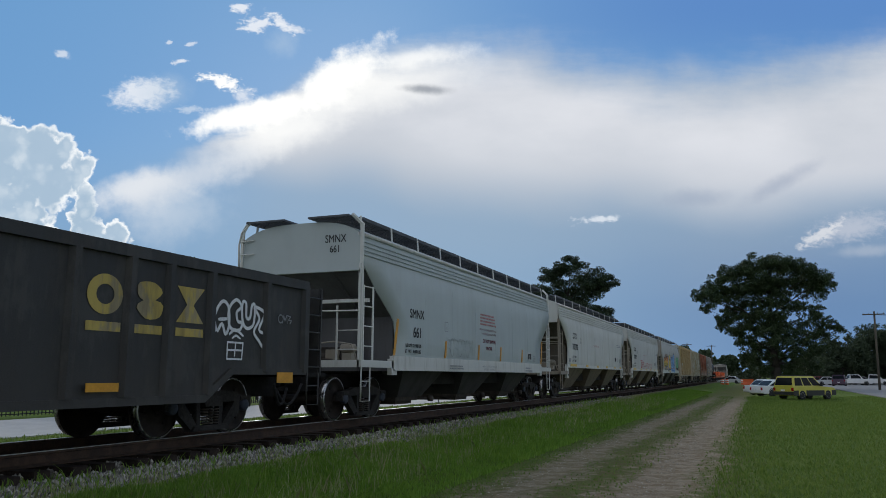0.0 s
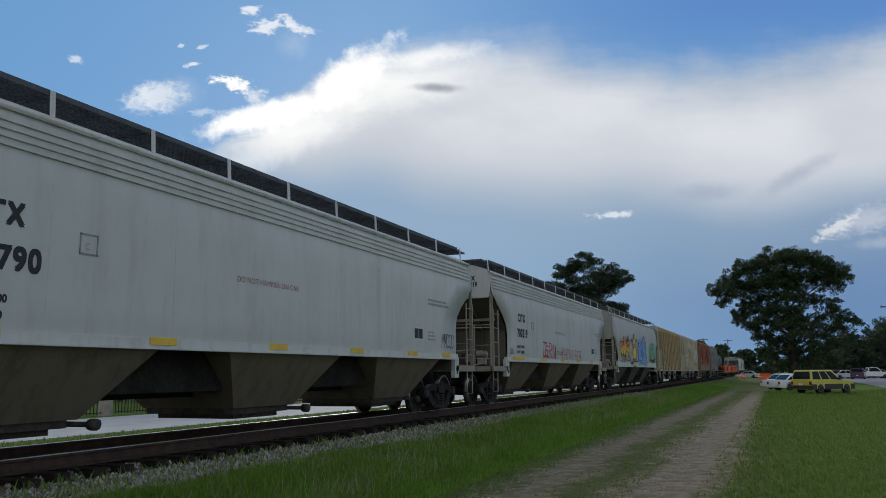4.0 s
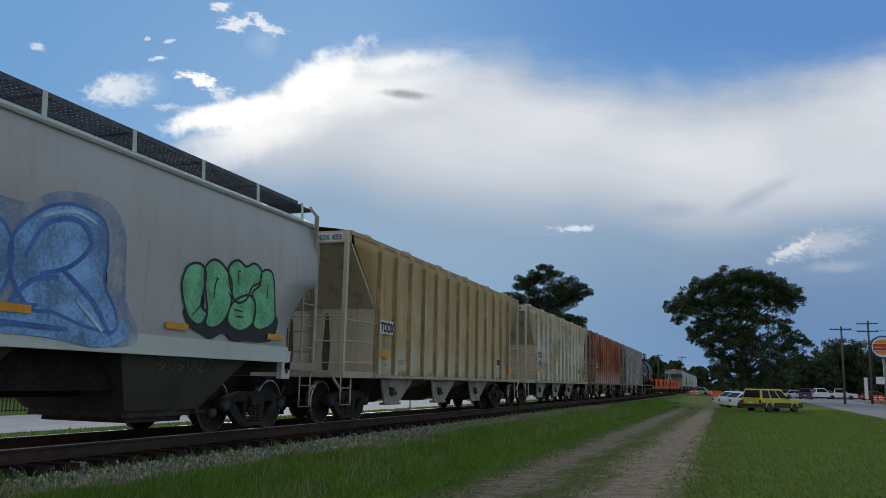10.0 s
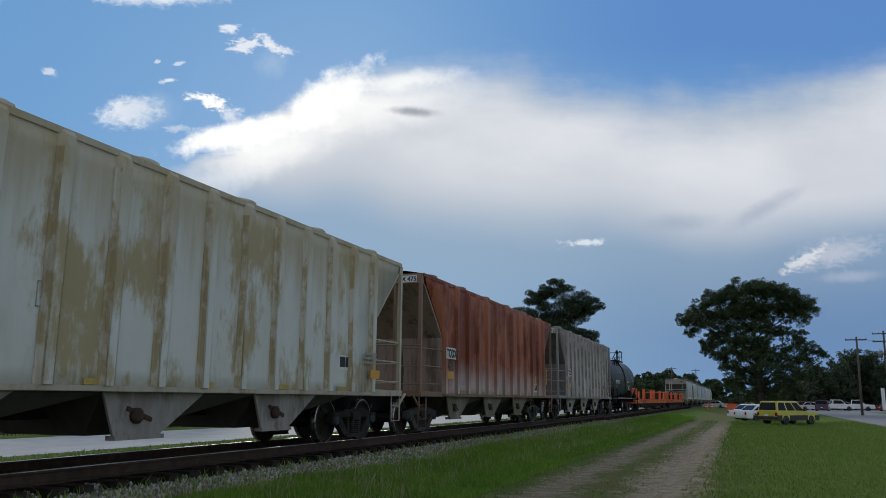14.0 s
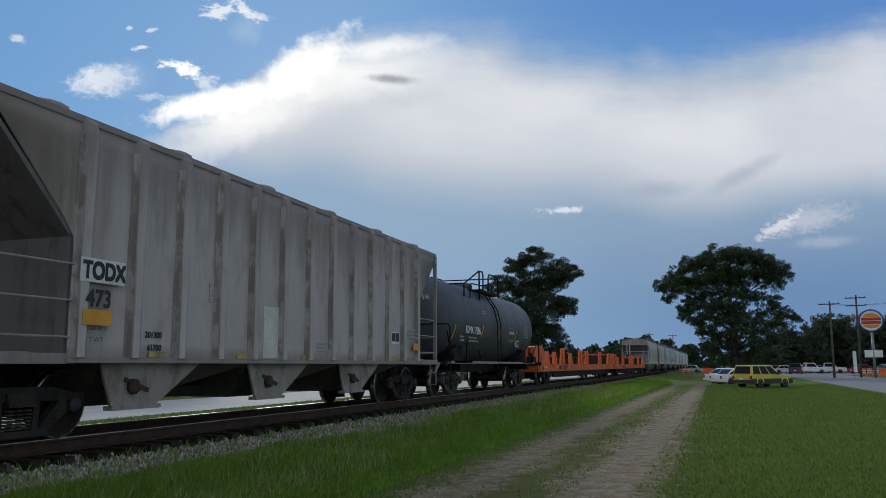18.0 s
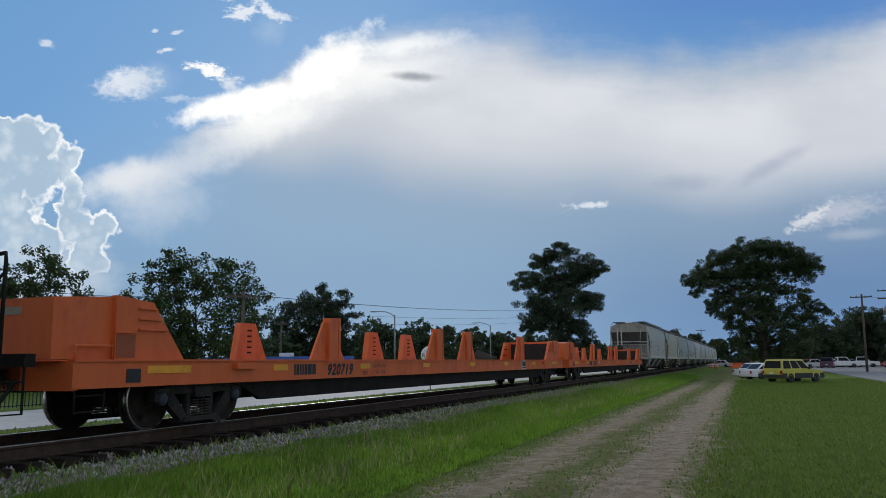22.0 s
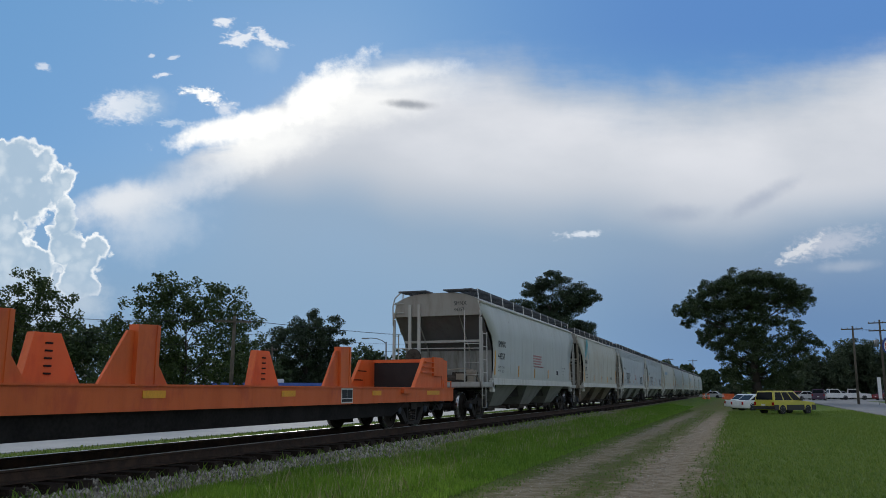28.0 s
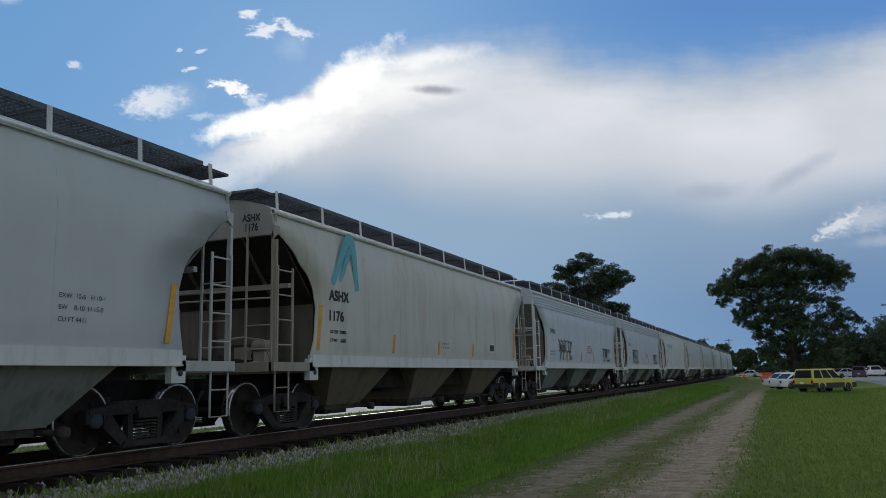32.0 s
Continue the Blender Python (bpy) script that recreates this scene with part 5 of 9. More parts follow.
    part("graffiti", made(tag_strokes, 14.65, 1.85, 0.4, 0.14, 3, 43, 0.02, 1.55), GREY_INK, car, "grey graffiti tag")
    for y0, y1, z0, z1 in ((10.45, 10.98, 0.74, 0.85), (14.58, 15.06, 0.82, 1.0), (4.0, 4.5, 0.74, 0.85)):
        part("reflector", made(box, 1.60, 1.612, y0, y1, z0, z1), AMBER, car, "amber reflector plate")
    return car


OLD_YELLOW = paint("worn_yellow_mark", (0.50, 0.37, 0.085), (0.10, 0.08, 0.05), 0.4, 0.5, 0.6, (0.33, 0.27, 0.15), (0.5, 0.58), 3.0, 0.0)
ORANGE = paint("faded_orange_paint", (0.70, 0.135, 0.026), (0.42, 0.075, 0.024), 0.22, 0.22, 0.5, (0.58, 0.095, 0.022), (0.5, 0.66), 5.0, 0.0)


def stake(bm, y, s, d=1):
    """A gusseted side stake: an upright channel and its sloping web."""
    x0, x1 = sorted((s * 1.02, s * 1.19))
    prism(bm, [(y + d * 0.02, 1.02), (y + d * 0.44, 1.02), (y + d * 0.44, 1.91), (y + d * 0.02, 1.89)], x0, x1)
    prism(bm, [(y - d * 0.62, 1.02), (y + d * 0.02, 1.02), (y + d * 0.02, 1.80), (y - d * 0.10, 1.80)], x0 + 0.05, x1 - 0.07)
    prism(bm, [(y + d * 0.44, 1.02), (y + d * 0.80, 1.02), (y + d * 0.44, 1.50)], x0 + 0.05, x1 - 0.07)
    box(bm, x0 - 0.02, x1 + 0.015, min(y + d * 0.40, y + d * 0.47), max(y + d * 0.40, y + d * 0.47), 1.02, 1.90)


def far_stake(bm, y):
    """The stake on the other side: a plain tapering trestle with rungs."""
    prism(bm, [(y - 0.58, 1.02), (y + 0.62, 1.02), (y + 0.14, 1.86), (y - 0.38, 1.86)], -1.18, -1.02)


def flat_car(label):
    car = thing("flat_car", label, "flat car", "freight train")
    A, L, W = 0.35, 29.05, 1.22
    part("deck", made(box, -W + 0.08, W - 0.08, A + 0.02, L - 0.02, 0.96, 1.02), ORANGE, car)
    for s in (1, -1):
        x0, x1 = sorted((s * (W - 0.09), s * W))
        part("side_sill", made(box, x0, x1, A, L, 0.66, 1.02), ORANGE, car)
        part("sill_flange", made(box, x0, x1 + 0.03 if s > 0 else x1, A, L, 1.01, 1.04), ORANGE, car)
        part("truss", made(prism, [(3.9, 0.67), (4.7, 0.34), (L - 4.2, 0.34), (L - 3.4, 0.67)], s * (W - 0.20), s * (W - 0.10)), STEEL, car)
    part("centre_sill", made(prism, [(A, 0.95), (A, 0.62), (3.2, 0.62), (4.2, 0.34), (L - 4.2, 0.34), (L - 3.2, 0.62), (L, 0.62), (L, 0.95)], -0.32, 0.32), STEEL, car)
    for y in (A, L - 0.12):
        part("end_sill", made(box, -W + 0.03, W - 0.03, y, y + 0.12, 0.64, 1.02), ORANGE, car)
    for x, y0, n, drop in ((0.98, L - 1.75, 1.15, 0.24), (0.90, L - 1.10, 1.30, 0.17), (0.84, L - 0.55, 0.95, 0.20)):
        pts = [(x - 0.08 * k / 10, y0 + n * k / 10, 0.62 - drop * math.sin(math.pi * k / 10) + 0.03 * math.sin(2.6 * math.pi * k / 10)) for k in range(11)]
        part("air_hose", made(pipe, pts, 0.030, 6), RUBBER, car, "sagging black rubber hose below the end")
    part("brake_pipe", made(pipe, [(1.0, L - 3.0, 0.64), (1.0, L - 1.2, 0.64), (0.94, L - 0.1, 0.60)], 0.022, 6), STEEL, car)
    # front bulkhead box with slotted gusset plates
    part("bulkhead_box", made(prism, [(0.12, 1.04), (1.12, 1.04), (1.12, 1.90), (0.12, 1.83)], -1.14, 1.08), ORANGE, car)
    for s in (1, -1):
        bm = bmesh.new()
        prism(bm, [(1.12, 1.04), (2.55, 1.04), (1.85, 1.86), (1.12, 1.92)], s * 1.06, s * 1.15)
        for k in range(3):
            z = 1.45 + 0.15 * k
            prism(bm, [(1.54, z), (2.14 - 0.12 * k, z), (2.14 - 0.12 * k, z + 0.025), (1.54, z + 0.025)], s * 1.15, s * 1.19)
        box(bm, min(s * 1.15, s * 1.18), max(s * 1.15, s * 1.18), 1.10, 1.54, 1.40, 1.42)
        part("gusset_plate", bm, ORANGE, car)
        part("recess_panel", made(box, min(s * 1.145, s * 1.155), max(s * 1.145, s * 1.155), 1.14, 1.50, 1.06, 1.38), DARK_ORANGE, car)
    part("stencils", made(quad, (-0.1, 0.112, 1.62), (0.55, 0.112, 1.62), (0.55, 0.117, 1.72), (-0.1, 0.117, 1.72)), FADED, car, "faded dark stencil")
    for y in (7.0, 13.1, 15.65, 21.88):
        part("stake", made(stake, y, 1), ORANGE, car)
    for y in (7.46, 13.75, 16.27, 22.38):
        st = part("stake", made(far_stake, y), ORANGE, car)
        for k in range(5):
            part("rung", made(box, -1.02, -1.0, y - 0.16, y - 0.02, 1.20 + 0.12 * k, 1.23 + 0.12 * k), STEEL, st)
    # rear bulkhead: black lined wall between slotted gusset plates
    bm = bmesh.new()
    prism(bm, [(26.24, 1.04), (28.30, 1.04), (28.30, 1.90), (26.99, 1.85)], 1.02, 1.12)
    for k in range(3):
        z = 1.44 + 0.14 * k
        prism(bm, [(26.68 + 0.14 * k, z), (27.55, z), (27.55, z + 0.025), (26.68 + 0.14 * k, z + 0.025)], 1.12, 1.18)
    box(bm, 1.12, 1.18, 27.55, 28.31, 1.36, 1.89)
    part("gusset_plate", bm, ORANGE, car)
    part("gusset_plate", made(prism, [(26.75, 1.04), (28.36, 1.04), (28.36, 1.86), (27.42, 1.84)], -1.14, -1.04), ORANGE, car)
    for z, y0 in ((1.24, 26.95), (1.50, 27.2)):
        part("slot", made(box, -1.04, -1.03, y0, y0 + 0.55, z, z + 0.03), STEEL, car)
    part("bulkhead_box", made(prism, [(28.37, 1.04), (28.85, 1.04), (28.85, 1.82), (28.37, 1.86)], -1.12, 1.10), ORANGE, car)
    part("lining", made(box, -1.04, 1.08, 28.31, 28.365, 1.05, 1.77), FLAP_BLACK, car, "black timber lining of the bulkhead")
    part("bulkhead_rail", made(box, -1.10, 1.10, 28.29, 28.38, 1.77, 1.865), ORANGE, car)

    def fittings(bm):
        for s in (1, -1):
            pipe(bm, [(s * 1.17, 0.42, 1.0), (s * 1.17, 0.42, 1.22), (s * 1.17, 1.05, 1.22), (s * 1.17, 1.05, 1.0)], 0.02)
            box(bm, min(s * 1.20, s * 1.32), max(s * 1.20, s * 1.32), 3.7, 4.3, 0.88, 0.98)
    ends(fittings, A + L, "grab_irons", ORANGE, car)
    ends_sides(lambda bm, s: stirrup(bm, s * 1.16, 0.45, 0.95, 0.68, 0.36), A + L, "step", STEEL, car)
    for s in (1, -1):
        x0, x1 = sorted((s * (W + 0.002), s * (W + 0.012)))
        for y in (1.68, 4.9, 8.35, 12.0, 15.8, 19.5, 23.43, 26.9):
            w = 0.95 if y < 2 or y > 26 else 0.48
            part("reflector", made(box, x0, x1, y, y + w, 0.84, 0.95), FLAT_AMBER, car, "faded yellow reflector strip")
        part("placard", made(box, x0, x1, 1.28, 1.55, 0.72, 0.91), BLACK, car, "black stencil panel")
    pl = part("placard", made(box, W + 0.002, W + 0.008, 21.88, 22.42, 0.68, 1.0), PLATE_WHITE, car, "white-rimmed black stencil panel")
    for y0, y1, z0, z1 in ((21.91, 22.13, 0.79, 0.97), (22.15, 22.39, 0.79, 0.97), (21.91, 22.39, 0.71, 0.77)):
        part("field", made(box, W + 0.008, W + 0.012, y0, y1, z0, z1), BLACK, pl)
    for y in (3.1, L - 2.8):
        truck(car, y)
    coupler(car, A, -1)
    coupler(car, L, 1)
    return car


DARK_ORANGE = paint("soiled_orange_recess", (0.36, 0.085, 0.03), (0.16, 0.05, 0.03), 0.4, 0.4, 0.6, seed=2.0)
FLAP_BLACK = plain("black_sheet", (0.018, 0.017, 0.017), 0.7, 0, 0.3, 4.0)

CITX_CUT = [(0.0, 3.98), (0.02, 3.27), (0.14, 3.24), (0.47, 2.95), (0.66, 2.87), (0.99, 2.64), (1.22, 2.42), (1.33, 2.15), (1.30, 1.5), (1.27, 1.3)]
SMNX_CUT = [(0.0, 3.98), (0.04, 3.23), (0.53, 2.80), (1.47, 2.2), (1.6, 1.77), (1.53, 1.38), (1.5, 1.3)]
FUR_CUT = [(0.0, 4.0), (0.02, 2.74), (0.28, 2.68), (0.45, 2.62), (0.75, 2.30), (1.03, 1.95), (1.08, 1.70), (1.02, 1.42)]
ROUND_CUT = [(0.0, 3.86), (0.02, 3.46), (0.30, 3.28), (0.58, 3.08), (0.66, 2.94), (0.93, 2.78), (1.10, 2.55), (1.20, 2.2), (1.16, 1.7), (1.06, 1.36)]

TRAIN = []       # (thing, place at the start)


def placed(car, y):
    car.location = (TRACK, y, RAIL)
    TRAIN.append((car, y))
    return car


def reflectors(car, L, ys, w, z0, z1, mat, x=1.618):
    for y in ys:
        part("reflector", made(box, x, x + 0.01, y, y + w, z0, z1), mat, car, "yellow reflector strip")


def build_train():
    g = placed(gondola("black steel gondola car with worn yellow marks and white graffiti"), -3.06)
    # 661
    # Shade below and in the end recess is put into bay and end colours.
    car, xz = smooth_hopper("pale grey covered hopper car with white sill and amber reflectors", 16.15, GREY_SKIN, WHITE_TRIM, SMNX_CUT, 1.30, 3.98, 1.14, True, 0.19, 1.55, tall_ladder=False, end_mat=END_DARK, tall_post=True, bay_mat=BAY_SHADE)
    words("SMNX", 0.30, BLACK, car, on_side(1.606, 2.38, 2.32), squeeze=1.06, bold=0.005)
    words("661", 0.34, BLACK, car, on_side(1.606, 2.58, 1.86), squeeze=1.04, bold=0.007)
    words("SMNX", 0.24, BLACK, car, on_face(0.62, 0.012, 3.80), squeeze=0.80, bold=0.002)
    words("661", 0.22, BLACK, car, on_face(0.74, 0.012, 3.58), squeeze=0.80, bold=0.002)
    words("LD LMT 221500 LBS", 0.11, BLACK, car, on_side(1.606, 2.14, 1.62), bold=0.003)
    words("LT  WT   64500 LBS", 0.11, BLACK, car, on_side(1.606, 2.12, 1.48), bold=0.003)
    words("DO NOT HAMMER", 0.15, DARK_RED_INK, car, on_side(1.606, 7.79, 1.93), squeeze=0.98, bold=0.004)
    words("ON CAR", 0.15, DARK_RED_INK, car, on_side(1.606, 8.09, 1.72), squeeze=0.98, bold=0.004)
    part("notice", made(bars, 1.606, 7.55, 2.74, 1.75, 0.05, 4, 1), RED_INK, car, "faded red stencilled notice")
    words("VERIFY THAT THE COMPARTMENT IS EMPTY PRIOR", 0.083, DARK_RED_INK, car, on_side(1.606, 7.47, 2.29), squeeze=0.86)
    words("TO UNLOADING THE NEXT COMPARTMENT", 0.083, DARK_RED_INK, car, on_side(1.606, 7.65, 2.17), squeeze=0.86)
    part("graffiti", made(tag_strokes, 4.75, 1.46, 2.1, 0.48, 7, 19, 0.03), TAG_GREY, car, "faint grey scrawled tag")
    words("CAUTION HATCH COVERS OF EACH COMPARTMENT", 0.07, GREY_INK, car, on_side(1.64, 7.60, 1.20), squeeze=0.85)
    words("MUST BE OPEN BEFORE UNLOADING", 0.07, GREY_INK, car, on_side(1.64, 7.80, 1.11), squeeze=0.85)
    part("sill_stencils", made(bars, 1.64, 4.95, 1.19, 1.2, 0.035, 2, 12), GREY_INK, car)
    part("sill_stencils", made(bars, 1.64, 12.35, 1.19, 1.0, 0.05, 2, 13), GREY_INK, car)
    part("side_stencils", made(bars, 1.606, 13.50, 1.62, 0.4, 0.04, 3, 3), GREY_INK, car)
    panel_white = part("data_panel", made(box, 1.602, 1.610, 12.73, 13.25, 1.50, 1.77), PLATE_WHITE, car, "white-rimmed black data panel")
    for ya, yb in ((12.755, 12.978), (13.002, 13.225)):
        part("field", made(box, 1.610, 1.610 + 0.004, ya, yb, 1.530, 1.740), BLACK, panel_white)
    for y, t in ((1.45, 0.20), (4.62, 0.08), (7.31, 0.07), (9.47, 0.07), (11.94, 0.08), (14.57, 0.2)):
        h = 0.84 if y in (1.45, 14.57) else 0.45
        part("reflector", made(prism, [(y, 1.40), (y + 0.11, 1.40), (y + 0.11 + t, 1.40 + h), (y + t, 1.40 + h)], 1.604, 1.612), AMBER, car, "upright amber reflector strip")
    tf = part("tag_frame", made(box, 1.602, 1.605, 4.66, 4.90, 2.10, 2.36), GREY_INK, car, "small framed stencil")
    part("field", made(box, 1.605, 1.608, 4.68, 4.88, 2.12, 2.34), GREY_SKIN, tf)
    words("C", 0.12, GREY_INK, car, on_side(1.610, 4.74, 2.15))
    placed(car, 14.68)
    # 702790 and 700219
    for k, (y, num, seed) in enumerate(((32.67, "702790", 31), (51.9, "700219", 47))):
        L = 17.5 if k == 0 else 16.9
        car, xz = smooth_hopper("cream covered hopper car with yellow reflectors on its white sill" if k == 0 else
                                "cream covered hopper car with red graffiti scrawled low on its side", L, CREAM_SKIN if k == 0 else STONE_LIGHT, WHITE_TRIM,
                                CITX_CUT, 1.36, 3.98, 1.03, True, 0.0, 1.6, tall_ladder=False, end_trim=DUSTY, bay_mat=BAY_TAN, end_mat=END_BROWN)
        words("CITX", 0.35, BLACK, car, on_side(1.606, 2.42, 2.62), spacing=1.22, squeeze=0.86, bold=0.014)
        words(num, 0.37, BLACK, car, on_side(1.606, 2.32, 2.12), spacing=1.14, squeeze=0.92, bold=0.014)
        words("LD LMT 224000", 0.12, BLACK, car, on_side(1.606, 2.26, 1.76), bold=0.004)
        words("LT WT    62000", 0.12, BLACK, car, on_side(1.606, 2.22, 1.58), bold=0.004)
        words("CITX", 0.20, BLACK, car, on_face(0.62, 0.012, 3.74), spacing=1.15, squeeze=0.8, bold=0.007)
        words(num, 0.19, BLACK, car, on_face(0.60, 0.012, 3.55), spacing=1.1, squeeze=0.8, bold=0.007)
        bm = bmesh.new()
        for y0, y1, z0, z1 in ((3.98, 4.26, 2.42, 2.44), (3.98, 4.26, 2.66, 2.68), (3.98, 4.0, 2.42, 2.68), (4.24, 4.26, 2.42, 2.68)):
            box(bm, 1.604, 1.609, y0, y1, z0, z1)
        part("tag_frame", bm, GREY_INK, car)
        words("C", 0.12, GREY_INK, car, on_side(1.606, 4.06, 2.48))
        words("DO NOT HAMMER ON CAR", 0.135, RED_INK, car, on_side(1.606, 7.01, 2.40), spacing=1.1, squeeze=0.95)
        part("side_stencils", made(bars, 1.606, 14.36, 1.92, 0.5, 0.045, 3, seed + 1), GREY_INK, car)
        part("side_stencils", made(bars, 1.606, 14.36, 2.70, 1.5, 0.05, 2, seed + 5), GREY_INK, car)
        panel_white = part("data_panel", made(box, 1.602, 1.610, 13.56, 14.05, 1.74, 2.03), PLATE_WHITE, car, "white-rimmed black data panel")
        for ya, yb in ((13.585, 13.793), (13.817, 14.025)):
            part("field", made(box, 1.610, 1.610 + 0.004, ya, yb, 1.770, 2.000), BLACK, panel_white)
        part("tag_box", made(box, 1.602, 1.612, 1.52, 1.86, 1.56, 1.72), GREY_INK, car)
        reflectors(car, L, [1.75], 1.25, 1.37, 1.47, REFLECT)
        reflectors(car, L, [5.2, 7.9, 10.6, 13.2, 15.2], 0.5, 1.37, 1.47, REFLECT)
        if k == 1:
            scrawl(car)
        else:
            part("graffiti", made(tag_strokes, 15.2, 1.6, 0.8, 0.34, 5, 77, 0.017), BLACK, car, "black graffiti tag")
        placed(car, y)
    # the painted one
    # Shade on its end is put into the cap, slope and bulkhead colours.
    car, xz = smooth_hopper("stone grey covered hopper car with colourful graffiti along its side", 16.57, STONE_SKIN, PALE_TRIM, FUR_CUT, 1.42, 4.0, 1.12, False, 0.14, 1.5, seams=8, sill_out=0.001, bays=3, tall_ladder=False, end_trim=DUSTY, pale_end=DUSTY_SHADED, end_mat=HOPPER_DARK, cap_z=2.72)
    graffiti(car)
    words("FURX", 0.20, BLACK, car, on_face(-0.55, 0.012, 3.70), squeeze=0.9)
    words("851839", 0.20, BLACK, car, on_face(-0.60, 0.012, 3.44), squeeze=0.9)
    part("reflector", made(box, 1.606, 1.612, 1.22, 1.62, 1.62, 1.82), AMBER, car, "amber reflector plate")
    reflectors(car, 17, [3.84, 6.80, 9.25, 12.12, 14.82], 0.5, 1.62, 1.72, AMBER, 1.624)
    placed(car, 71.08)
    # ribbed ones
    for y, L, skin, trim, end_skin, chute, mark, num, lab in (
            (89.04, 15.05, TAN_RIB, BEIGE_TRIM, BEIGE_END, CHUTE_GREY, "TODX", "455", "sun-baked tan ribbed covered hopper car"),
            (105.55, 15.05, WHITE_RIB, BEIGE_TRIM, BEIGE_END, CHUTE_GREY, "TODX", "482", "white ribbed covered hopper car with peeling tan patches"),
            (121.95, 15.05, RED_RIB, REDBROWN_TRIM, RED_END, CHUTE_OLIVE, "TODX", "475", "rusted red ribbed covered hopper car"),
            (138.5, 15.3, GREY_RIB, GREY_TRIM, GREY_END, CHUTE_GREY, "TODX", "473", "soiled grey ribbed covered hopper car")):
        car = rib_hopper(lab, L, skin, trim, end_skin, chute, pale=num == "475", streak={"455": RUST_SHADE_RUN, "482": OCHRE_SHADE_RUN, "473": SOOT_SHADE_RUN}.get(num))
        ink = NAVY if num == "482" else BLACK
        if num != "482":
            part("name_plate", made(box, 1.669, 1.672, 1.56, 2.36, 2.03, 2.34), PLATE_WHITE, car, "white name panel")
        words(mark, 0.31, ink, car, on_side(1.675, 1.60, 2.08), squeeze=0.85, bold=0.014)
        words(num, 0.31, ink if num != "455" else FADED, car, on_side(1.675, 1.68, 1.72), squeeze=0.95, bold=0.010)
        part("reflector", made(box, 1.669, 1.676, 1.64, 2.14, 1.48, 1.68), AMBER, car, "amber reflector plate")
        words("LD LMT", 0.10, NAVY, car, on_side(1.675, 1.76, 1.42))
        words("T WT", 0.10, NAVY, car, on_side(1.675, 1.76, 1.26))
        part("name_plate", made(box, 0.55, 1.40, -0.006, -0.002, 3.95, 4.13), PLATE_WHITE, car, "white name panel")
        words(mark + " " + num, 0.17, NAVY, car, on_face(0.60, -0.012, 3.98), bold=0.004)
        for k in range(5):
            part("reflector", made(box, 1.59, 1.596, 3.0 + 2.2 * k, 3.4 + 2.2 * k, 1.08, 1.16), OLD_YELLOW, car, "faded yellow reflector strip")
        zp = 1.22 if num == "475" else 1.50
        dp = part("data_panel", made(box, 1.574, 1.580, 11.9, 12.42, zp, zp + 0.30), PLATE_WHITE, car, "white-rimmed black data panel")
        for k in range(2):
            part("field", made(box, 1.580, 1.584, 11.93 + 0.24 * k, 12.15 + 0.24 * k, zp + 0.06, zp + 0.27), BLACK, dp)
        if num == "475":
            for yr, zr, hr in ((11.62, 1.36, 0.46), (13.5, 1.54, 0.62)):
                part("reflector", made(box, 1.669, 1.675, yr, yr + 0.13, zr, zr + hr), AMBER, car, "upright amber reflector strip")
        else:
            part("reflector", made(box, 1.669, 1.675, 13.18, 13.64, 1.36, 1.54), AMBER, car, "amber reflector plate")
            part("stencils", made(bars, 1.669, 12.88, 1.86, 0.7, 0.05, 3, int(num) + 1), GREY_INK, car)
        if num == "482":
            plate = part("data_plate", made(box, 1.574, 1.578, 2.92, 3.36, 1.16, 1.52), PLATE_WHITE, car, "small white data plate")
            part("stencils", made(bars, 1.580, 2.97, 1.42, 0.36, 0.05, 3, 48), GREY_INK, plate)
        elif num != "473":
            part("stencils", made(bars, 1.579, 2.95, 1.42, 0.45, 0.04, 2, int(num)), GREY_INK, car)
        frame_bm = bmesh.new()
        for y0, y1, z0, z1 in ((4.38, 4.70, 1.96, 1.975), (4.38, 4.70, 2.255, 2.27), (4.38, 4.395, 1.96, 2.27), (4.685, 4.70, 1.96, 2.27)):
            box(frame_bm, 1.574, 1.579, y0, y1, z0, z1)
        part("tag_frame", frame_bm, GREY_INK, car)
        part("stencils", made(bars, 1.579, 4.44, 2.14, 0.2, 0.04, 2, int(num) + 2), GREY_INK, car)
        if num in ("473",):
            part("repainted_patch", made(box, 1.574, 1.577, 6.02, 6.62, 1.10, 2.02), PATCH_PALE, car, "pale repainted patch")
            words("201300", 0.12, BLACK, car, on_side(1.579, 2.92, 1.36), bold=0.004)
            words("61700", 0.12, BLACK, car, on_side(1.579, 2.98, 1.18), bold=0.004)
            part("stencils", made(bars, 1.579, 8.0, 1.38, 0.6, 0.04, 3, 7), GREY_INK, car)
            part("stencils", made(bars, 1.579, 11.4, 1.70, 0.4, 0.04, 5, 8), GREY_INK, car)
        placed(car, y)
    # tank
    car = tank_car("sooty black tank car with a railed dome platform")
    def round_at(z):
        return math.sqrt(max(0.0, 1.40 ** 2 - (z - 2.5) ** 2)) + 0.012
    words("ADMX 17596", 0.33, WHITE_INK, car, on_side(round_at(2.35) + 0.012, 2.12, 2.04), squeeze=0.93, bold=0.010)
    part("stencils", made(bars, round_at(1.85) + 0.03, 1.9, 1.88, 0.6, 0.06, 2, 3), GREY_INK, car)
    part("stencils", made(bars, round_at(1.85) + 0.03, 2.9, 1.88, 1.1, 0.06, 2, 5), GREY_INK, car)
    part("stencils", made(bars, round_at(2.85) - 0.0, 4.2, 2.86, 0.5, 0.04, 4, 6), GREY_INK, car)
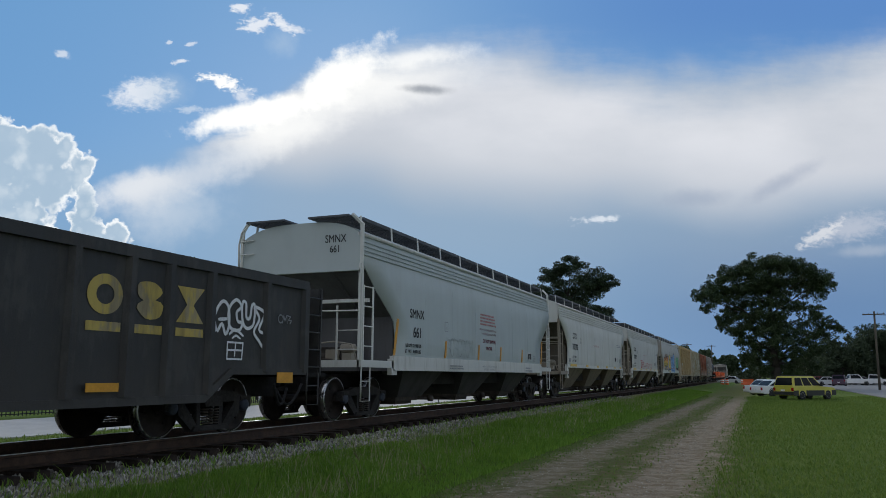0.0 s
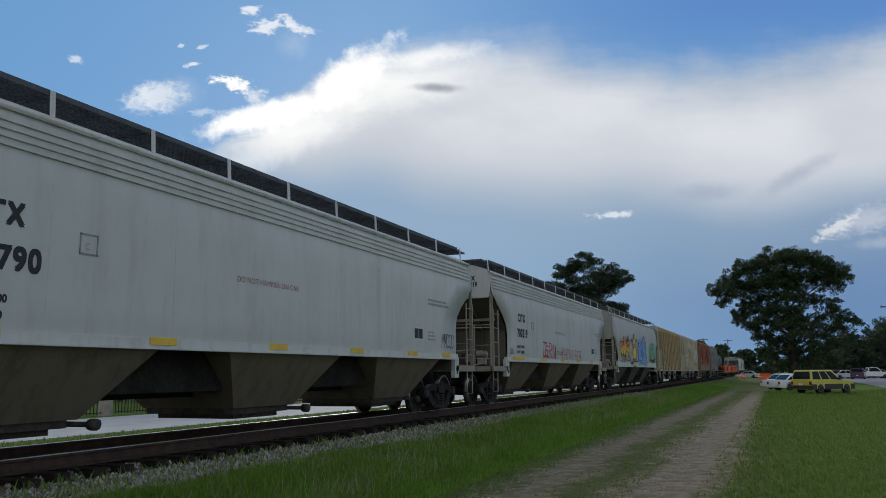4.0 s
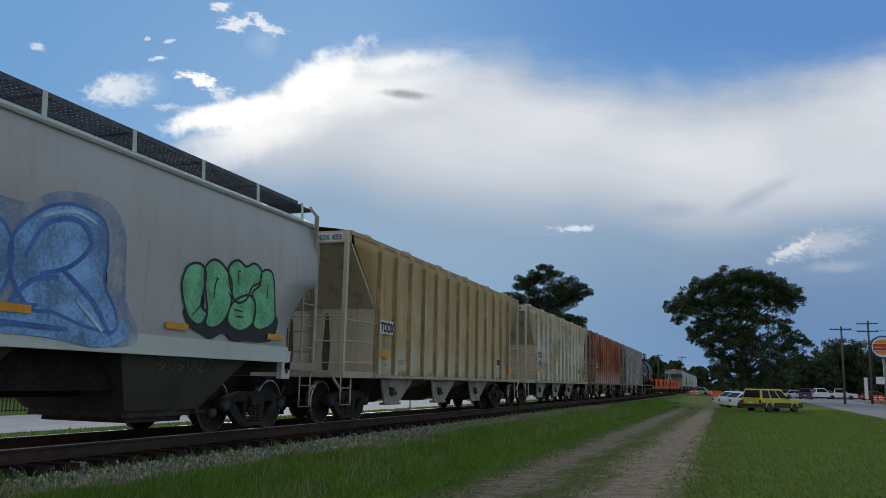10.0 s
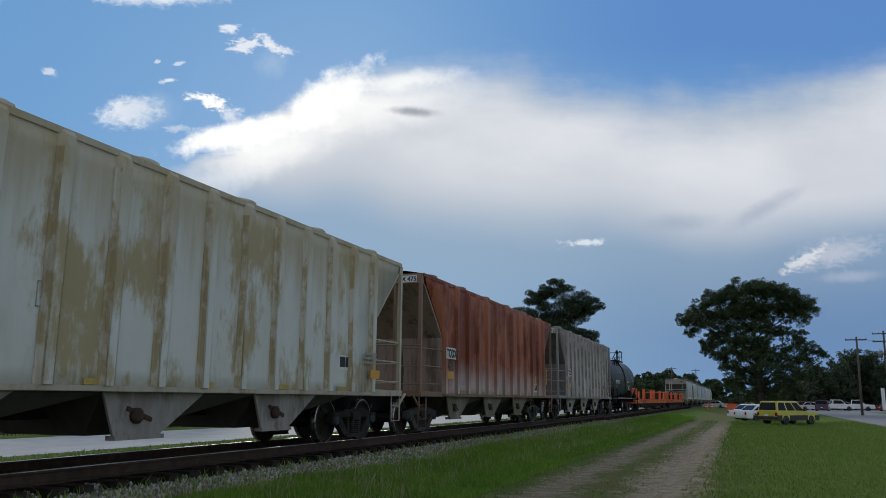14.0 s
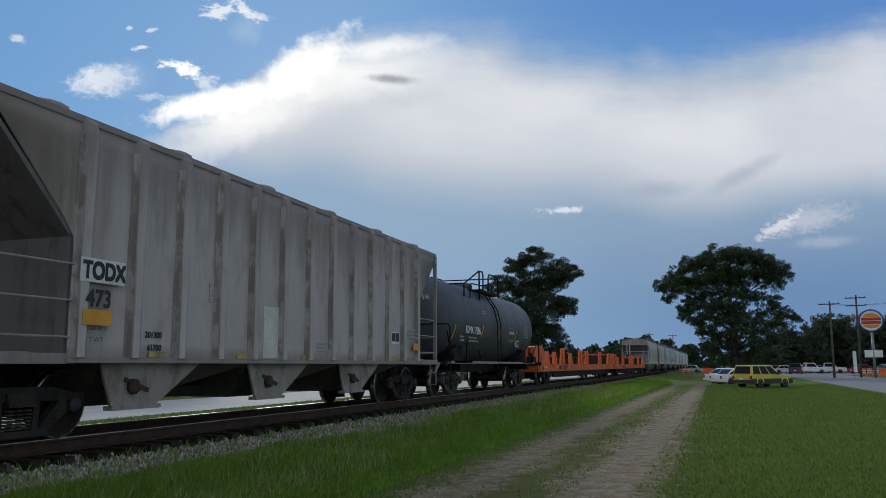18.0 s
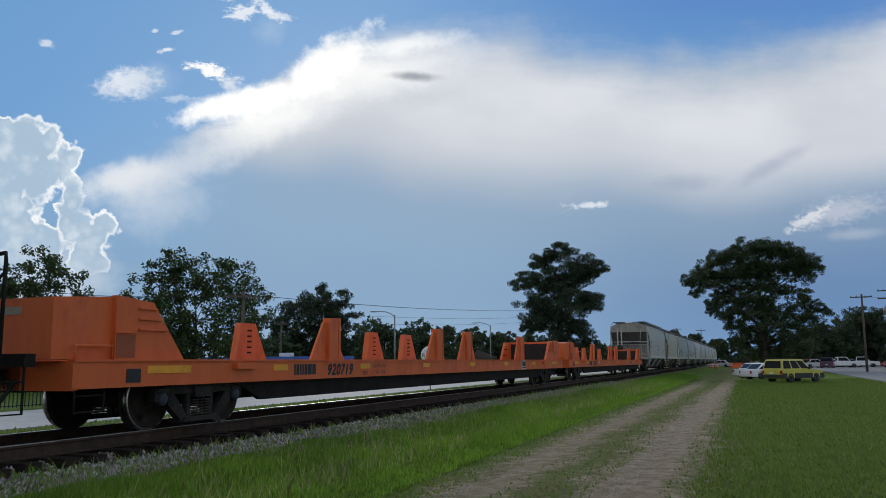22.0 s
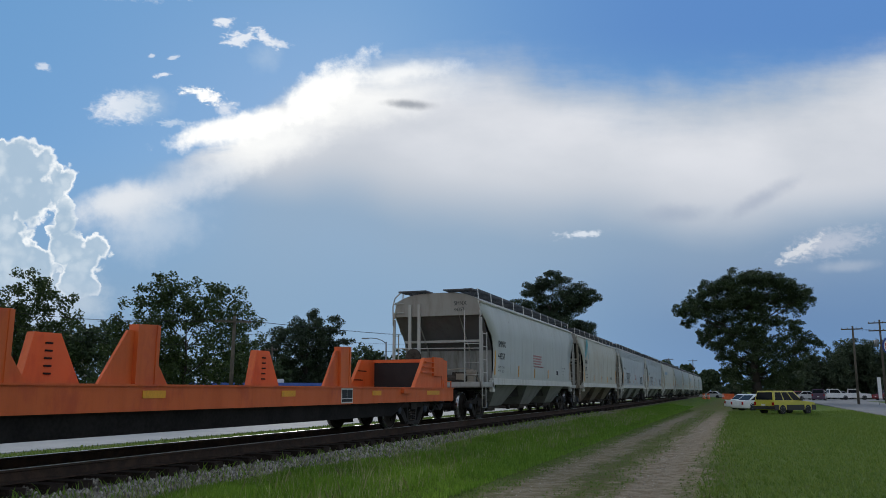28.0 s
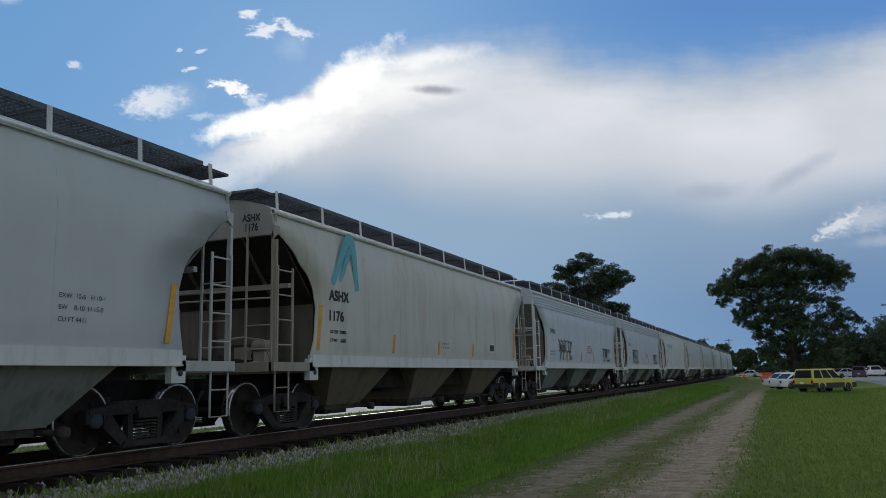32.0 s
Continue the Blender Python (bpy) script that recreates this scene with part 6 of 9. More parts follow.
    panel_white = part("data_panel", made(box, round_at(2.0) - 0.06, round_at(2.0) + 0.01, 9.44, 9.87, 1.72, 1.98), PLATE_WHITE, car, "white-rimmed black data panel")
    for ya, yb in ((9.465, 9.643), (9.667, 9.845)):
        part("field", made(box, round_at(2.0) + 0.01, round_at(2.0) + 0.01 + 0.004, ya, yb, 1.750, 1.950), BLACK, panel_white)
    part("stencils", made(bars, round_at(2.4) + 0.0, 10.5, 2.6, 0.85, 0.05, 6, 9), GREY_INK, car)
    words("CITRIC ACID", 0.15, WHITE_INK, car, on_side(round_at(2.28) + 0.006, 8.02, 2.20), squeeze=0.95, bold=0.003)
    part("stencils", made(bars, round_at(2.0) - 0.005, 8.3, 1.96, 0.8, 0.035, 2, 19), GREY_INK, car)
    part("stencils", made(bars, round_at(2.45), 8.05, 2.42, 0.5, 0.03, 1, 20), GREY_INK, car)
    words("ADMX 17596", 0.22, WHITE_INK, car, on_face(-0.1, 0.05, 3.0), squeeze=0.8)
    for y in (1.08, 4.2, 6.6, 9.12):
        bm = bmesh.new()
        rows = []
        for k in range(9):
            z = 1.60 + 0.085 * k if y < 2 else 1.96 + 0.05 * k
            x = round_at(z) + 0.006
            rows.append([(x, y, z), (x, y + 0.11, z)])
        slab(bm, rows, 0.004)
        part("reflector", bm, AMBER, car, "curved amber reflector strip")
    placed(car, 155.0)
    # the two orange flats
    car = flat_car("orange flat car with gusseted stakes and slotted bins")
    words("920719", 0.31, BLACK, car, on_side(1.226, 6.86, 0.73), shear=0.25, spacing=1.12, bold=0.012, squeeze=1.08)
    part("mark_bars", made(bars, 1.226, 5.6, 0.75, 1.1, 0.20, 1, 4), BLACK, car)
    words("MW", 0.15, BLACK, car, on_side(1.226, 8.45, 0.69), shear=0.2)
    words("LD LMT 149400", 0.10, BLACK, car, on_side(1.226, 9.0, 0.86), shear=0.2)
    words("LT WT   70600", 0.10, BLACK, car, on_side(1.226, 9.0, 0.72), shear=0.2)
    placed(car, 168.86)
    second = copy_thing(car, Matrix.Translation((TRACK, 199.06, RAIL)))
    placed(second, 199.06)
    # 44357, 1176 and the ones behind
    # Slope sheet gets a darker grey than the bulkhead: its shade is painted in.
    car, xz = smooth_hopper("clean pale grey covered hopper car with upright yellow reflectors", 15.4, SMNX_SKIN, WHITE_TRIM, ROUND_CUT, 1.28, 3.86, 1.10, False, 0.08, 1.45, pale_end=DUSTY_SHADED, bay_mat=BAY_GREY, end_mat=END_PALE, slope_mat=END_DARK, end_trim=PALE_END)
    words("SMNX", 0.30, BLACK, car, on_side(1.606, 1.75, 2.44), squeeze=1.12, bold=0.004)
    words("44357", 0.30, BLACK, car, on_side(1.606, 1.68, 2.02), squeeze=1.16, bold=0.005)
    words("SMNX", 0.19, BLACK, car, on_face(0.60, 0.012, 3.72), squeeze=0.85)
    words("44357", 0.17, BLACK, car, on_face(0.60, 0.012, 3.52), squeeze=0.85)
    words("LD LMT  226700", 0.105, BLACK, car, on_side(1.606, 1.68, 1.72), squeeze=1.1)
    words("LT  WT    59300", 0.105, BLACK, car, on_side(1.606, 1.64, 1.57), squeeze=1.1)
    words("EXW  10-6   H 10-1", 0.085, BLACK, car, on_side(1.606, 12.2, 1.94))
    words("EW    8-10  H 15-0", 0.085, BLACK, car, on_side(1.606, 12.2, 1.80))
    words("CU FT 4411", 0.085, BLACK, car, on_side(1.606, 12.2, 1.66))
    part("notice", made(bars, 1.606, 6.7, 2.3, 1.9, 0.055, 5, 21), RED_INK, car, "faded red stencilled notice")
    panel_white = part("data_panel", made(box, 1.602, 1.610, 10.90, 11.30, 1.60, 1.86), PLATE_WHITE, car, "white-rimmed black data panel")
    for ya, yb in ((10.925, 11.088), (11.112, 11.275)):
        part("field", made(box, 1.610, 1.610 + 0.004, ya, yb, 1.630, 1.830), BLACK, panel_white)
    round_marks(car, 15.4)
    placed(car, 229.92)
    # End recess: shade put into a near-black slope sheet and dark brown bulkhead.
    car, xz = smooth_hopper("rust-stained cream covered hopper car with a teal peaked emblem", 14.3, ASHX_SKIN, WHITE_TRIM, ROUND_CUT, 1.28, 3.80, 1.10, False, 0.08, 1.45, end_trim=DUSTY, pale_end=DUSTY_SHADED, bay_mat=BAY_TAN, end_mat=END_BROWN, slope_mat=HOPPER_SHADE)
    words("ASHX", 0.27, BLACK, car, on_side(1.606, 1.66, 2.40), squeeze=1.05, bold=0.011)
    words("1176", 0.26, BLACK, car, on_side(1.606, 1.62, 2.02), squeeze=1.12, bold=0.010)
    words("ASHX", 0.18, BLACK, car, on_face(0.84, 0.012, 3.66), squeeze=0.80, bold=0.005)
    words("1176", 0.18, BLACK, car, on_face(0.88, 0.012, 3.49), squeeze=0.80, bold=0.005)
    words("LD LMT  229800", 0.085, BLACK, car, on_side(1.606, 1.7, 1.78), bold=0.003)
    words("LT WT     56200", 0.085, BLACK, car, on_side(1.606, 1.7, 1.62), bold=0.003)
    part("emblem", made(painted, 1.607, "line", 0.20, [[(1.78, 2.72), (2.00, 3.08), (2.22, 3.46), (2.36, 3.64), (2.50, 3.62), (2.60, 3.36), (2.66, 3.02), (2.74, 2.66)]]), TEAL, car, "teal peaked emblem")
    part("emblem", made(painted, 1.609, "line", 0.13, [[(2.06, 2.80), (2.22, 3.06), (2.36, 3.34), (2.44, 3.44)]]), TEAL, car, "inner stroke of the teal emblem")
    panel_white = part("data_panel", made(box, 1.602, 1.610, 10.60, 11.00, 1.60, 1.84), PLATE_WHITE, car, "white-rimmed black data panel")
    for ya, yb in ((10.625, 10.788), (10.812, 10.975)):
        part("field", made(box, 1.610, 1.610 + 0.004, ya, yb, 1.630, 1.810), BLACK, panel_white)
    part("stencils", made(bars, 1.606, 7.0, 1.72, 0.6, 0.05, 2, 11), GREY_INK, car)
    round_marks(car, 14.3)
    placed(car, 246.5)
    L = 15.7
    protos = []
    for skin, lab, kind in ((BLUISH_SKIN, "blue-grey covered hopper car with dark graffiti low on its side", 0),
                            (CREAM_SKIN, "cream covered hopper car with a faded blue emblem", 1), (SMNX_SKIN, "pale grey covered hopper car", 2)):
        car, xz = smooth_hopper(lab, L, skin, WHITE_TRIM, ROUND_CUT, 1.28, 3.84, 1.10, kind == 0, 0.08, 1.45, seams=8, bay_mat=BAY_GREY)
        words("SMNX", 0.27, BLACK, car, on_side(1.606, 1.86, 2.44), squeeze=1.1)
        part("stencils", made(bars, 1.606, 1.8, 1.75, 0.8, 0.06, 2, kind), GREY_INK, car)
        if kind == 0:
            part("graffiti", made(tag_strokes, 3.0, 1.5, 2.2, 0.75, 9, 5, 0.05), BLACK, car, "black graffiti tag")
            part("graffiti", made(tag_strokes, 11.4, 1.5, 1.8, 0.6, 7, 6, 0.05), BLACK, car, "black graffiti tag")
            part("notice", made(bars, 1.606, 8.0, 2.1, 1.2, 0.05, 4, 21), RED_INK, car, "faded red stencilled notice")
        if kind == 1:
            part("emblem", made(prism, [(2.2, 2.75), (5.6, 2.75), (5.8, 3.05), (2.4, 3.05)], 1.606, 1.610), FADED_BLUE, car, "faded blue emblem")
        round_marks(car, L)
        protos.append(car)
    y = 262.05
    order = [0, 0, 1, 2, 2, 1, 2, 2]
    used = set()
    for k in order:
        car = protos[k] if k not in used else copy_thing(protos[k], Matrix.Translation((TRACK, y, RAIL)))
        used.add(k)
        placed(car, y)
        y += 17.05


def round_marks(car, L):
    for y, h, t in ((1.22, 0.82, 0.10), (4.3, 0.40, 0.07), (6.8, 0.35, 0.05), (9.2, 0.35, 0.05), (L - 1.45, 0.82, 0.10)):
        part("reflector", made(prism, [(y, 1.46), (y + 0.10, 1.46), (y + 0.10 + t, 1.46 + h), (y + t, 1.46 + h)], 1.604, 1.612), AMBER, car, "upright amber reflector strip")


def ribbon(bm, pts, w, x):
    """A painted stroke of width w through (y, z) points on the side."""
    for (y0, z0), (y1, z1) in zip(pts, pts[1:]):
        d = Vector((y1 - y0, z1 - z0))
        if d.length < 1e-4:
            continue
        n = Vector((-d.y, d.x)).normalized() * w / 2
        e = d.normalized() * w * 0.35
        quad(bm, (x, y0 - e.x - n.x, z0 - e.y - n.y), (x, y1 + e.x - n.x, z1 + e.y - n.y), (x, y1 + e.x + n.x, z1 + e.y + n.y), (x, y0 - e.x + n.x, z0 - e.y + n.y))


def tag_strokes(bm, y, z, w, h, n, seed, thick, x=1.608):
    """An unreadable tag: n loops and slashes in a row."""
    r = random.Random(seed)
    for k in range(n):
        cy = y + w * (k + 0.5) / n
        kind = r.randrange(3)
        hw = w / n * 0.55
        if kind == 0:
            pts = [(cy + hw * math.cos(a), z + h / 2 + h / 2 * math.sin(a)) for a in [0.4 + 5.2 * i / 10 for i in range(11)]]
        elif kind == 1:
            pts = [(cy - hw, z), (cy - hw * 0.6, z + h), (cy, z + h * 0.3), (cy + hw * 0.7, z + h), (cy + hw, z)]
        else:
            pts = [(cy - hw, z + h), (cy + hw * 0.6, z + h * 0.9), (cy - hw * 0.3, z + h * 0.45), (cy + hw, z + h * 0.4), (cy + hw * 0.4, z)]
        ribbon(bm, pts, thick, x + 0.0006 * (k % 3))


def scrawl(car):
    """Angular red strokes, a double dash, then narrow boxy ones."""
    for k, pts in enumerate((
            ((5.40, 2.04), (5.95, 2.02)), ((5.66, 2.10), (5.68, 1.49)), ((5.46, 1.78), (5.42, 1.52), (5.68, 1.56), (6.18, 1.50)),
            ((6.10, 1.90), (5.84, 1.92), (5.82, 1.76), (6.04, 1.74), (5.96, 1.60), (5.84, 1.56)),
            ((6.28, 1.50), (6.26, 2.00), (6.52, 1.98), (6.54, 1.80), (6.30, 1.72), (6.62, 1.46)),
            ((6.72, 1.46), (6.76, 2.00), (7.06, 1.48), (7.10, 1.98), (7.18, 1.66), (7.02, 1.44)), ((7.02, 1.45), (7.84, 1.40)),
            ((8.34, 1.86), (8.22, 1.90), (8.16, 1.46), (8.42, 1.46), (8.42, 1.54)), ((8.34, 1.86), (8.38, 1.70)),
            ((8.52, 1.90), (8.50, 1.46)), ((8.50, 1.62), (8.86, 1.70)), ((8.82, 1.92), (8.80, 1.44)),
            ((9.22, 1.76), (9.18, 1.86), (9.00, 1.84), (8.96, 1.44), (9.24, 1.46)),
            ((9.36, 1.44), (9.36, 1.84), (9.54, 1.48), (9.62, 1.84)), ((9.70, 1.80), (9.94, 1.82), (9.74, 1.48), (9.98, 1.46)),
            ((10.14, 1.76), (10.15, 1.70)), ((10.14, 1.58), (10.15, 1.52)),
            ((10.58, 1.84), (10.34, 1.84), (10.32, 1.66), (10.56, 1.64), (10.58, 1.46), (10.32, 1.46)),
            ((10.96, 1.82), (10.74, 1.82), (10.72, 1.46), (10.98, 1.46)),
            ((11.10, 1.44), (11.12, 1.82), (11.36, 1.82), (11.36, 1.66), (11.14, 1.62), (11.42, 1.56), (11.40, 1.42), (11.12, 1.44)))):
        part("graffiti", made(painted, 1.6075 + 0.0008 * (k % 3), "line", 0.052 if k < 7 else 0.036, [pts]), RED_PAINT, car, "red graffiti stroke")
    for z in (1.72, 1.64):
        part("graffiti", made(bars, 1.6075, 7.30, z, 1.25, 0.03, 1, int(z * 100)), DARK_RED_INK, car, "dark dashed graffiti line")


TAG_GREY = plain("faint_grey_spray", (0.375, 0.415, 0.40), 0.6, 0, 0.2)
SCRIBBLE = plain("pale_scribble", (0.22, 0.23, 0.24), 0.6, 0, 0.2)
PALE_TEAL = plain("pale_teal_spray", (0.30, 0.52, 0.50), 0.6, 0, 0.2)
RED_PAINT = plain("red_spray_paint", (0.50, 0.045, 0.05), 0.55, 0, 0.25)
DUSTY = paint("dusty_off_white_steel", (0.33, 0.295, 0.24), (0.22, 0.16, 0.10), 0.35, 0.45, 0.6, seed=37.0)
# White end steel, soiled, and greyed to hold the shade on the end.
PALE_END = paint("soiled_shaded_end_steel", (0.46, 0.46, 0.435), (0.22, 0.19, 0.14), 0.35, 0.45, 0.6, seed=39.0)
# End caps face away from the light; that shade is in this dusty grey.
DUSTY_SHADED = paint("dusty_shaded_end", (0.33, 0.32, 0.29), (0.18, 0.15, 0.11), 0.35, 0.45, 0.6, seed=41.0)
STONE_LIGHT = paint("chalky_grey_paint", (0.555, 0.555, 0.52), (0.38, 0.35, 0.29), 0.22, 0.26, 0.45, seed=27.0)
PALE_TRIM = paint("pale_green_grey_trim", (0.58, 0.62, 0.57), (0.40, 0.38, 0.30), 0.25, 0.3, 0.5, seed=31.0)
PATCH_PALE = plain("pale_green_white_patch", (0.60, 0.61, 0.54), 0.6, 0, 0.15, 2.0)
PLATE_WHITE = plain("white_name_panel", (0.66, 0.66, 0.63), 0.55, 0, 0.12)
NAVY = plain("navy_lettering", (0.04, 0.06, 0.13), 0.6, 0, 0.2)
FADED = plain("faded_lettering", (0.30, 0.27, 0.20), 0.6, 0, 0.2)
TEAL = plain("teal_emblem", (0.10, 0.38, 0.42), 0.5, 0, 0.12)
FADED_BLUE = plain("faded_blue_emblem", (0.32, 0.44, 0.55), 0.6, 0, 0.12)


def disc(bm, y, z, ry, rz, x, n=22, wob=0.0, seed=0, turn=0.0):
    r = random.Random(seed)
    ph = r.uniform(0, 6)
    c, s = math.cos(turn), math.sin(turn)
    pts = []
    for i in range(n):
        a = 2 * math.pi * i / n
        k = 1 + wob * math.sin(3 * a + ph) + wob * 0.6 * math.sin(5 * a + ph * 2)
        p, q = ry * k * math.cos(a), rz * k * math.sin(a)
        pts.append((x, y + p * c - q * s, z + p * s + q * c))
    bm.faces.new([bm.verts.new(p) for p in pts])


def eased(pts, closed, n=4):
    """A smooth path through (y, z) points."""
    m = len(pts)
    out = []
    for i in range(m if closed else m - 1):
        a, b, c, d = [Vector(pts[j % m] if closed else pts[min(max(j, 0), m - 1)]) for j in (i - 1, i, i + 1, i + 2)]
        for k in range(n):
            t = k / n
            out.append(0.5 * (2 * b + (c - a) * t + (2 * a - 5 * b + 4 * c - d) * t * t + (3 * b - a - 3 * c + d) * t ** 3))
    return out if closed else out + [Vector(pts[-1])]


def painted(bm, x, kind, w, paths):
    """Sprayed areas (blob, face) and strokes (line, loop) on the side, each in a layer of its own."""
    for k, pts in enumerate(paths):
        x += 0.0001
        if kind in ("blob", "face"):
            p = eased(pts, True) if kind == "blob" else pts
            bm.faces.new([bm.verts.new((x, y, z)) for y, z in p])
            continue
        p = eased(pts, kind == "loop")
        if kind == "loop":
            p.append(p[0])
        rows = []
        for i, c in enumerate(p):
            d = (p[min(i + 1, len(p) - 1)] - p[max(i - 1, 0)]).normalized()
            h = w * 0.5 * (1 if kind == "loop" else 0.75 + 0.35 * math.sin(math.pi * i / (len(p) - 1)))
            rows.append([bm.verts.new((x, c.x - s * d.y * h, c.y + s * d.x * h)) for s in (1, -1)])
        for a, b in zip(rows, rows[1:]):
            bm.faces.new((a[0], a[1], b[1], b[0]))
    bmesh.ops.triangulate(bm, faces=[f for f in bm.faces if len(f.verts) > 4])


def graffiti(car):
    """Four painted pieces: orange letters, a grey and yellow one, blue, and green bubbles."""
    def paint_piece(mat, label, x, kind, w, paths):
        for k, p in enumerate(paths):
            part("graffiti", made(painted, 1.608 + (x - 1.606) * 2.2 + 0.0004 * k, kind, w, [[(y - 0.88, z) for y, z in p]]), mat, car, label)
    def paint_side(mat, label, x, kind, w, paths):
        for k, p in enumerate(paths):
            part("graffiti", made(painted, x + 0.0006 * k, kind, w, [p]), mat, car, label)
    paint_side(SPRAY_HAZE, "soft orange sprayed haze", 1.608, "blob", 0, [[(1.54, 2.42), (1.94, 2.85), (2.44, 2.77), (3.04, 2.97), (3.64, 2.89), (4.36, 3.07), (4.96, 2.77), (4.91, 2.17), (4.06, 2.32), (2.84, 2.27), (1.94, 2.32)]])
    paint_side(SPRAY_MIST, "pale grey-yellow sprayed mist", 1.6095, "blob", 0, [[(1.44, 1.8), (2.44, 1.87), (3.44, 1.9), (4.86, 1.9), (4.96, 1.63), (4.06, 1.51), (3.04, 1.47), (2.04, 1.49), (1.44, 1.55)]])
    paint_side(BLACK, "black backing of the graffiti letters", 1.611, "blob", 0, [[(1.52, 1.73), (1.54, 1.9), (1.65, 2.02), (1.58, 2.2), (1.64, 2.36), (1.81, 2.51), (2.12, 2.6), (2.6, 2.64), (3.13, 2.6), (3.61, 2.68), (4.15, 2.87), (4.52, 2.82), (4.65, 2.45), (4.58, 2.01), (4.22, 1.92), (3.62, 1.82), (2.93, 1.8), (2.31, 1.79), (1.8, 1.83)]])
    paint_side(SPRAY_FADE, "orange letters fading to yellow", 1.613, "line", 0.19, [[(2.32, 2.5), (2.01, 2.51), (1.73, 2.39), (1.66, 2.21), (1.84, 2.16), (2.29, 2.3)],
        [(1.84, 2.14), (2.19, 2.05), (2.35, 1.85)],
        [(1.81, 2), (1.65, 1.89), (1.54, 1.75)],
        [(2.46, 2.57), (2.44, 2.22), (2.33, 1.85)],
        [(2.61, 2.57), (2.73, 2.33), (2.83, 2.09), (2.95, 1.86)],
        [(2.42, 2.13), (2.81, 2.27)],
        [(2.9, 2.5), (3.56, 2.61)],
        [(3.52, 2.56), (3.55, 2.33), (3.21, 2.06)],
        [(3.19, 2.25), (2.99, 2.05), (2.93, 1.88)],
        [(3.26, 2.09), (3.49, 2.01), (3.59, 1.86)],
        [(2.92, 2.27), (3.46, 2.41)],
        [(4.19, 2.58), (3.84, 2.49), (3.64, 2.29), (3.79, 2.2), (4.22, 2.31), (4.3, 2.25), (4.08, 2.05), (3.82, 1.87)],
        [(4.35, 2.67), (4.56, 2.42), (4.69, 1.87)],
        [(4.61, 2.67), (4.76, 2.41), (4.4, 1.98)],
        [(4.28, 2.17), (4.67, 2.34)]])
    paint_side(WHITE_INK, "white graffiti edges", 1.620, "line", 0.026, [[(1.83, 2.29), (2.08, 2.4), (2.34, 2.48)],
        [(2.57, 2.48), (2.54, 2.23), (2.4, 1.89)],
        [(2.9, 2.45), (3.17, 2.49)],
        [(2.91, 2.34), (3.21, 2.35), (3.48, 2.49)],
        [(2.41, 1.97), (2.83, 2.07)],
        [(1.83, 1.8), (2.1, 1.8)]])
    paint_side(BLACK, "black graffiti outlines", 1.620, "line", 0.05, [[(1.65, 2.37), (1.6, 2.21), (1.78, 2.12)],
        [(1.68, 2.49), (1.98, 2.59), (2.38, 2.59)],
        [(2.23, 2.68), (2.39, 2.49)],
        [(2.67, 2.71), (2.61, 2.54)],
        [(2.94, 2.72), (2.87, 2.52)],
        [(1.58, 2.36), (1.55, 2.26)],
        [(1.59, 2.05), (1.56, 1.96)],
        [(2.37, 2.46), (2.5, 2.43)]])
    paint_side(WHITE_INK, "white graffiti tag", 1.612, "line", 0.030, [[(1.52, 1.72), (1.71, 1.74), (1.62, 1.59)],
        [(1.73, 1.68), (1.85, 1.58), (1.77, 1.57)],
        [(1.87, 1.6), (1.93, 1.71), (2, 1.59)],
        [(2.02, 1.72), (2.15, 1.71), (2.07, 1.61)],
        [(2, 1.59), (2.11, 1.63)]])
    paint_piece(SPRAY_GREY, "lilac grey bubble graffiti", 1.6082, "blob", 0, [[(5.67, 2.48), (5.89, 2.68), (6.36, 2.8), (6.74, 2.73), (6.82, 2.45), (6.68, 2.07), (6.68, 1.72), (6.52, 1.52), (6.0, 1.48), (5.72, 1.61), (5.7, 2.07)],
        [(7.71, 2.64), (8.11, 2.85), (8.57, 2.75), (8.85, 2.38), (8.76, 1.94), (8.47, 1.66), (8.06, 1.57), (7.77, 1.72)]])
    paint_piece(BLACK, "black bubble outlines", 1.6104, "loop", 0.085, [[(5.65, 2.48), (5.89, 2.69), (6.36, 2.81), (6.76, 2.73), (6.84, 2.45), (6.68, 2.07), (6.68, 1.72), (6.52, 1.52), (6.0, 1.48), (5.71, 1.61), (5.69, 2.07)],
        [(7.71, 2.64), (8.11, 2.86), (8.59, 2.75), (8.87, 2.38), (8.78, 1.94), (8.47, 1.65), (8.06, 1.56), (7.77, 1.72)]])
    paint_piece(BLACK, "black bubble detail", 1.6108, "line", 0.04, [[(6.13, 2.54), (6.11, 2.19), (6.26, 1.98), (6.59, 2.06)],
        [(6.16, 2.58), (6.42, 2.7), (6.61, 2.57), (6.66, 2.25)],
        [(7.92, 2.53), (8.08, 2.31), (7.96, 1.99)],
        [(8.31, 2.62), (8.49, 2.27), (8.37, 1.86)]])
    paint_piece(BLACK, "black base of the block shape", 1.6117, "blob", 0, [[(6.65, 1.71), (7.19, 1.71), (8.01, 1.76), (8.13, 1.61), (7.69, 1.53), (6.75, 1.49), (6.58, 1.55)],
        [(5.75, 1.51), (6.61, 1.54), (6.53, 1.41), (6.01, 1.39)]])
    paint_piece(WHITE_INK, "white bubble highlights", 1.6122, "line", 0.03, [[(5.75, 2.44), (5.91, 2.62), (6.17, 2.7)],
        [(6.92, 1.59), (7.29, 1.66), (7.71, 1.64)],
        [(8.58, 2.54), (8.71, 2.29)],
        [(5.93, 1.57), (6.14, 1.53)]])
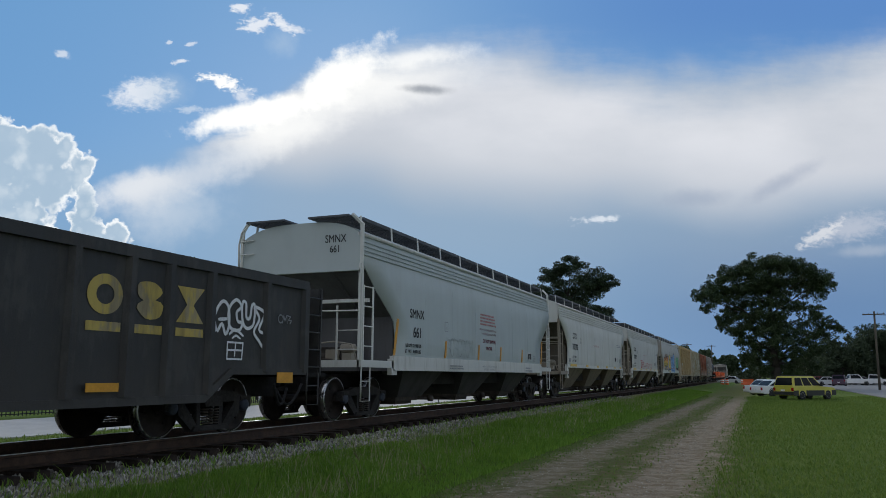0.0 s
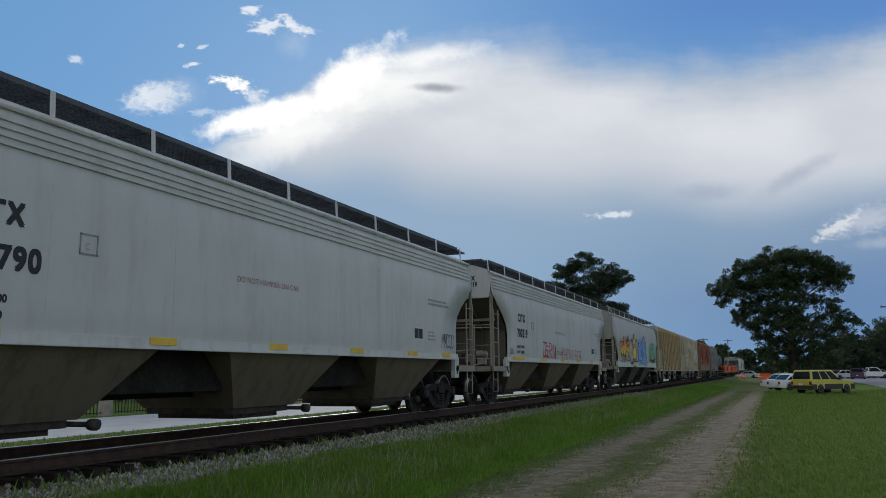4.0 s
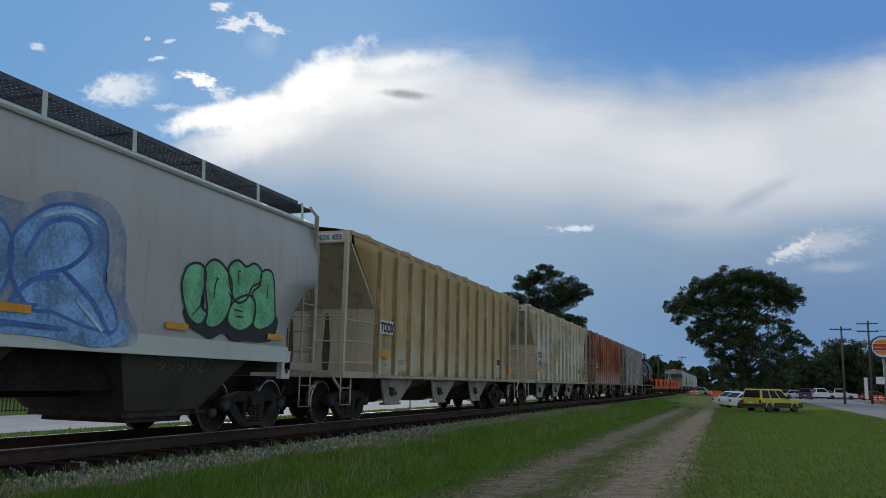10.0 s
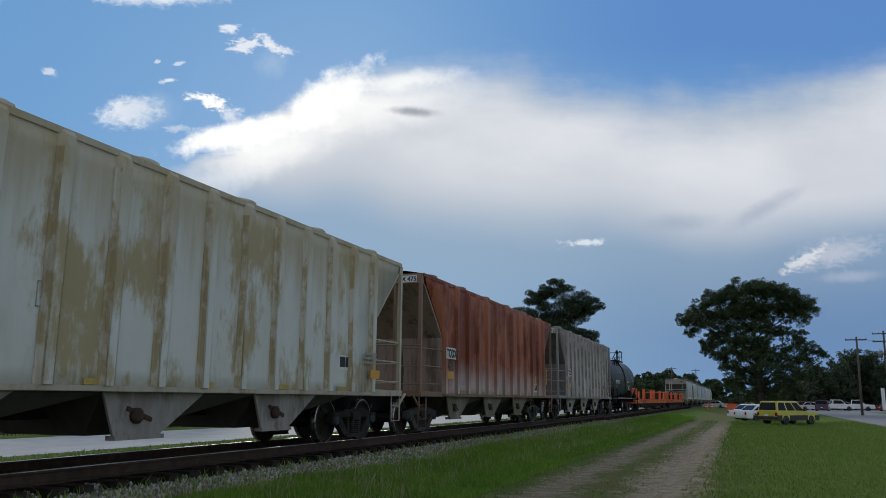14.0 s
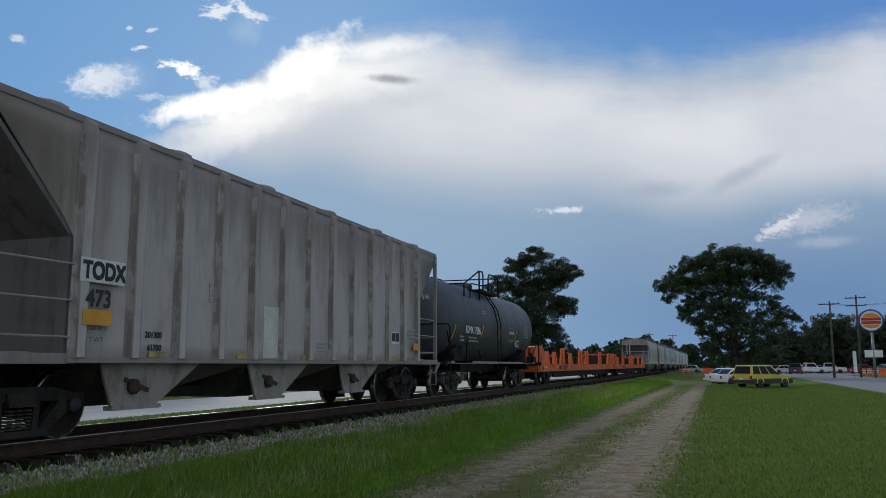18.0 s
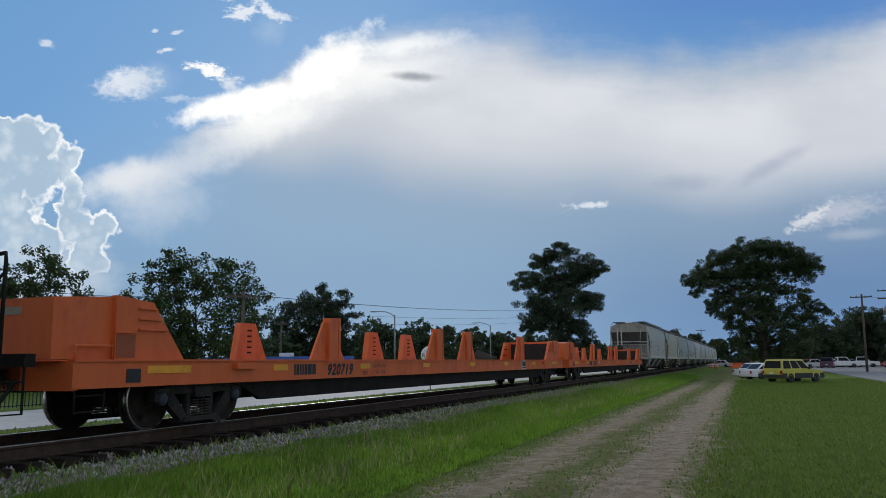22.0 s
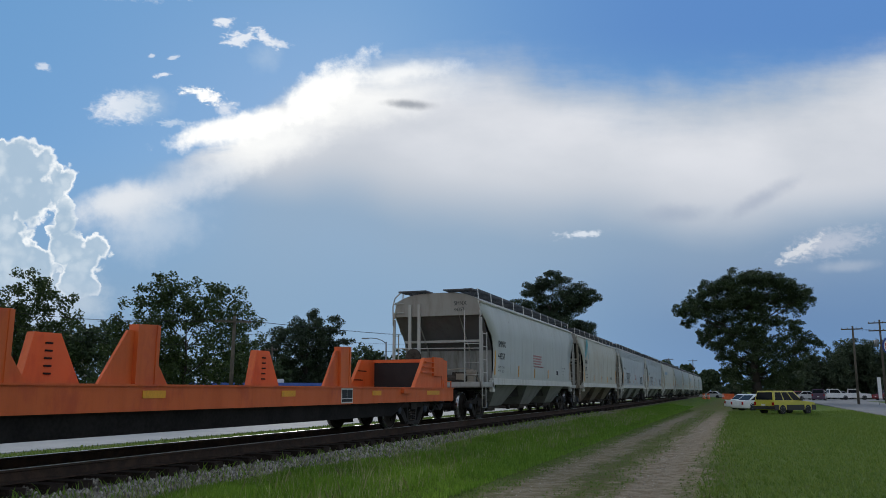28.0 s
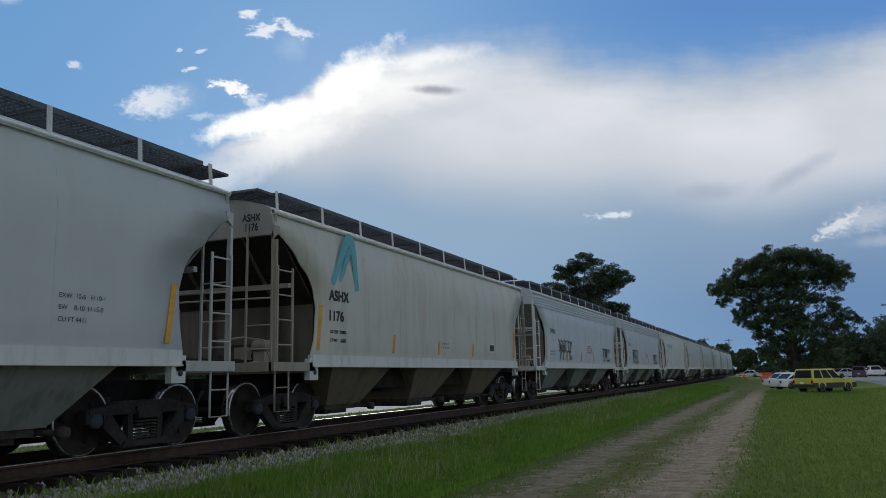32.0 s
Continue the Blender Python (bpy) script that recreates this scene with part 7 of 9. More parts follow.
    paint_piece(SPRAY_YELLOW, "yellow block graffiti shape", 1.6126, "face", 0, [[(6.86, 2.78), (6.94, 2.87), (7.48, 2.94), (7.65, 2.89), (7.65, 2.54), (7.78, 2.17), (7.86, 1.77), (6.68, 1.68), (6.74, 2.08), (6.89, 2.42)],
        [(6.8, 1.49), (7.11, 1.51), (7.25, 1.27), (6.8, 1.26)],
        [(7.43, 1.52), (7.66, 1.4), (7.71, 1.29), (7.25, 1.27)]])
    paint_piece(SPRAY_GREY, "grey cap of the block shape", 1.6126, "face", 0, [[(7.09, 3.02), (7.5, 3.08), (7.51, 2.96), (7.1, 2.9)],
        [(7.23, 3.17), (7.4, 3.19), (7.4, 3.08), (7.24, 3.05)]])
    paint_piece(BLACK, "black block outlines", 1.6148, "line", 0.05, [[(6.68, 1.68), (6.74, 2.08), (6.89, 2.42), (6.86, 2.78), (6.94, 2.87), (7.48, 2.94), (7.65, 2.89), (7.65, 2.54), (7.78, 2.17), (7.86, 1.77)],
        [(6.88, 2.45), (7.25, 2.57), (7.66, 2.54)],
        [(6.89, 2.34), (7.26, 2.46), (7.69, 2.43)],
        [(7.1, 2.9), (7.09, 3.02), (7.24, 3.04), (7.23, 3.17), (7.4, 3.19), (7.41, 3.07), (7.5, 3.08), (7.51, 2.96)],
        [(6.8, 1.26), (7.25, 1.27), (7.71, 1.29)]])
    paint_side(SPRAY_BLUE_MIST, "soft blue sprayed haze", 1.6085, "blob", 0, [[(7.74, 1.45), (7.84, 2.3), (8.22, 2.85), (8.82, 3.0), (9.42, 2.85), (10.0, 3.15), (10.8, 3.2), (11.2, 2.8), (11.2, 2.1), (11.6, 1.5), (11.2, 1.3), (9.6, 1.38)]])
    paint_side(SPRAY_BLUE, "sky blue bubble graffiti", 1.6115, "blob", 0, [[(7.94, 2.17), (8.05, 2.45), (8.41, 2.68), (8.96, 2.74), (9.35, 2.53), (9.43, 2.13), (9.24, 1.72), (8.69, 1.58), (8.07, 1.6), (7.83, 1.85)],
        [(9.41, 2.48), (9.78, 2.87), (10.25, 3.03), (10.76, 2.93), (10.89, 2.5), (10.87, 2.12), (11.12, 1.76), (11.11, 1.5), (10.59, 1.54), (10.09, 1.67), (9.74, 1.69), (9.44, 2.07)],
        [(7.8, 1.64), (8.69, 1.63), (9.74, 1.71), (11.1, 1.72), (11.36, 1.45), (10.86, 1.28), (9.99, 1.37), (8.8, 1.37), (7.87, 1.39)]])
    paint_side(SPRAY_NAVY, "deep blue bubble outlines", 1.6145, "loop", 0.045, [[(7.94, 2.17), (8.05, 2.45), (8.41, 2.68), (8.96, 2.74), (9.35, 2.53), (9.43, 2.13), (9.24, 1.72), (8.69, 1.58), (8.07, 1.6), (7.83, 1.85)],
        [(9.41, 2.48), (9.78, 2.87), (10.25, 3.03), (10.76, 2.93), (10.89, 2.5), (10.87, 2.12), (11.12, 1.76), (11.11, 1.5), (10.59, 1.54), (10.09, 1.67), (9.74, 1.69), (9.44, 2.07)]])
    paint_side(SPRAY_NAVY, "deep blue graffiti strokes", 1.616, "line", 0.065, [[(8.17, 2.14), (8.29, 2.42), (8.71, 2.6), (9.14, 2.48), (9.22, 2.11), (8.97, 1.82)],
        [(8.46, 1.97), (8.64, 2.26), (8.99, 2.27), (9.02, 1.93)],
        [(9.59, 2.26), (9.85, 2.7), (10.32, 2.85), (10.59, 2.6), (10.29, 2.26), (9.83, 2.1)],
        [(10.18, 2.19), (10.7, 1.86), (11.05, 1.44)],
        [(7.93, 1.66), (8.88, 1.66), (9.85, 1.73)],
        [(9.46, 1.73), (9.72, 2.01), (10.12, 2.1)],
        [(8.13, 1.5), (9.21, 1.5), (10.34, 1.48)]])
    paint_side(PALE_BLUE, "pale blue graffiti highlights", 1.620, "line", 0.045, [[(8.06, 2.29), (8.32, 2.56), (8.71, 2.67)],
        [(9.78, 2.79), (10.25, 2.95), (10.64, 2.86)],
        [(8.61, 2.35), (8.94, 2.35)],
        [(10.44, 1.84), (10.91, 1.49)],
        [(8.19, 1.87), (8.48, 1.76), (8.88, 1.75)],
        [(7.95, 1.47), (8.5, 1.45)]])
    paint_side(BLACK, "black shadow of the bubbles", 1.609, "blob", 0, [[(12.52, 1.95), (12.65, 1.69), (12.95, 1.6), (13.2, 1.53), (13.55, 1.64), (13.81, 1.53), (14.27, 1.55), (14.61, 1.55), (15.04, 1.64), (15.11, 2.05), (14.22, 1.97), (13.28, 1.89)]])
    paint_side(SPRAY_GREEN, "mint green bubble graffiti", 1.6105, "blob", 0, [[(12.42, 2.32), (12.52, 2.58), (12.78, 2.67), (12.97, 2.57), (12.97, 2.31), (12.91, 2.04), (13.07, 1.91), (12.9, 1.73), (12.64, 1.82), (12.48, 2.08)],
        [(12.94, 2.59), (13.14, 2.78), (13.42, 2.73), (13.67, 2.48), (13.68, 2.11), (13.52, 1.84), (13.27, 1.71), (13.06, 1.75), (13.08, 1.96), (13.01, 2.22)],
        [(13.74, 2.16), (14.18, 2.33), (14.4, 2.18), (14.37, 1.89), (14.11, 1.73), (13.85, 1.72), (13.62, 1.85)],
        [(14.52, 2.75), (14.73, 2.84), (14.92, 2.74), (15.02, 2.24), (15.01, 1.94), (14.63, 1.77), (14.37, 1.84), (14.4, 2.18), (14.28, 2.38), (14.51, 2.54)],
        [(13.56, 2.65), (13.66, 2.82), (13.85, 2.87), (14.06, 2.8), (14.29, 2.89), (14.51, 2.81), (14.5, 2.59), (14.27, 2.48), (14.12, 2.25), (13.87, 2.17), (13.69, 2.3)]])
    paint_side(BLACK, "black bubble outlines", 1.6145, "loop", 0.042, [[(12.42, 2.32), (12.52, 2.58), (12.78, 2.67), (12.97, 2.57), (12.97, 2.31), (12.91, 2.04), (13.07, 1.91), (12.9, 1.73), (12.64, 1.82), (12.48, 2.08)],
        [(12.94, 2.59), (13.14, 2.78), (13.42, 2.73), (13.67, 2.48), (13.68, 2.11), (13.52, 1.84), (13.27, 1.71), (13.06, 1.75), (13.08, 1.96), (13.01, 2.22)],
        [(13.74, 2.16), (14.18, 2.33), (14.4, 2.18), (14.37, 1.89), (14.11, 1.73), (13.85, 1.72), (13.62, 1.85)],
        [(14.52, 2.75), (14.73, 2.84), (14.92, 2.74), (15.02, 2.24), (15.01, 1.94), (14.63, 1.77), (14.37, 1.84), (14.4, 2.18), (14.28, 2.38), (14.51, 2.54)],
        [(13.56, 2.65), (13.66, 2.82), (13.85, 2.87), (14.06, 2.8), (14.29, 2.89), (14.51, 2.81), (14.5, 2.59), (14.27, 2.48), (14.12, 2.25), (13.87, 2.17), (13.69, 2.3)]])
    paint_side(BLACK, "black bubble detail", 1.618, "line", 0.022, [[(12.71, 1.86), (12.86, 1.99), (12.99, 2.1)],
        [(13.22, 2.16), (13.24, 2.43), (13.3, 2.49), (13.21, 2.5)],
        [(13.87, 2.46), (13.84, 2.68), (13.9, 2.7)],
        [(13.59, 2.32), (13.73, 2.19)],
        [(13.78, 2.05), (14.04, 2.03)],
        [(13.83, 1.94), (14.06, 1.94)],
        [(14.75, 2.58), (14.75, 2.32)]])
    # scribbles on the sloping hopper sides
    for y, z, w, h, n, seed, mat in ((2.7, 1.14, 2.1, 0.09, 14, 24, SCRIBBLE), (2.7, 0.98, 1.7, 0.09, 12, 25, SCRIBBLE), (7.6, 1.05, 1.9, 0.22, 8, 26, SCRIBBLE), (12.3, 1.02, 1.3, 0.2, 6, 27, SCRIBBLE)):
        bm = made(tag_strokes, y, z, w, h, n, seed, 0.016)
        for v in bm.verts:
            v.co.x = 1.512 - (1.41 - v.co.z) * 0.5556
        part("graffiti", bm, mat, car, "pale scribble on the hopper")


def fade_spray():
    m, g, b = material("orange_to_yellow_spray", 0.55)
    p = g.node("ShaderNodeTexCoord").outputs["Object"]
    s = g.node("ShaderNodeSeparateXYZ")
    g.put(s.inputs[0], p)
    k = g.step(g.math("ADD", s.outputs[2], g.math("MULTIPLY", g.noise(p, 1.6, 4), 0.7)), 2.35, 2.85)
    g.put(b.inputs["Base Color"], g.mix(k, (0.72, 0.50, 0.035), (0.66, 0.20, 0.025)))
    return m


def misty(name, color, thick=0.7):
    """Thin sprayed paint that lets the wall show through in a fine mottle."""
    m, g, b = material(name, 0.6)
    p = g.node("ShaderNodeTexCoord").outputs["Object"]
    b.inputs["Base Color"].default_value = (*color, 1)
    k = g.math("ADD", g.math("MULTIPLY", g.noise(p, 2.2, 5, 0.6), 0.75), g.math("MULTIPLY", g.noise(p, 60.0, 3, 0.6), 0.25))
    g.put(b.inputs["Alpha"], g.math("MULTIPLY", g.step(k, 0.32, 0.72), thick))
    return m


SPRAY_FADE = fade_spray()
SPRAY_HAZE = misty("orange_spray_haze", (0.58, 0.24, 0.07), 0.62)
SPRAY_MIST = misty("grey_yellow_spray_mist", (0.26, 0.26, 0.20))
SPRAY_BLUE_MIST = misty("blue_spray_mist", (0.18, 0.32, 0.62))
PALE_BLUE = plain("pale_blue_spray", (0.45, 0.60, 0.78), 0.55, 0, 0.2, 2.0)
SPRAY_YELLOW = plain("yellow_spray", (0.78, 0.58, 0.05), 0.55, 0, 0.2, 2.0)
SPRAY_GREY = plain("lilac_grey_spray", (0.42, 0.38, 0.40), 0.55, 0, 0.25, 2.0)
SPRAY_BLUE = plain("sky_blue_spray", (0.20, 0.38, 0.66), 0.55, 0, 0.45, 2.2)
SPRAY_NAVY = plain("deep_blue_spray", (0.07, 0.17, 0.46), 0.55, 0, 0.3, 2.0)
SPRAY_GREEN = plain("mint_green_spray", (0.16, 0.48, 0.24), 0.55, 0, 0.35, 2.5)
# ---- ground ----
def fall(x, y):
    """The far end of the lawn lies a little lower."""
    return 0.13 * np.clip((np.asarray(y) - 32) / 24, 0, 1) * np.clip((np.asarray(x) + 5) / 3, 0, 1) * np.clip((8.2 - np.asarray(x)) / 2, 0, 1)


def ground_height(x, y):
    """The lawn, the bank up to the track, the fall to the road behind it."""
    return float(np.interp(x, GX, GZ) - fall(x, y))


def ground_material():
    m, g, b = material("lawn_and_dirt_track", 0.95, 0.0, 0.08)
    p = g.node("ShaderNodeTexCoord").outputs["Object"]
    s = g.node("ShaderNodeSeparateXYZ")
    g.put(s.inputs[0], p)
    x = s.outputs[0]
    wob = g.math("MULTIPLY", g.math("SUBTRACT", g.noise(p, 0.35, 4), 0.5), 0.9)
    xw = g.math("ADD", x, wob)
    n1, n2, n3 = g.noise(p, 0.5, 5), g.noise(p, 4.0, 5, 0.65), g.noise(p, 28.0, 4, 0.7)
    grass = g.mix(g.step(n1, 0.35, 0.65), (0.105, 0.175, 0.028), (0.155, 0.220, 0.042))
    grass = g.mix(g.math("MULTIPLY", g.step(n2, 0.40, 0.70), 0.55), grass, (0.165, 0.185, 0.050))
    grass = g.mix(g.math("MULTIPLY", g.step(n3, 0.35, 0.65), 0.5), grass, (0.050, 0.095, 0.014))
    n4 = g.noise(p, 75.0, 3, 0.7)
    patchy = g.math("ADD", g.math("MULTIPLY", g.noise(g.scaled(p, (1.0, 0.6, 1)), 1.3, 5, 0.6), 0.45), g.math("MULTIPLY", g.noise(g.scaled(p, (1.0, 0.8, 1)), 6.5, 7, 0.75), 0.55))
    dirt = g.mix(g.step(n2, 0.35, 0.7), (0.25, 0.185, 0.12), (0.43, 0.35, 0.26))
    dirt = g.mix(g.math("MULTIPLY", g.step(n3, 0.45, 0.7), 0.5), dirt, (0.17, 0.125, 0.08))
    dirt = g.mix(g.math("MULTIPLY", g.step(n4, 0.56, 0.68), 0.75), dirt, (0.60, 0.54, 0.46))
    # the strip between and beside the wheel lines is thin, brownish turf
    worn = g.math("MULTIPLY", g.step(g.math("ABSOLUTE", g.math("SUBTRACT", xw, -2.15)), 2.5, 1.1), g.step(g.math("ADD", n2, g.math("MULTIPLY", patchy, 0.6)), 0.62, 0.95, 0.35, 0.85))
    col = g.mix(worn, grass, (0.150, 0.128, 0.060))
    for c, w, most in ((-3.15, 0.66, 0.72), (-1.38, 0.92, 0.92)):
        d = g.math("ABSOLUTE", g.math("SUBTRACT", xw, c))
        d = g.math("ADD", d, g.math("MULTIPLY", g.math("SUBTRACT", patchy, 0.5), 3.6))
        k = g.math("MULTIPLY", g.math("MULTIPLY", g.step(d, w, w * 0.30), most), g.step(s.outputs[1], 80.0, 45.0))
        col = g.mix(k, col, dirt)
    g.put(b.inputs["Base Color"], col)
    relief(g, b, g.math("ADD", g.math("MULTIPLY", n2, 0.6), n3), 0.9, 0.06)
    return m


def build_ground():
    bm = bmesh.new()
    xs = [-2600, -400, -120, -60, -40, -30, -24, -20, -17, -16.2, -15, -14, -13.3, -12.6, -12, -11.2, -10.2, -9.2, -8.2, -7.5, -7.0, -6.6, -6.3, -5.8, -5.4, -5, -4.2, -3.4, -2.5,
          -1.6, -0.8, 0, 1, 2, 4, 7, 10, 15, 22, 30, 60, 120, 400, 2600]
    ys = [-2600, -400, -120, -60, -30, -15, -5, 0, 4, 7, 9, 11, 13, 15, 18, 21, 25, 30, 36, 43, 52, 62, 75, 90, 110, 140, 200, 400, 1000, 2600]
    grid = [[bm.verts.new((x, y, ground_height(x, y) - (0.035 if abs(x + 3.1) < 0.4 or abs(x + 1.5) < 0.4 else 0))) for x in xs] for y in ys]
    for r0, r1 in zip(grid, grid[1:]):
        for i in range(len(xs) - 1):
            bm.faces.new((r0[i], r0[i + 1], r1[i + 1], r1[i])).smooth = True
    ob = new("ground", mesh_of("ground", bm, ground_material()))
    tagged(ob, "mown lawn with a rutted dirt track", "ground", kind="structure")


def quad_mesh(name, verts, k):
    """A mesh of loose faces of k corners each, from an array of points."""
    n = len(verts) // k
    me = bpy.data.meshes.new(name)
    me.vertices.add(n * k)
    me.vertices.foreach_set("co", np.ascontiguousarray(verts, dtype=np.float32).ravel())
    me.loops.add(n * k)
    me.loops.foreach_set("vertex_index", np.arange(n * k, dtype=np.int32))
    me.polygons.add(n)
    me.polygons.foreach_set("loop_start", np.arange(0, n * k, k, dtype=np.int32))
    me.update(calc_edges=True)
    return me


def blades(name, label, place, height, mat, seed, lean=0.35, width=0.012):
    """One object of grass blades, each a bent five-cornered blade. place: arrays of x, y, z and size."""
    r = np.random.RandomState(seed)
    x, y, z, s = place
    n = len(x)
    h = height * s * r.uniform(0.5, 1.25, n)
    a, b = r.uniform(0, 2 * math.pi, n), r.uniform(0, 2 * math.pi, n)
    l = lean * h * r.uniform(0.2, 1.2, n)
    w = width * r.uniform(0.7, 1.4, n) * (1 + np.maximum(0, y - 20) / 30)
    dx, dy, lx, ly = np.cos(a) * w, np.sin(a) * w, np.cos(b) * l, np.sin(b) * l
    pts = [(x - dx, y - dy, z), (x + dx, y + dy, z), (x + dx * 0.7 + lx * 0.35, y + dy * 0.7 + ly * 0.35, z + h * 0.55), (x + lx, y + ly, z + h),
           (x - dx * 0.7 + lx * 0.35, y - dy * 0.7 + ly * 0.35, z + h * 0.55)]
    v = np.stack([np.stack(p, 1) for p in pts], 1).reshape(-1, 3)
    me = quad_mesh(name, v, 5)
    me.materials.append(mat)
    return tagged(new(name, me), label, "grass", kind="stuff")


GX, GZ = (-400, -60, -30, -19.0, -16.0, -12.6, -11.2, -9.2, -7.5, -6.3, -5.4, -4.2, 0, 400), (0.0, -0.2, -0.25, -0.25, -0.12, 0.05, 0.22, 0.24, 0.22, 0.10, 0.02, -0.02, 0.0, 0.0)


def leafy(name, dark, light, rough=0.6, trans=0.35):
    m, g, b = material(name, rough)
    n = g.node("ShaderNodeNewGeometry").outputs["Random Per Island"]
    p = g.node("ShaderNodeTexCoord").outputs["Object"]
    k = g.math("ADD", g.math("MULTIPLY", n, 0.6), g.math("MULTIPLY", g.noise(p, 0.6, 4), 0.6))
    col = g.mix(g.step(k, 0.25, 0.9), dark, light)
    g.put(b.inputs["Base Color"], col)
    t = g.node("ShaderNodeBsdfTranslucent")
    g.put(t.inputs["Color"], col)
    mix = g.node("ShaderNodeMixShader")
    mix.inputs[0].default_value = trans
    g.put(mix.inputs[1], b.outputs[0])
    g.put(mix.inputs[2], t.outputs[0])
    g.put(m.node_tree.nodes["Material Output"].inputs["Surface"], mix.outputs[0])
    return m


def build_track():
    # two rails on tie plates, ties in a bed of stones
    for s in (1, -1):
        x = TRACK + s * 0.7525
        r = thing("rail", "worn steel rail with a polished head", "rail", "rails", "structure")
        prof = [(-0.075, -0.18), (0.075, -0.18), (0.075, -0.165), (0.012, -0.145), (0.010, -0.045), (0.036, -0.035), (0.036, -0.006), (-0.036, -0.006), (-0.036, -0.035), (-0.010, -0.045), (-0.012, -0.145), (-0.075, -0.165)]
        bm = bmesh.new()
        a, b = [[bm.verts.new((x + px, y, RAIL + pz)) for px, pz in prof] for y in (-330, 900)]
        for i in range(len(prof)):
            j = (i + 1) % len(prof)
            bm.faces.new((a[i], a[j], b[j], b[i]))
        part("web", bm, RUST, r)
        part("head", made(box, x - 0.026, x + 0.026, -330, 900, RAIL - 0.007, RAIL), RAILTOP, r, "polished running surface")
    tie = made(box, -1.34, 1.34, -0.115, 0.115, -0.18, 0.0)
    me = mesh_of("tie", tie, TIE)
    base = thing("track_ties", "dark creosoted wooden ties under the rails", "railway tie", kind="structure")
    base.location = (TRACK, 0, RAIL - 0.175)
    rr = random.Random(5)
    n = 0
    y = -4.0
    while y < 140:
        o = new("tie", me)
        o.parent = base
        o.location = (rr.uniform(-0.06, 0.06), y + rr.uniform(-0.04, 0.04), rr.uniform(-0.012, 0.01))
        o.rotation_euler = (0, 0, rr.uniform(-0.02, 0.02))
        y += 0.53
        n += 1
    # bed: a low bank with a skin of loose stones
    bm = bmesh.new()
    prof = [(-2.9, 0.10), (-1.75, RAIL - 0.27), (-1.2, RAIL - 0.25), (1.05, RAIL - 0.25), (1.25, RAIL - 0.31), (1.6, RAIL - 0.33), (2.45, 0.12)]
    ys = [-330, -200, -120] + list(range(-60, 120, 3)) + [150, 200, 300, 900]
    g = [[bm.verts.new((TRACK + px + (random.uniform(-0.12, 0.12) if abs(px) > 2 else 0), y, pz)) for px, pz in prof] for y in ys]
    for r0, r1 in zip(g, g[1:]):
        for i in range(len(prof) - 1):
            bm.faces.new((r0[i], r0[i + 1], r1[i + 1], r1[i]))
    tagged(new("ballast_bed", mesh_of("ballast_bed", bm, BALLAST)), "grey crushed stone ballast bed", "ballast", kind="structure")
    r = np.random.RandomState(8)
    n = 21000
    y = 3.5 + 46 * r.uniform(size=n) ** 1.8
    px = np.where(np.arange(n) % 8 > 0, r.uniform(1.38, 2.75, n), r.uniform(0.85, 1.38, n))
    keep = (px < 2.15) | (r.uniform(size=n) < ((2.75 - px) / 0.6) ** 1.5)
    y, px = y[keep], px[keep]
    n = len(y)
    z = np.interp(px, (0.8, 1.1, 1.3, 1.6, 2.45, 3.3), (RAIL - 0.24, RAIL - 0.25, RAIL - 0.30, RAIL - 0.31, 0.13, 0.10))
    z = np.maximum(z, np.interp(TRACK + px, GX, GZ))
    scatter_stones("ballast_stones", "loose grey and pale ballast stones", "ballast", TRACK + px, y, z, r.uniform(0.018, 0.042, n), r, STONES)
    # pebbles along the two wheel lines of the dirt track
    n = 3600
    y = 5.0 + 42 * r.uniform(size=n) ** 1.9
    x = np.where(np.arange(n) % 3 > 0, r.normal(-1.38, 0.34, n), r.normal(-3.15, 0.26, n))
    keep = np.abs(x + 2.2) < 1.9
    x, y = x[keep], y[keep]
    n = len(x)
    scatter_stones("track_pebbles", "pale pebbles pressed into the dirt track", "gravel", x, y, np.interp(x, GX, GZ) - fall(x, y) - 0.030, r.uniform(0.005, 0.016, n), r, PEBBLES)


def scatter_stones(name, label, category, x, y, z, s, r, mat):
    """Rough eight-faced stones of size s, each turned and dented at random."""
    n = len(x)
    octa = np.array([(1, 0, 0), (0, 1, 0), (-1, 0, 0), (0, -1, 0), (0, 0, 1), (0, 0, -1)], float)
    of = np.array([(0, 1, 4), (1, 2, 4), (2, 3, 4), (3, 0, 4), (1, 0, 5), (2, 1, 5), (3, 2, 5), (0, 3, 5)])
    v = octa[None] * s[:, None, None] * r.uniform(0.6, 1.3, (n, 6, 3))
    a = r.uniform(0, 6.28, n)
    c, d = np.cos(a)[:, None], np.sin(a)[:, None]
    v = np.stack((v[:, :, 0] * c - v[:, :, 1] * d, v[:, :, 0] * d + v[:, :, 1] * c, v[:, :, 2]), 2)
    v += np.stack((x, y, z + s * 0.3), 1)[:, None, :]
    faces = (of[None] + 6 * np.arange(n)[:, None, None]).reshape(-1, 3)
    me = bpy.data.meshes.new(name)
    me.from_pydata([tuple(q) for q in v.reshape(-1, 3)], [], [tuple(f) for f in faces.tolist()])
    me.materials.append(mat)
    tagged(new(name, me), label, category, kind="stuff")


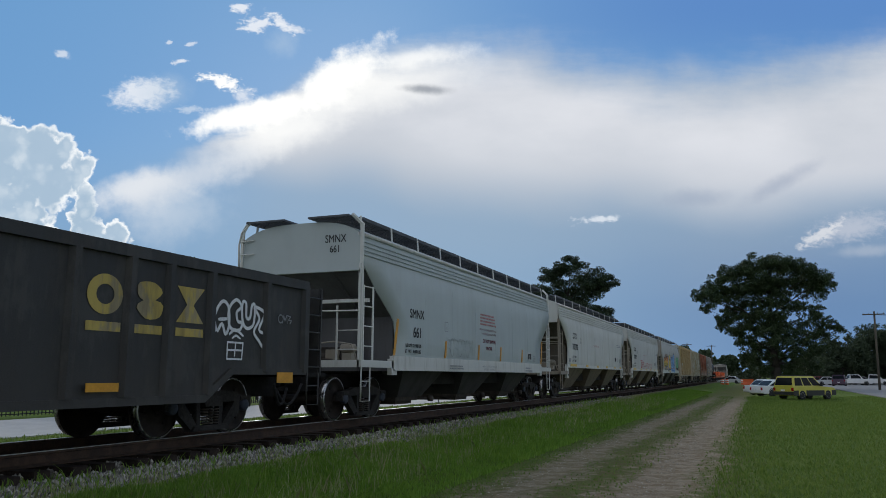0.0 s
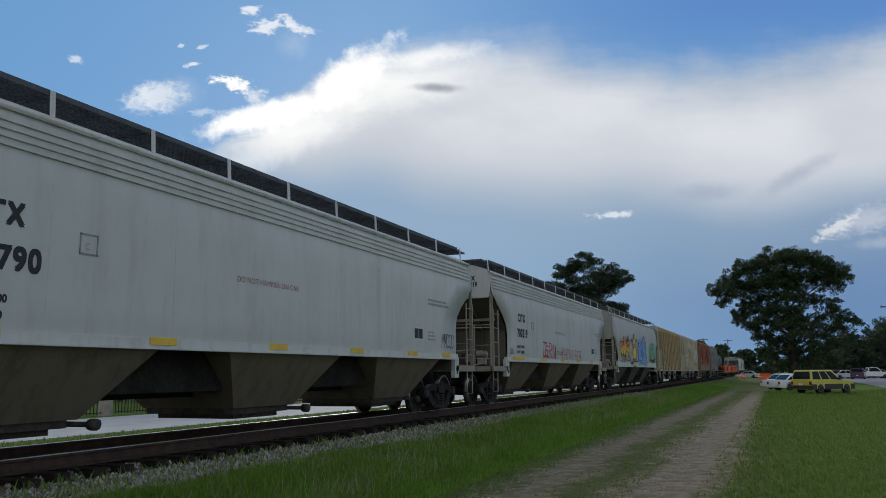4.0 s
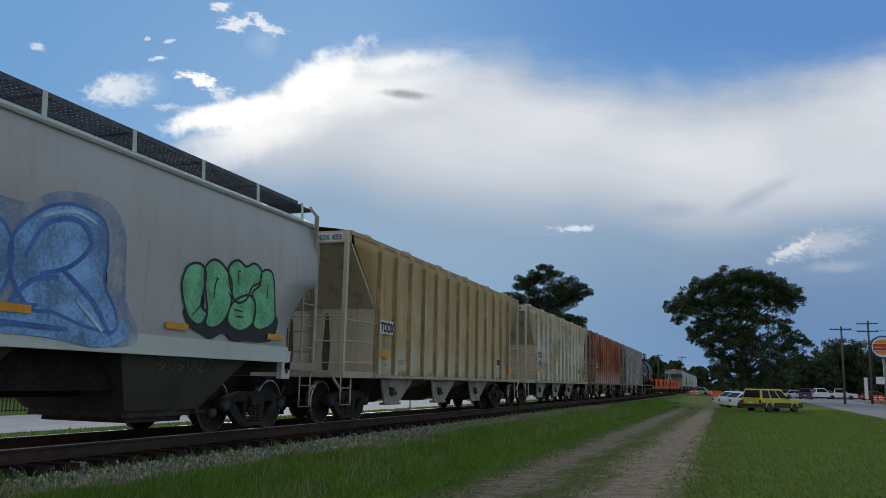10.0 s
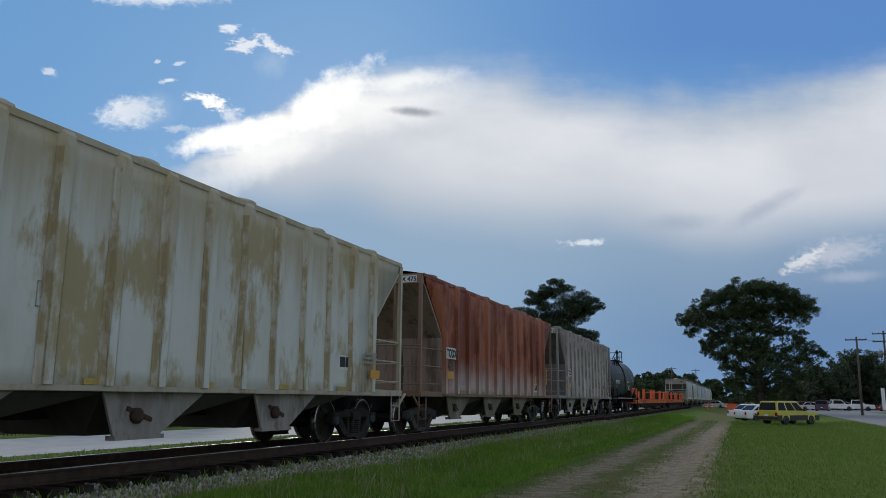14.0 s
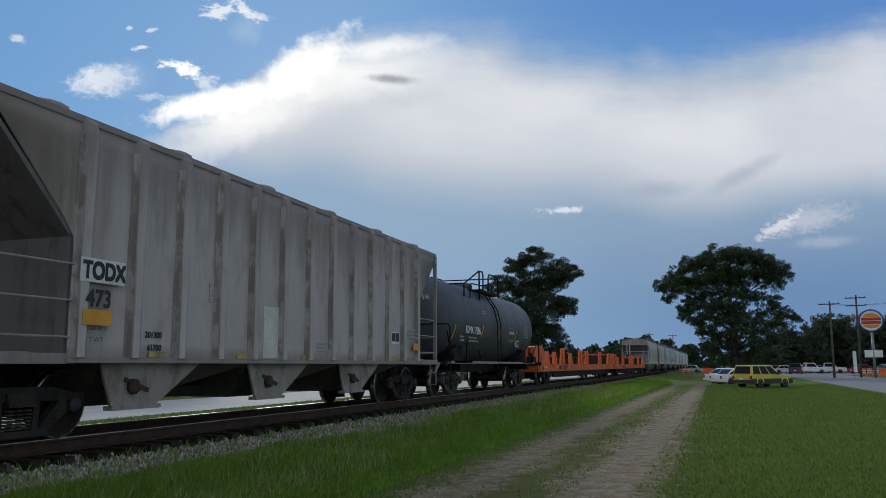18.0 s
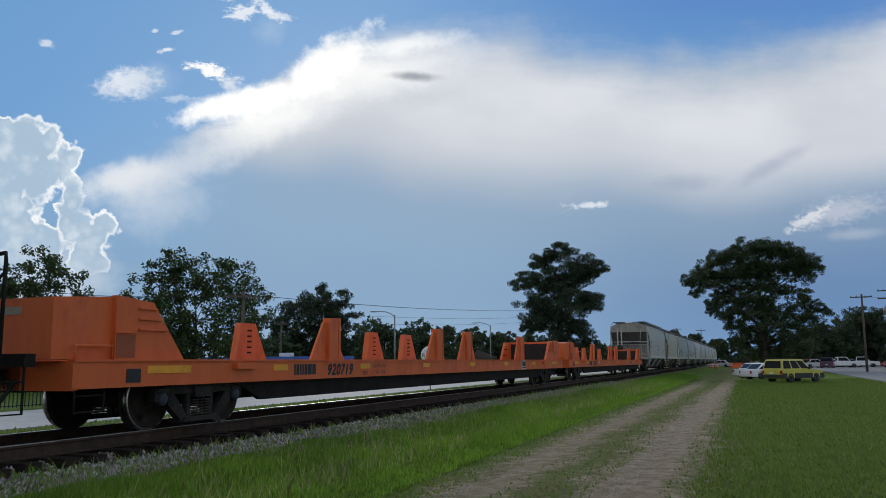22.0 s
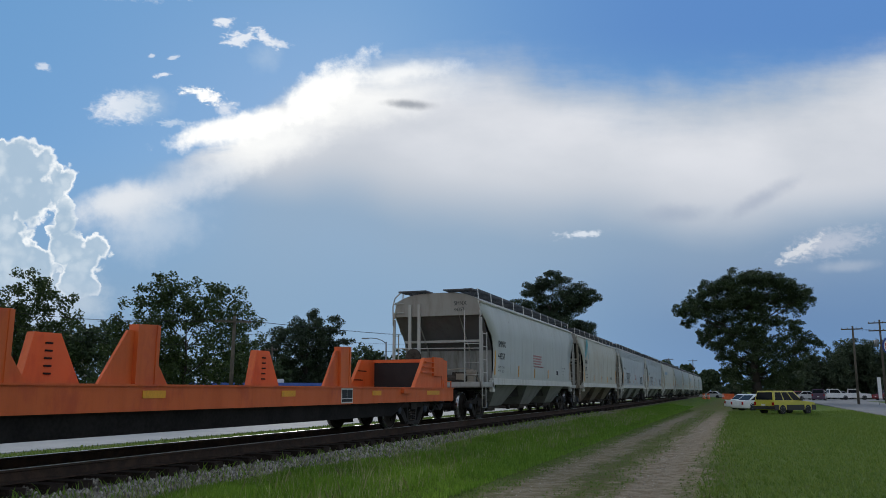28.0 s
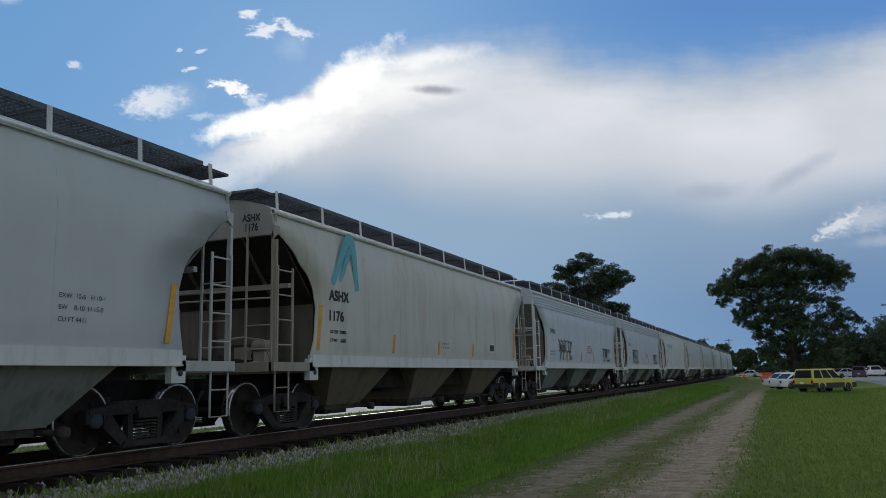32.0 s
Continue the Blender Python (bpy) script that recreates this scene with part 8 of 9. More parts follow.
def island_mix(name, a, b, rough=0.85):
    m, g, bs = material(name, rough)
    n = g.node("ShaderNodeNewGeometry").outputs["Random Per Island"]
    p = g.node("ShaderNodeTexCoord").outputs["Object"]
    k = g.math("ADD", g.math("MULTIPLY", n, 0.75), g.math("MULTIPLY", g.noise(p, 9.0, 3), 0.25))
    g.put(bs.inputs["Base Color"], g.mix(g.step(k, 0.15, 0.95), a, b))
    return m


TIE = plain("creosoted_wood", (0.032, 0.024, 0.019), 0.9, 0, 0.45, 4.0, 0.01, 0.1)
BALLAST = plain("ballast_bank", (0.15, 0.13, 0.095), 0.95, 0, 0.45, 7.0, 0.03, 0.1)
STONES = island_mix("crushed_granite", (0.120, 0.108, 0.090), (0.48, 0.45, 0.385))
PEBBLES = island_mix("pale_pebbles", (0.26, 0.22, 0.17), (0.55, 0.50, 0.42))
GRASS_TALL = leafy("tall_verge_grass", (0.125, 0.250, 0.020), (0.230, 0.365, 0.048), 0.6, 0.5)
STALKS = leafy("dry_seed_stalks", (0.22, 0.25, 0.08), (0.44, 0.42, 0.20), 0.6, 0.3)
GRASS_SHORT = leafy("mown_grass", (0.105, 0.178, 0.026), (0.165, 0.230, 0.043), 0.65, 0.4)

GREY_ROAD = plain("worn_grey_asphalt", (0.21, 0.21, 0.21), 0.85, 0, 0.15, 0.8, 0.004)
ASPHALT = plain("sun_bleached_concrete_road", (0.40, 0.39, 0.37), 0.85, 0, 0.12, 0.8, 0.004)


def build_grass():
    def field(seed, n, y0, reach, power):
        r = np.random.RandomState(seed)
        return r, y0 + reach * r.uniform(size=n) ** power
    r, y = field(2, 130000, 5.5, 75, 2.0)
    x = -4.0 - 3.0 * r.uniform(size=len(y)) ** 0.85
    tuft = 0.5 + 0.28 * np.sin(x * 3.1 + y * 0.9) * np.sin(y * 1.7 - x) + 0.25 * np.sin(y * 0.45 + 1.3 * x)
    s = np.maximum(0.35, tuft + 0.25) * np.interp(x, (-7.0, -6.6, -5.8, -5.0, -4.2), (0.35, 0.9, 1.15, 1.0, 0.6))
    blades("verge_grass", "tall green grass on the bank beside the track", (x, y, np.interp(x, GX, GZ) - 0.01, s), 0.19, GRASS_TALL, 12)
    r, y = field(9, 5000, 6, 45, 1.7)
    x = -4.6 - 2.4 * r.uniform(size=len(y))
    blades("seed_stalks", "thin pale seed stalks standing above the grass", (x, y, np.interp(x, GX, GZ) - 0.01, r.uniform(0.6, 1.2, len(y))), 0.30, STALKS, 19, 0.5, 0.004)
    r, y = field(3, 90000, 7.5, 62, 2.2)
    x = r.uniform(-5.0, 5.5 + y * 0.1)
    for c, w in ((-3.15, 0.22), (-1.38, 0.34)):
        inside = (np.abs(x - c) < w + 0.55 * r.uniform(size=len(y)) ** 1.5)
        x = np.where(inside, r.uniform(-0.6, 6.0, len(y)), x)
    thin = (x > -3.0) & (x < -1.9) & (r.uniform(size=len(y)) < 0.6)
    x = np.where(thin, r.uniform(-0.4, 6.0, len(y)), x)
    x = np.where(x > 8.1, r.uniform(-0.4, 7.5, len(y)), x)
    s = np.where(x < -4.2, 1.0, np.where(x < -0.7, 0.42, 0.9)) * (1 + y / 90)
    blades("lawn_grass", "short green lawn grass", (x, y, np.interp(x, GX, GZ) - fall(x, y) - 0.01, s), 0.065, GRASS_SHORT, 13, 0.6, 0.012)
    r, y = field(4, 3500, 5, 40, 1.8)
    x = r.uniform(-7.7, -6.2, len(y))
    blades("ballast_weeds", "sparse weeds growing in the ballast edge", (x, y, 0.12 + 0.13 * (-6.2 - x), r.uniform(0.3, 0.8, len(y))), 0.17, GRASS_TALL, 14, 0.8, 0.008)
    r, y = field(21, 7000, 5, 50, 1.8)
    x = -6.05 - 1.35 * r.uniform(size=len(y)) ** 1.4
    blades("dry_weeds", "fine pale dry weeds between the ballast stones", (x, y, 0.12 + 0.13 * (-6.2 - x), r.uniform(0.3, 0.9, len(y))), 0.11, STALKS, 23, 0.9, 0.004)
    r, y = field(6, 14000, 5, 90, 1.5)
    x = r.uniform(-19.2, -12.2, len(y))
    blades("back_verge_grass", "green grass strip between track and road", (x, y, np.interp(x, GX, GZ), np.ones(len(y))), 0.12, GRASS_SHORT, 16, 0.6, 0.02)


def build_roads():
    bm = bmesh.new()
    box(bm, -27.0, -19.3, -200, 700, -0.5, -0.20)
    tagged(new("road_1", mesh_of("road_1", bm, ASPHALT)), "pale concrete road behind the track", "road", kind="structure")
    bm = bmesh.new()
    a = [(8.4, -60), (8.4, 60), (8.6, 100), (9.2, 175)]
    b = [(17.0, -60), (17.0, 60), (17.0, 100), (17.0, 175)]
    lo = [[bm.verts.new((x, y, z)) for x, y in l] for l in (a, b) for z in (-0.2, 0.03)]
    for p, q in ((lo[1], lo[3]), (lo[0], lo[1]), (lo[3], lo[2])):
        for i in range(3):
            bm.faces.new((p[i], p[i + 1], q[i + 1], q[i]))
    tagged(new("road_2", mesh_of("road_2", bm, GREY_ROAD)), "grey asphalt road beside the lawn", "road", kind="structure")
    bm = bmesh.new()
    box(bm, 17.2, 95, 128, 175, -0.2, 0.025)
    tagged(new("parking_lot", mesh_of("parking_lot", bm, GREY_ROAD)), "grey asphalt parking lot", "pavement", kind="structure")
    bm = bmesh.new()
    box(bm, -60, 16, 205, 214, -0.2, 0.13)
    tagged(new("road_3", mesh_of("road_3", bm, ASPHALT)), "pale road crossing the track far off", "road", kind="structure")


# ---- trees ----
def bark(name, color):
    return plain(name, color, 0.9, 0, 0.4, 3.0, 0.02)


BARK = bark("dark_bark", (0.040, 0.033, 0.027))
LEAF_OAK = leafy("oak_leaves", (0.022, 0.040, 0.013), (0.046, 0.076, 0.022), 0.6, 0.15)
LEAF_PINE = leafy("pine_needles", (0.016, 0.030, 0.014), (0.036, 0.060, 0.022), 0.6, 0.12)
LEAF_BROAD = leafy("broad_leaves", (0.022, 0.044, 0.010), (0.060, 0.095, 0.022), 0.55, 0.25)
# Far leaves are paler and greyer: the haze of distance is in their colour.
LEAF_FAR = leafy("haze_pale_far_leaves", (0.034, 0.056, 0.026), (0.066, 0.100, 0.040), 0.7, 0.2)
LEAF_LOT = leafy("haze_pale_lot_leaves", (0.036, 0.056, 0.030), (0.070, 0.098, 0.046), 0.7, 0.2)


def tree(name, label, at, turn, trunk_r, height, clumps, leaf, per, size, mat, seed, flat=0.75, fork=0.35, spread=1.22, knot=0.27):
    """clumps: (across, up, radius), seen from the track side; depth is drawn at random. turn: degrees that the broad side faces."""
    r = np.random.RandomState(seed)
    t = thing(name, label, "tree", "trees", at=pose(at[0], at[1], at[2], 0, 0, turn))
    bm = bmesh.new()
    zf = height * fork
    pts = [Vector((0, 0, -0.3))]
    for k in range(1, 6):
        pts.append(Vector((r.uniform(-0.1, 0.1) * trunk_r * k, r.uniform(-0.1, 0.1) * trunk_r * k, height * 0.86 * k / 5)))
    for k in range(5):
        a, b = trunk_r * (1 - k * 0.18) * (1.25 if k == 0 else 1), trunk_r * (1 - (k + 1) * 0.18)
        tube(bm, pts[k], pts[k + 1], a, 8, b)
    places = []
    for cx, cz, cr in clumps:
        p = Vector((cx, r.uniform(-0.55, 0.55) * min(cr * 2.0, 3.5), cz))
        places.append((p, cr))
        z0 = max(zf * 0.6, min(height * 0.8, cz - abs(cx) * 0.5 - cr * 0.4))
        start = Vector((0, 0, z0))
        mid = start.lerp(p, 0.55) + Vector((0, 0, cr * 0.25))
        lr = max(0.03, trunk_r * 0.19 * min(1.2, cr / 2))
        tube(bm, start, mid, lr, 5, lr * 0.6)
        tube(bm, mid, p, lr * 0.6, 5, lr * 0.2)
    part("trunk", bm, BARK, t)
    quads = []
    for p, cr in places:
        n = int(per * (cr / 2.0) ** 1.7) + 20
        sub = r.normal(size=(30, 3))
        sub /= np.linalg.norm(sub, axis=1)[:, None]
        sub *= cr * spread * r.uniform(0.05, 1.0, (len(sub), 1)) ** 0.6
        q = r.normal(size=(n, 3))
        q *= cr * knot * r.uniform(size=(n, 1)) ** 0.4 / np.linalg.norm(q, axis=1)[:, None]
        o = sub[r.randint(len(sub), size=n)] + q
        o[:, 2] *= flat
        o += np.array(p)
        u = r.normal(size=(n, 3))
        u /= np.linalg.norm(u, axis=1)[:, None]
        v = np.cross(u, r.normal(size=(n, 3)))
        v /= np.linalg.norm(v, axis=1)[:, None] + 1e-6
        s = size * r.uniform(0.55, 1.3, (n, 1))
        quads.append(np.stack((o - u * s, o + v * s * leaf, o + u * s, o - v * s * leaf), 1))
    me = quad_mesh("crown", np.concatenate(quads).reshape(-1, 3), 4)
    me.materials.append(mat)
    c = new("crown", me)
    c.parent = t
    return t


def polar(az, dist):
    return -math.sin(radians(az)) * dist, math.cos(radians(az)) * dist


def random_clumps(seed, w, h, n, base=0.25):
    r = random.Random(seed)
    out = []
    for k in range(n):
        z = h * (base + (0.93 - base) * r.random() ** 0.8)
        f = (z / h - base) / (1 - base)
        half = w * math.sqrt(max(0.05, 1 - (abs(f - 0.35) / 0.75) ** 2))
        out.append((r.uniform(-half, half), z, r.uniform(0.20, 0.34) * h * (1.1 - 0.4 * f)))
    return out


def build_trees():
    x, y = polar(-1.15, 110)
    # one broad dome on long limbs, a looser tier below it, skirts down to the ground
    oak = []
    for k in range(13):
        f = k / 12
        oak.append((-8.6 + 15.2 * f, 10.6 + 5.3 * math.sin(math.pi * (0.06 + 0.76 * f)) ** 0.8 - 1.6 * max(0, f - 0.75), 1.4 + 0.45 * math.sin(math.pi * f)))
    for k in range(9):
        f = k / 8
        oak.append((-6.9 + 12.6 * f, 11.0 + 2.7 * math.sin(math.pi * (0.08 + 0.74 * f)), 1.75))
    for k in range(7):
        f = k / 6
        oak.append((-5.2 + 10.2 * f, 10.3 + 0.9 * math.sin(math.pi * f) - 0.7 * f, 1.25))
    oak += [(-3.2, 12.4, 1.6), (-0.9, 12.6, 1.6), (0.9, 12.2, 1.5), (-8.0, 10.3, 0.9), (-5.6, 9.0, 1.25), (-4.2, 9.2, 1.5), (-6.2, 7.9, 0.9), (-2.6, 9.2, 1.6), (-0.9, 9.0, 1.6), (0.9, 9.0, 1.4),
            (-4.5, 7.3, 1.4), (-2.6, 7.4, 1.7), (-0.6, 7.2, 1.7), (1.4, 7.6, 1.5), (1.2, 6.0, 1.8), (3.4, 7.6, 1.4), (4.9, 8.5, 1.1), (6.5, 8.0, 1.2), (7.6, 7.4, 0.9), (5.4, 6.8, 1.5), (3.4, 5.8, 1.6), (-3.5, 5.6, 1.4),
            (-1.6, 5.2, 1.7), (-2.3, 3.6, 1.5), (0.0, 4.1, 1.7), (2.4, 4.0, 1.7), (4.8, 4.8, 1.5), (-3.6, 4.0, 0.8), (-1.2, 2.4, 1.3), (0.6, 2.4, 1.4), (2.4, 2.3, 1.4), (4.4, 2.8, 1.3)]
    tree("oak_tree", "huge dark spreading oak tree beside the lawn", (x + 0.1, y, 0), -1, 0.72, 15, oak, 0.50, 3600, 0.115, LEAF_OAK, 3, 0.74, 0.35, 1.08, 0.33)
    m = 95 / 1385
    x, y = polar(12.5, 95)
    pine = [((px - 985) * m, (645 - py) * m * 1.01, pr * m * 1.62) for px, py, pr in
            ((993, 434, 16), (965, 448, 20), (1022, 462, 26), (934, 484, 18), (985, 480, 30), (1050, 468, 15), (948, 518, 24), (1000, 522, 30), (1036, 520, 18), (962, 552, 26),
             (1008, 562, 26), (938, 562, 14), (975, 592, 26), (1030, 588, 13), (1000, 612, 22), (952, 612, 15))]
    tree("pine_tree", "tall dark pine tree with an uneven crown", (x, y, -0.1), 12, 0.42, 13.6, pine, 0.26, 4600, 0.16, LEAF_PINE, 5, 0.62, 0.2, 1.05, 0.30)
    m = 56 / 1385
    x, y = polar(38.4, 56)
    broad = [((px - 320) * m, (645 - py) * m * 1.12, pr * m * 1.36) for px, py, pr in
             ((280, 462, 26), (255, 492, 34), (310, 480, 30), (365, 478, 28), (395, 500, 30), (340, 515, 36), (225, 530, 32), (280, 535, 40), (415, 530, 24), (380, 550, 34), (320, 570, 36),
              (250, 580, 36), (215, 590, 26), (300, 615, 30), (360, 605, 28), (405, 580, 18))]
    tree("broadleaf_tree", "leafy green roadside tree with an open crown", (x, y, -0.25), 38, 0.20, 7.0, broad, 0.6, 2600, 0.10, LEAF_BROAD, 7, 0.9, 0.2)
    m = 62 / 1385
    x, y = polar(48.8, 62)
    left = [((px - 50) * m, (645 - py) * m * 1.14, pr * m * 1.36) for px, py, pr in ((70, 478, 28), (35, 505, 26), (100, 500, 26), (10, 530, 36), (60, 545, 40), (-40, 520, 45), (110, 560, 34), (20, 590, 46), (90, 605, 40), (-60, 590, 50))]
    tree("broadleaf_tree", "dark green roadside tree beyond the road", (x, y, -0.25), 48, 0.22, 7.0, left, 0.6, 2400, 0.11, LEAF_BROAD, 8, 0.9, 0.2)
    m = 105 / 1385
    x, y = polar(30.1, 105)
    p2 = [((px - 545) * m, (645 - py) * m * 1.08, pr * m * 1.4) for px, py, pr in ((565, 525, 24), (535, 532, 24), (590, 545, 20), (508, 550, 26), (555, 555, 30), (490, 575, 22), (525, 580, 32), (580, 580, 26), (545, 612, 30), (500, 610, 24), (590, 612, 22))]
    tree("pine_tree", "broad dark pine tree beyond the road", (x, y, -0.1), 30, 0.4, 9.2, p2, 0.32, 2800, 0.17, LEAF_PINE, 9, 0.75, 0.2)
    # lower wood behind the road, from far left to the pine
    r = random.Random(12)
    for k, (az, dist, h, w) in enumerate(((52, 80, 8.5, 4.5), (45.5, 75, 7.0, 4.0), (43.4, 62, 5.6, 3.2), (34.0, 100, 6.0, 3.5), (32.2, 120, 6.6, 4.5), (27.2, 110, 6.0, 4.0), (25.2, 100, 6.6, 3.0), (23.4, 120, 5.8, 4.0), (21.6, 105, 6.8, 3.2),
                                     (19.6, 120, 6.2, 4.5), (17.8, 130, 5.6, 4.5), (16.0, 140, 6.0, 4.2), (14.2, 135, 4.4, 4.0), (9.5, 170, 5.0, 5.0), (7.6, 190, 5.6, 5.0), (6.2, 210, 7.5, 4.0), (4.6, 240, 9.0, 4.0), (3.4, 260, 8.5, 4.5),
                                     (0.9, 240, 7.0, 6.0), (37.0, 90, 5.0, 5.0), (41.0, 85, 5.2, 4.5), (29.0, 130, 5.8, 5.0), (11.2, 150, 4.2, 5.0))):
        x, y = polar(az, dist)
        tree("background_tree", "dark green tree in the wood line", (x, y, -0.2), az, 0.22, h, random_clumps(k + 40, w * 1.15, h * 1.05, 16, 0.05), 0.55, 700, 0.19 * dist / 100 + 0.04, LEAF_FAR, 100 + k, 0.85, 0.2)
    for k, (az, dist, h, w) in enumerate(((-3.9, 128, 6.0, 4.0), (-5.2, 125, 8.6, 3.6), (-6.3, 132, 9.0, 4.5), (-7.7, 128, 10.6, 3.5), (-8.7, 135, 9.0, 4.5), (-9.9, 125, 8.8, 4.5), (-11.2, 122, 9.8, 4.5), (-12.8, 120, 9.0, 5.0), (-14.5, 118, 10.0, 5.0),
                                     (-4.6, 140, 5.5, 6.0), (-7.0, 145, 6.0, 7.0), (-10.4, 140, 6.0, 7.0), (-2.4, 135, 5.0, 5.0), (-0.2, 150, 4.5, 4.0), (-17, 115, 10, 5), (-20, 112, 9, 5))):
        dist, h, w = dist * 1.35, h * 1.06, w * 1.35
        x, y = polar(az, dist)
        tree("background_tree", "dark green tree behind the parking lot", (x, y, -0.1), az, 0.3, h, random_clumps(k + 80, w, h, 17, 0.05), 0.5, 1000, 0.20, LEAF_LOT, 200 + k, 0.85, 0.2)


# ---- vehicles ----
def car_paint(name, color, rough=0.28):
    m, g, b = material(name, rough)
    p = g.node("ShaderNodeTexCoord").outputs["Object"]
    g.put(b.inputs["Base Color"], g.mix(g.step(g.noise(p, 2.0, 4), 0.3, 0.7), tuple(c * 0.9 for c in color), color))
    b.inputs["Coat Weight"].default_value, b.inputs["Coat Roughness"].default_value = 0.6, 0.08
    return m


YELLOW_CAR = car_paint("yellow_car_paint", (0.58, 0.52, 0.07), 0.34)
WHITE_CAR = car_paint("white_car_paint", (0.78, 0.78, 0.78))
RED_CAR = car_paint("dark_red_car_paint", (0.22, 0.02, 0.02))
GREY_CAR = car_paint("grey_car_paint", (0.20, 0.21, 0.23))
PURPLE_CAR = car_paint("plum_car_paint", (0.09, 0.05, 0.09))
SILVER_CAR = car_paint("silver_car_paint", (0.50, 0.51, 0.53))
CLADDING = plain("grey_plastic_cladding", (0.032, 0.032, 0.031), 0.6, 0, 0.2)
RIM = plain("alloy_rim", (0.42, 0.42, 0.43), 0.4, 0.6, 0.1)
TAIL = plain("red_tail_lamp_lens", (0.35, 0.02, 0.015), 0.2, 0, 0.2)
HEAD = plain("clear_headlamp_lens", (0.6, 0.62, 0.64), 0.15, 0.3, 0.1)


def tinted_glass():
    m, g, b = material("dark_car_glass", 0.06)
    b.inputs["Base Color"].default_value = (0.012, 0.014, 0.016, 1)
    b.inputs["Specular IOR Level"].default_value = 0.07
    return m


CAR_GLASS = tinted_glass()


def side_profile(bm, pts, half, tuck=0.0, belt=None):
    """A body from a (y, z) outline; what lies above the belt leans in by tuck."""
    def x_at(z):
        return half - (tuck * max(0, z - belt) / 0.6 if belt else 0)
    a = [bm.verts.new((x_at(z), y, z)) for y, z in pts]
    b = [bm.verts.new((-x_at(z), y, z)) for y, z in pts]
    bm.faces.new(a)
    bm.faces.new(b[::-1])
    for i in range(len(pts)):
        j = (i + 1) % len(pts)
        bm.faces.new((a[j], a[i], b[i], b[j]))
    bmesh.ops.recalc_face_normals(bm, faces=bm.faces)
    bmesh.ops.bevel(bm, geom=bm.edges[:], offset=0.035, segments=2, affect="EDGES", clamp_overlap=True)


def vehicle(name, label, kind, mat, at, heading, size, two_tone=None, rack=False):
    """kind: suv, sedan, van or pickup. size: length, width, height. The front is towards +y before turning."""
    L, W, H = size
    car = thing(name, label, "pickup" if kind == "pickup" else "car", "parked vehicles", at=pose(at[0], at[1], 0.012 - float(fall(at[0], at[1])), 0, 0, heading))
    h = W / 2
    f, bk = L / 2, -L / 2
    belt = H * (0.57 if kind == "suv" else 0.60)
    r = 0.34 if kind in ("suv", "pickup") else 0.31
    low = 0.30 if kind in ("suv", "pickup") else 0.22
    if kind == "suv":
        lower = [(bk, low + 0.1), (bk, belt), (f - 1.35, belt), (f - 0.12, belt - 0.09), (f, belt - 0.25), (f, low + 0.1), (f - 0.1, low), (bk + 0.1, low)]
        upper = [(bk + 0.02, belt), (bk + 0.20, H), (f - 2.0, H), (f - 1.30, belt)]
    elif kind == "van":
        lower = [(bk, low + 0.1), (bk, belt), (f - 1.0, belt), (f - 0.1, belt - 0.16), (f, belt - 0.35), (f, low + 0.1), (f - 0.1, low), (bk + 0.1, low)]
        upper = [(bk + 0.04, belt), (bk + 0.25, H), (f - 1.9, H), (f - 1.0, belt)]
    elif kind == "pickup":
        lower = [(bk, low + 0.2), (bk, belt), (f - 1.35, belt), (f - 0.1, belt - 0.08), (f, belt - 0.2), (f, low + 0.1), (f - 0.1, low), (bk + 0.1, low + 0.1)]
        upper = [(bk + 1.95, belt), (bk + 2.05, H), (f - 2.1, H), (f - 1.45, belt)]
    else:
        lower = [(bk, low + 0.2), (bk + 0.05, belt), (f - 1.3, belt), (f - 0.15, belt - 0.14), (f, belt - 0.3), (f, low + 0.1), (f - 0.1, low), (bk + 0.1, low)]
        upper = [(bk + 0.55, belt), (bk + 1.25, H), (f - 2.2, H), (f - 1.2, belt)]
    part("body", made(side_profile, lower, h), mat, car)
    part("cabin", made(side_profile, upper, h - 0.03, 0.12, belt), mat, car)
    (y0, _), (y1, _), (y2, _), (y3, _) = upper
    # windows as dark glass plates a little proud of the cabin
    def window(ya, yb, yc, yd, s):
        za, zb = belt + 0.06, H - 0.10
        xa, xb = h - 0.03 + 0.006 - 0.12 * 0.06 / 0.6, h - 0.03 + 0.006 - 0.12 * (zb - belt) / 0.6
        bm = bmesh.new()
        quad(bm, (s * xa, ya, za), (s * xa, yb, za), (s * xb, yc, zb), (s * xb, yd, zb))
        part("side_window", bm, CAR_GLASS, car)
    n = 3 if kind in ("suv", "van") else (1 if kind == "pickup" else 2)
    for s in (1, -1):
        for k in range(n):
            a, b = k / n + 0.02, (k + 1) / n - 0.015
            lo0, lo1 = y0 + 0.10, y3 - 0.14
            hi0, hi1 = y1 + 0.06, y2 - 0.05
            window(lo0 + (lo1 - lo0) * a, lo0 + (lo1 - lo0) * b, hi0 + (hi1 - hi0) * b, hi0 + (hi1 - hi0) * a, s)
    for p, q, d in ((upper[0], upper[1], -1), (upper[3], upper[2], 1)):
        bm = bmesh.new()
        w0, w1 = h - 0.14, h - 0.24
        a, b = 0.12, 0.86
        pa, pb = (p[0] + (q[0] - p[0]) * a, p[1] + (q[1] - p[1]) * a), (p[0] + (q[0] - p[0]) * b, p[1] + (q[1] - p[1]) * b)
        quad(bm, (-w0, pa[0] + d * 0.012, pa[1]), (w0, pa[0] + d * 0.012, pa[1]), (w1, pb[0] + d * 0.012, pb[1]), (-w1, pb[0] + d * 0.012, pb[1]))
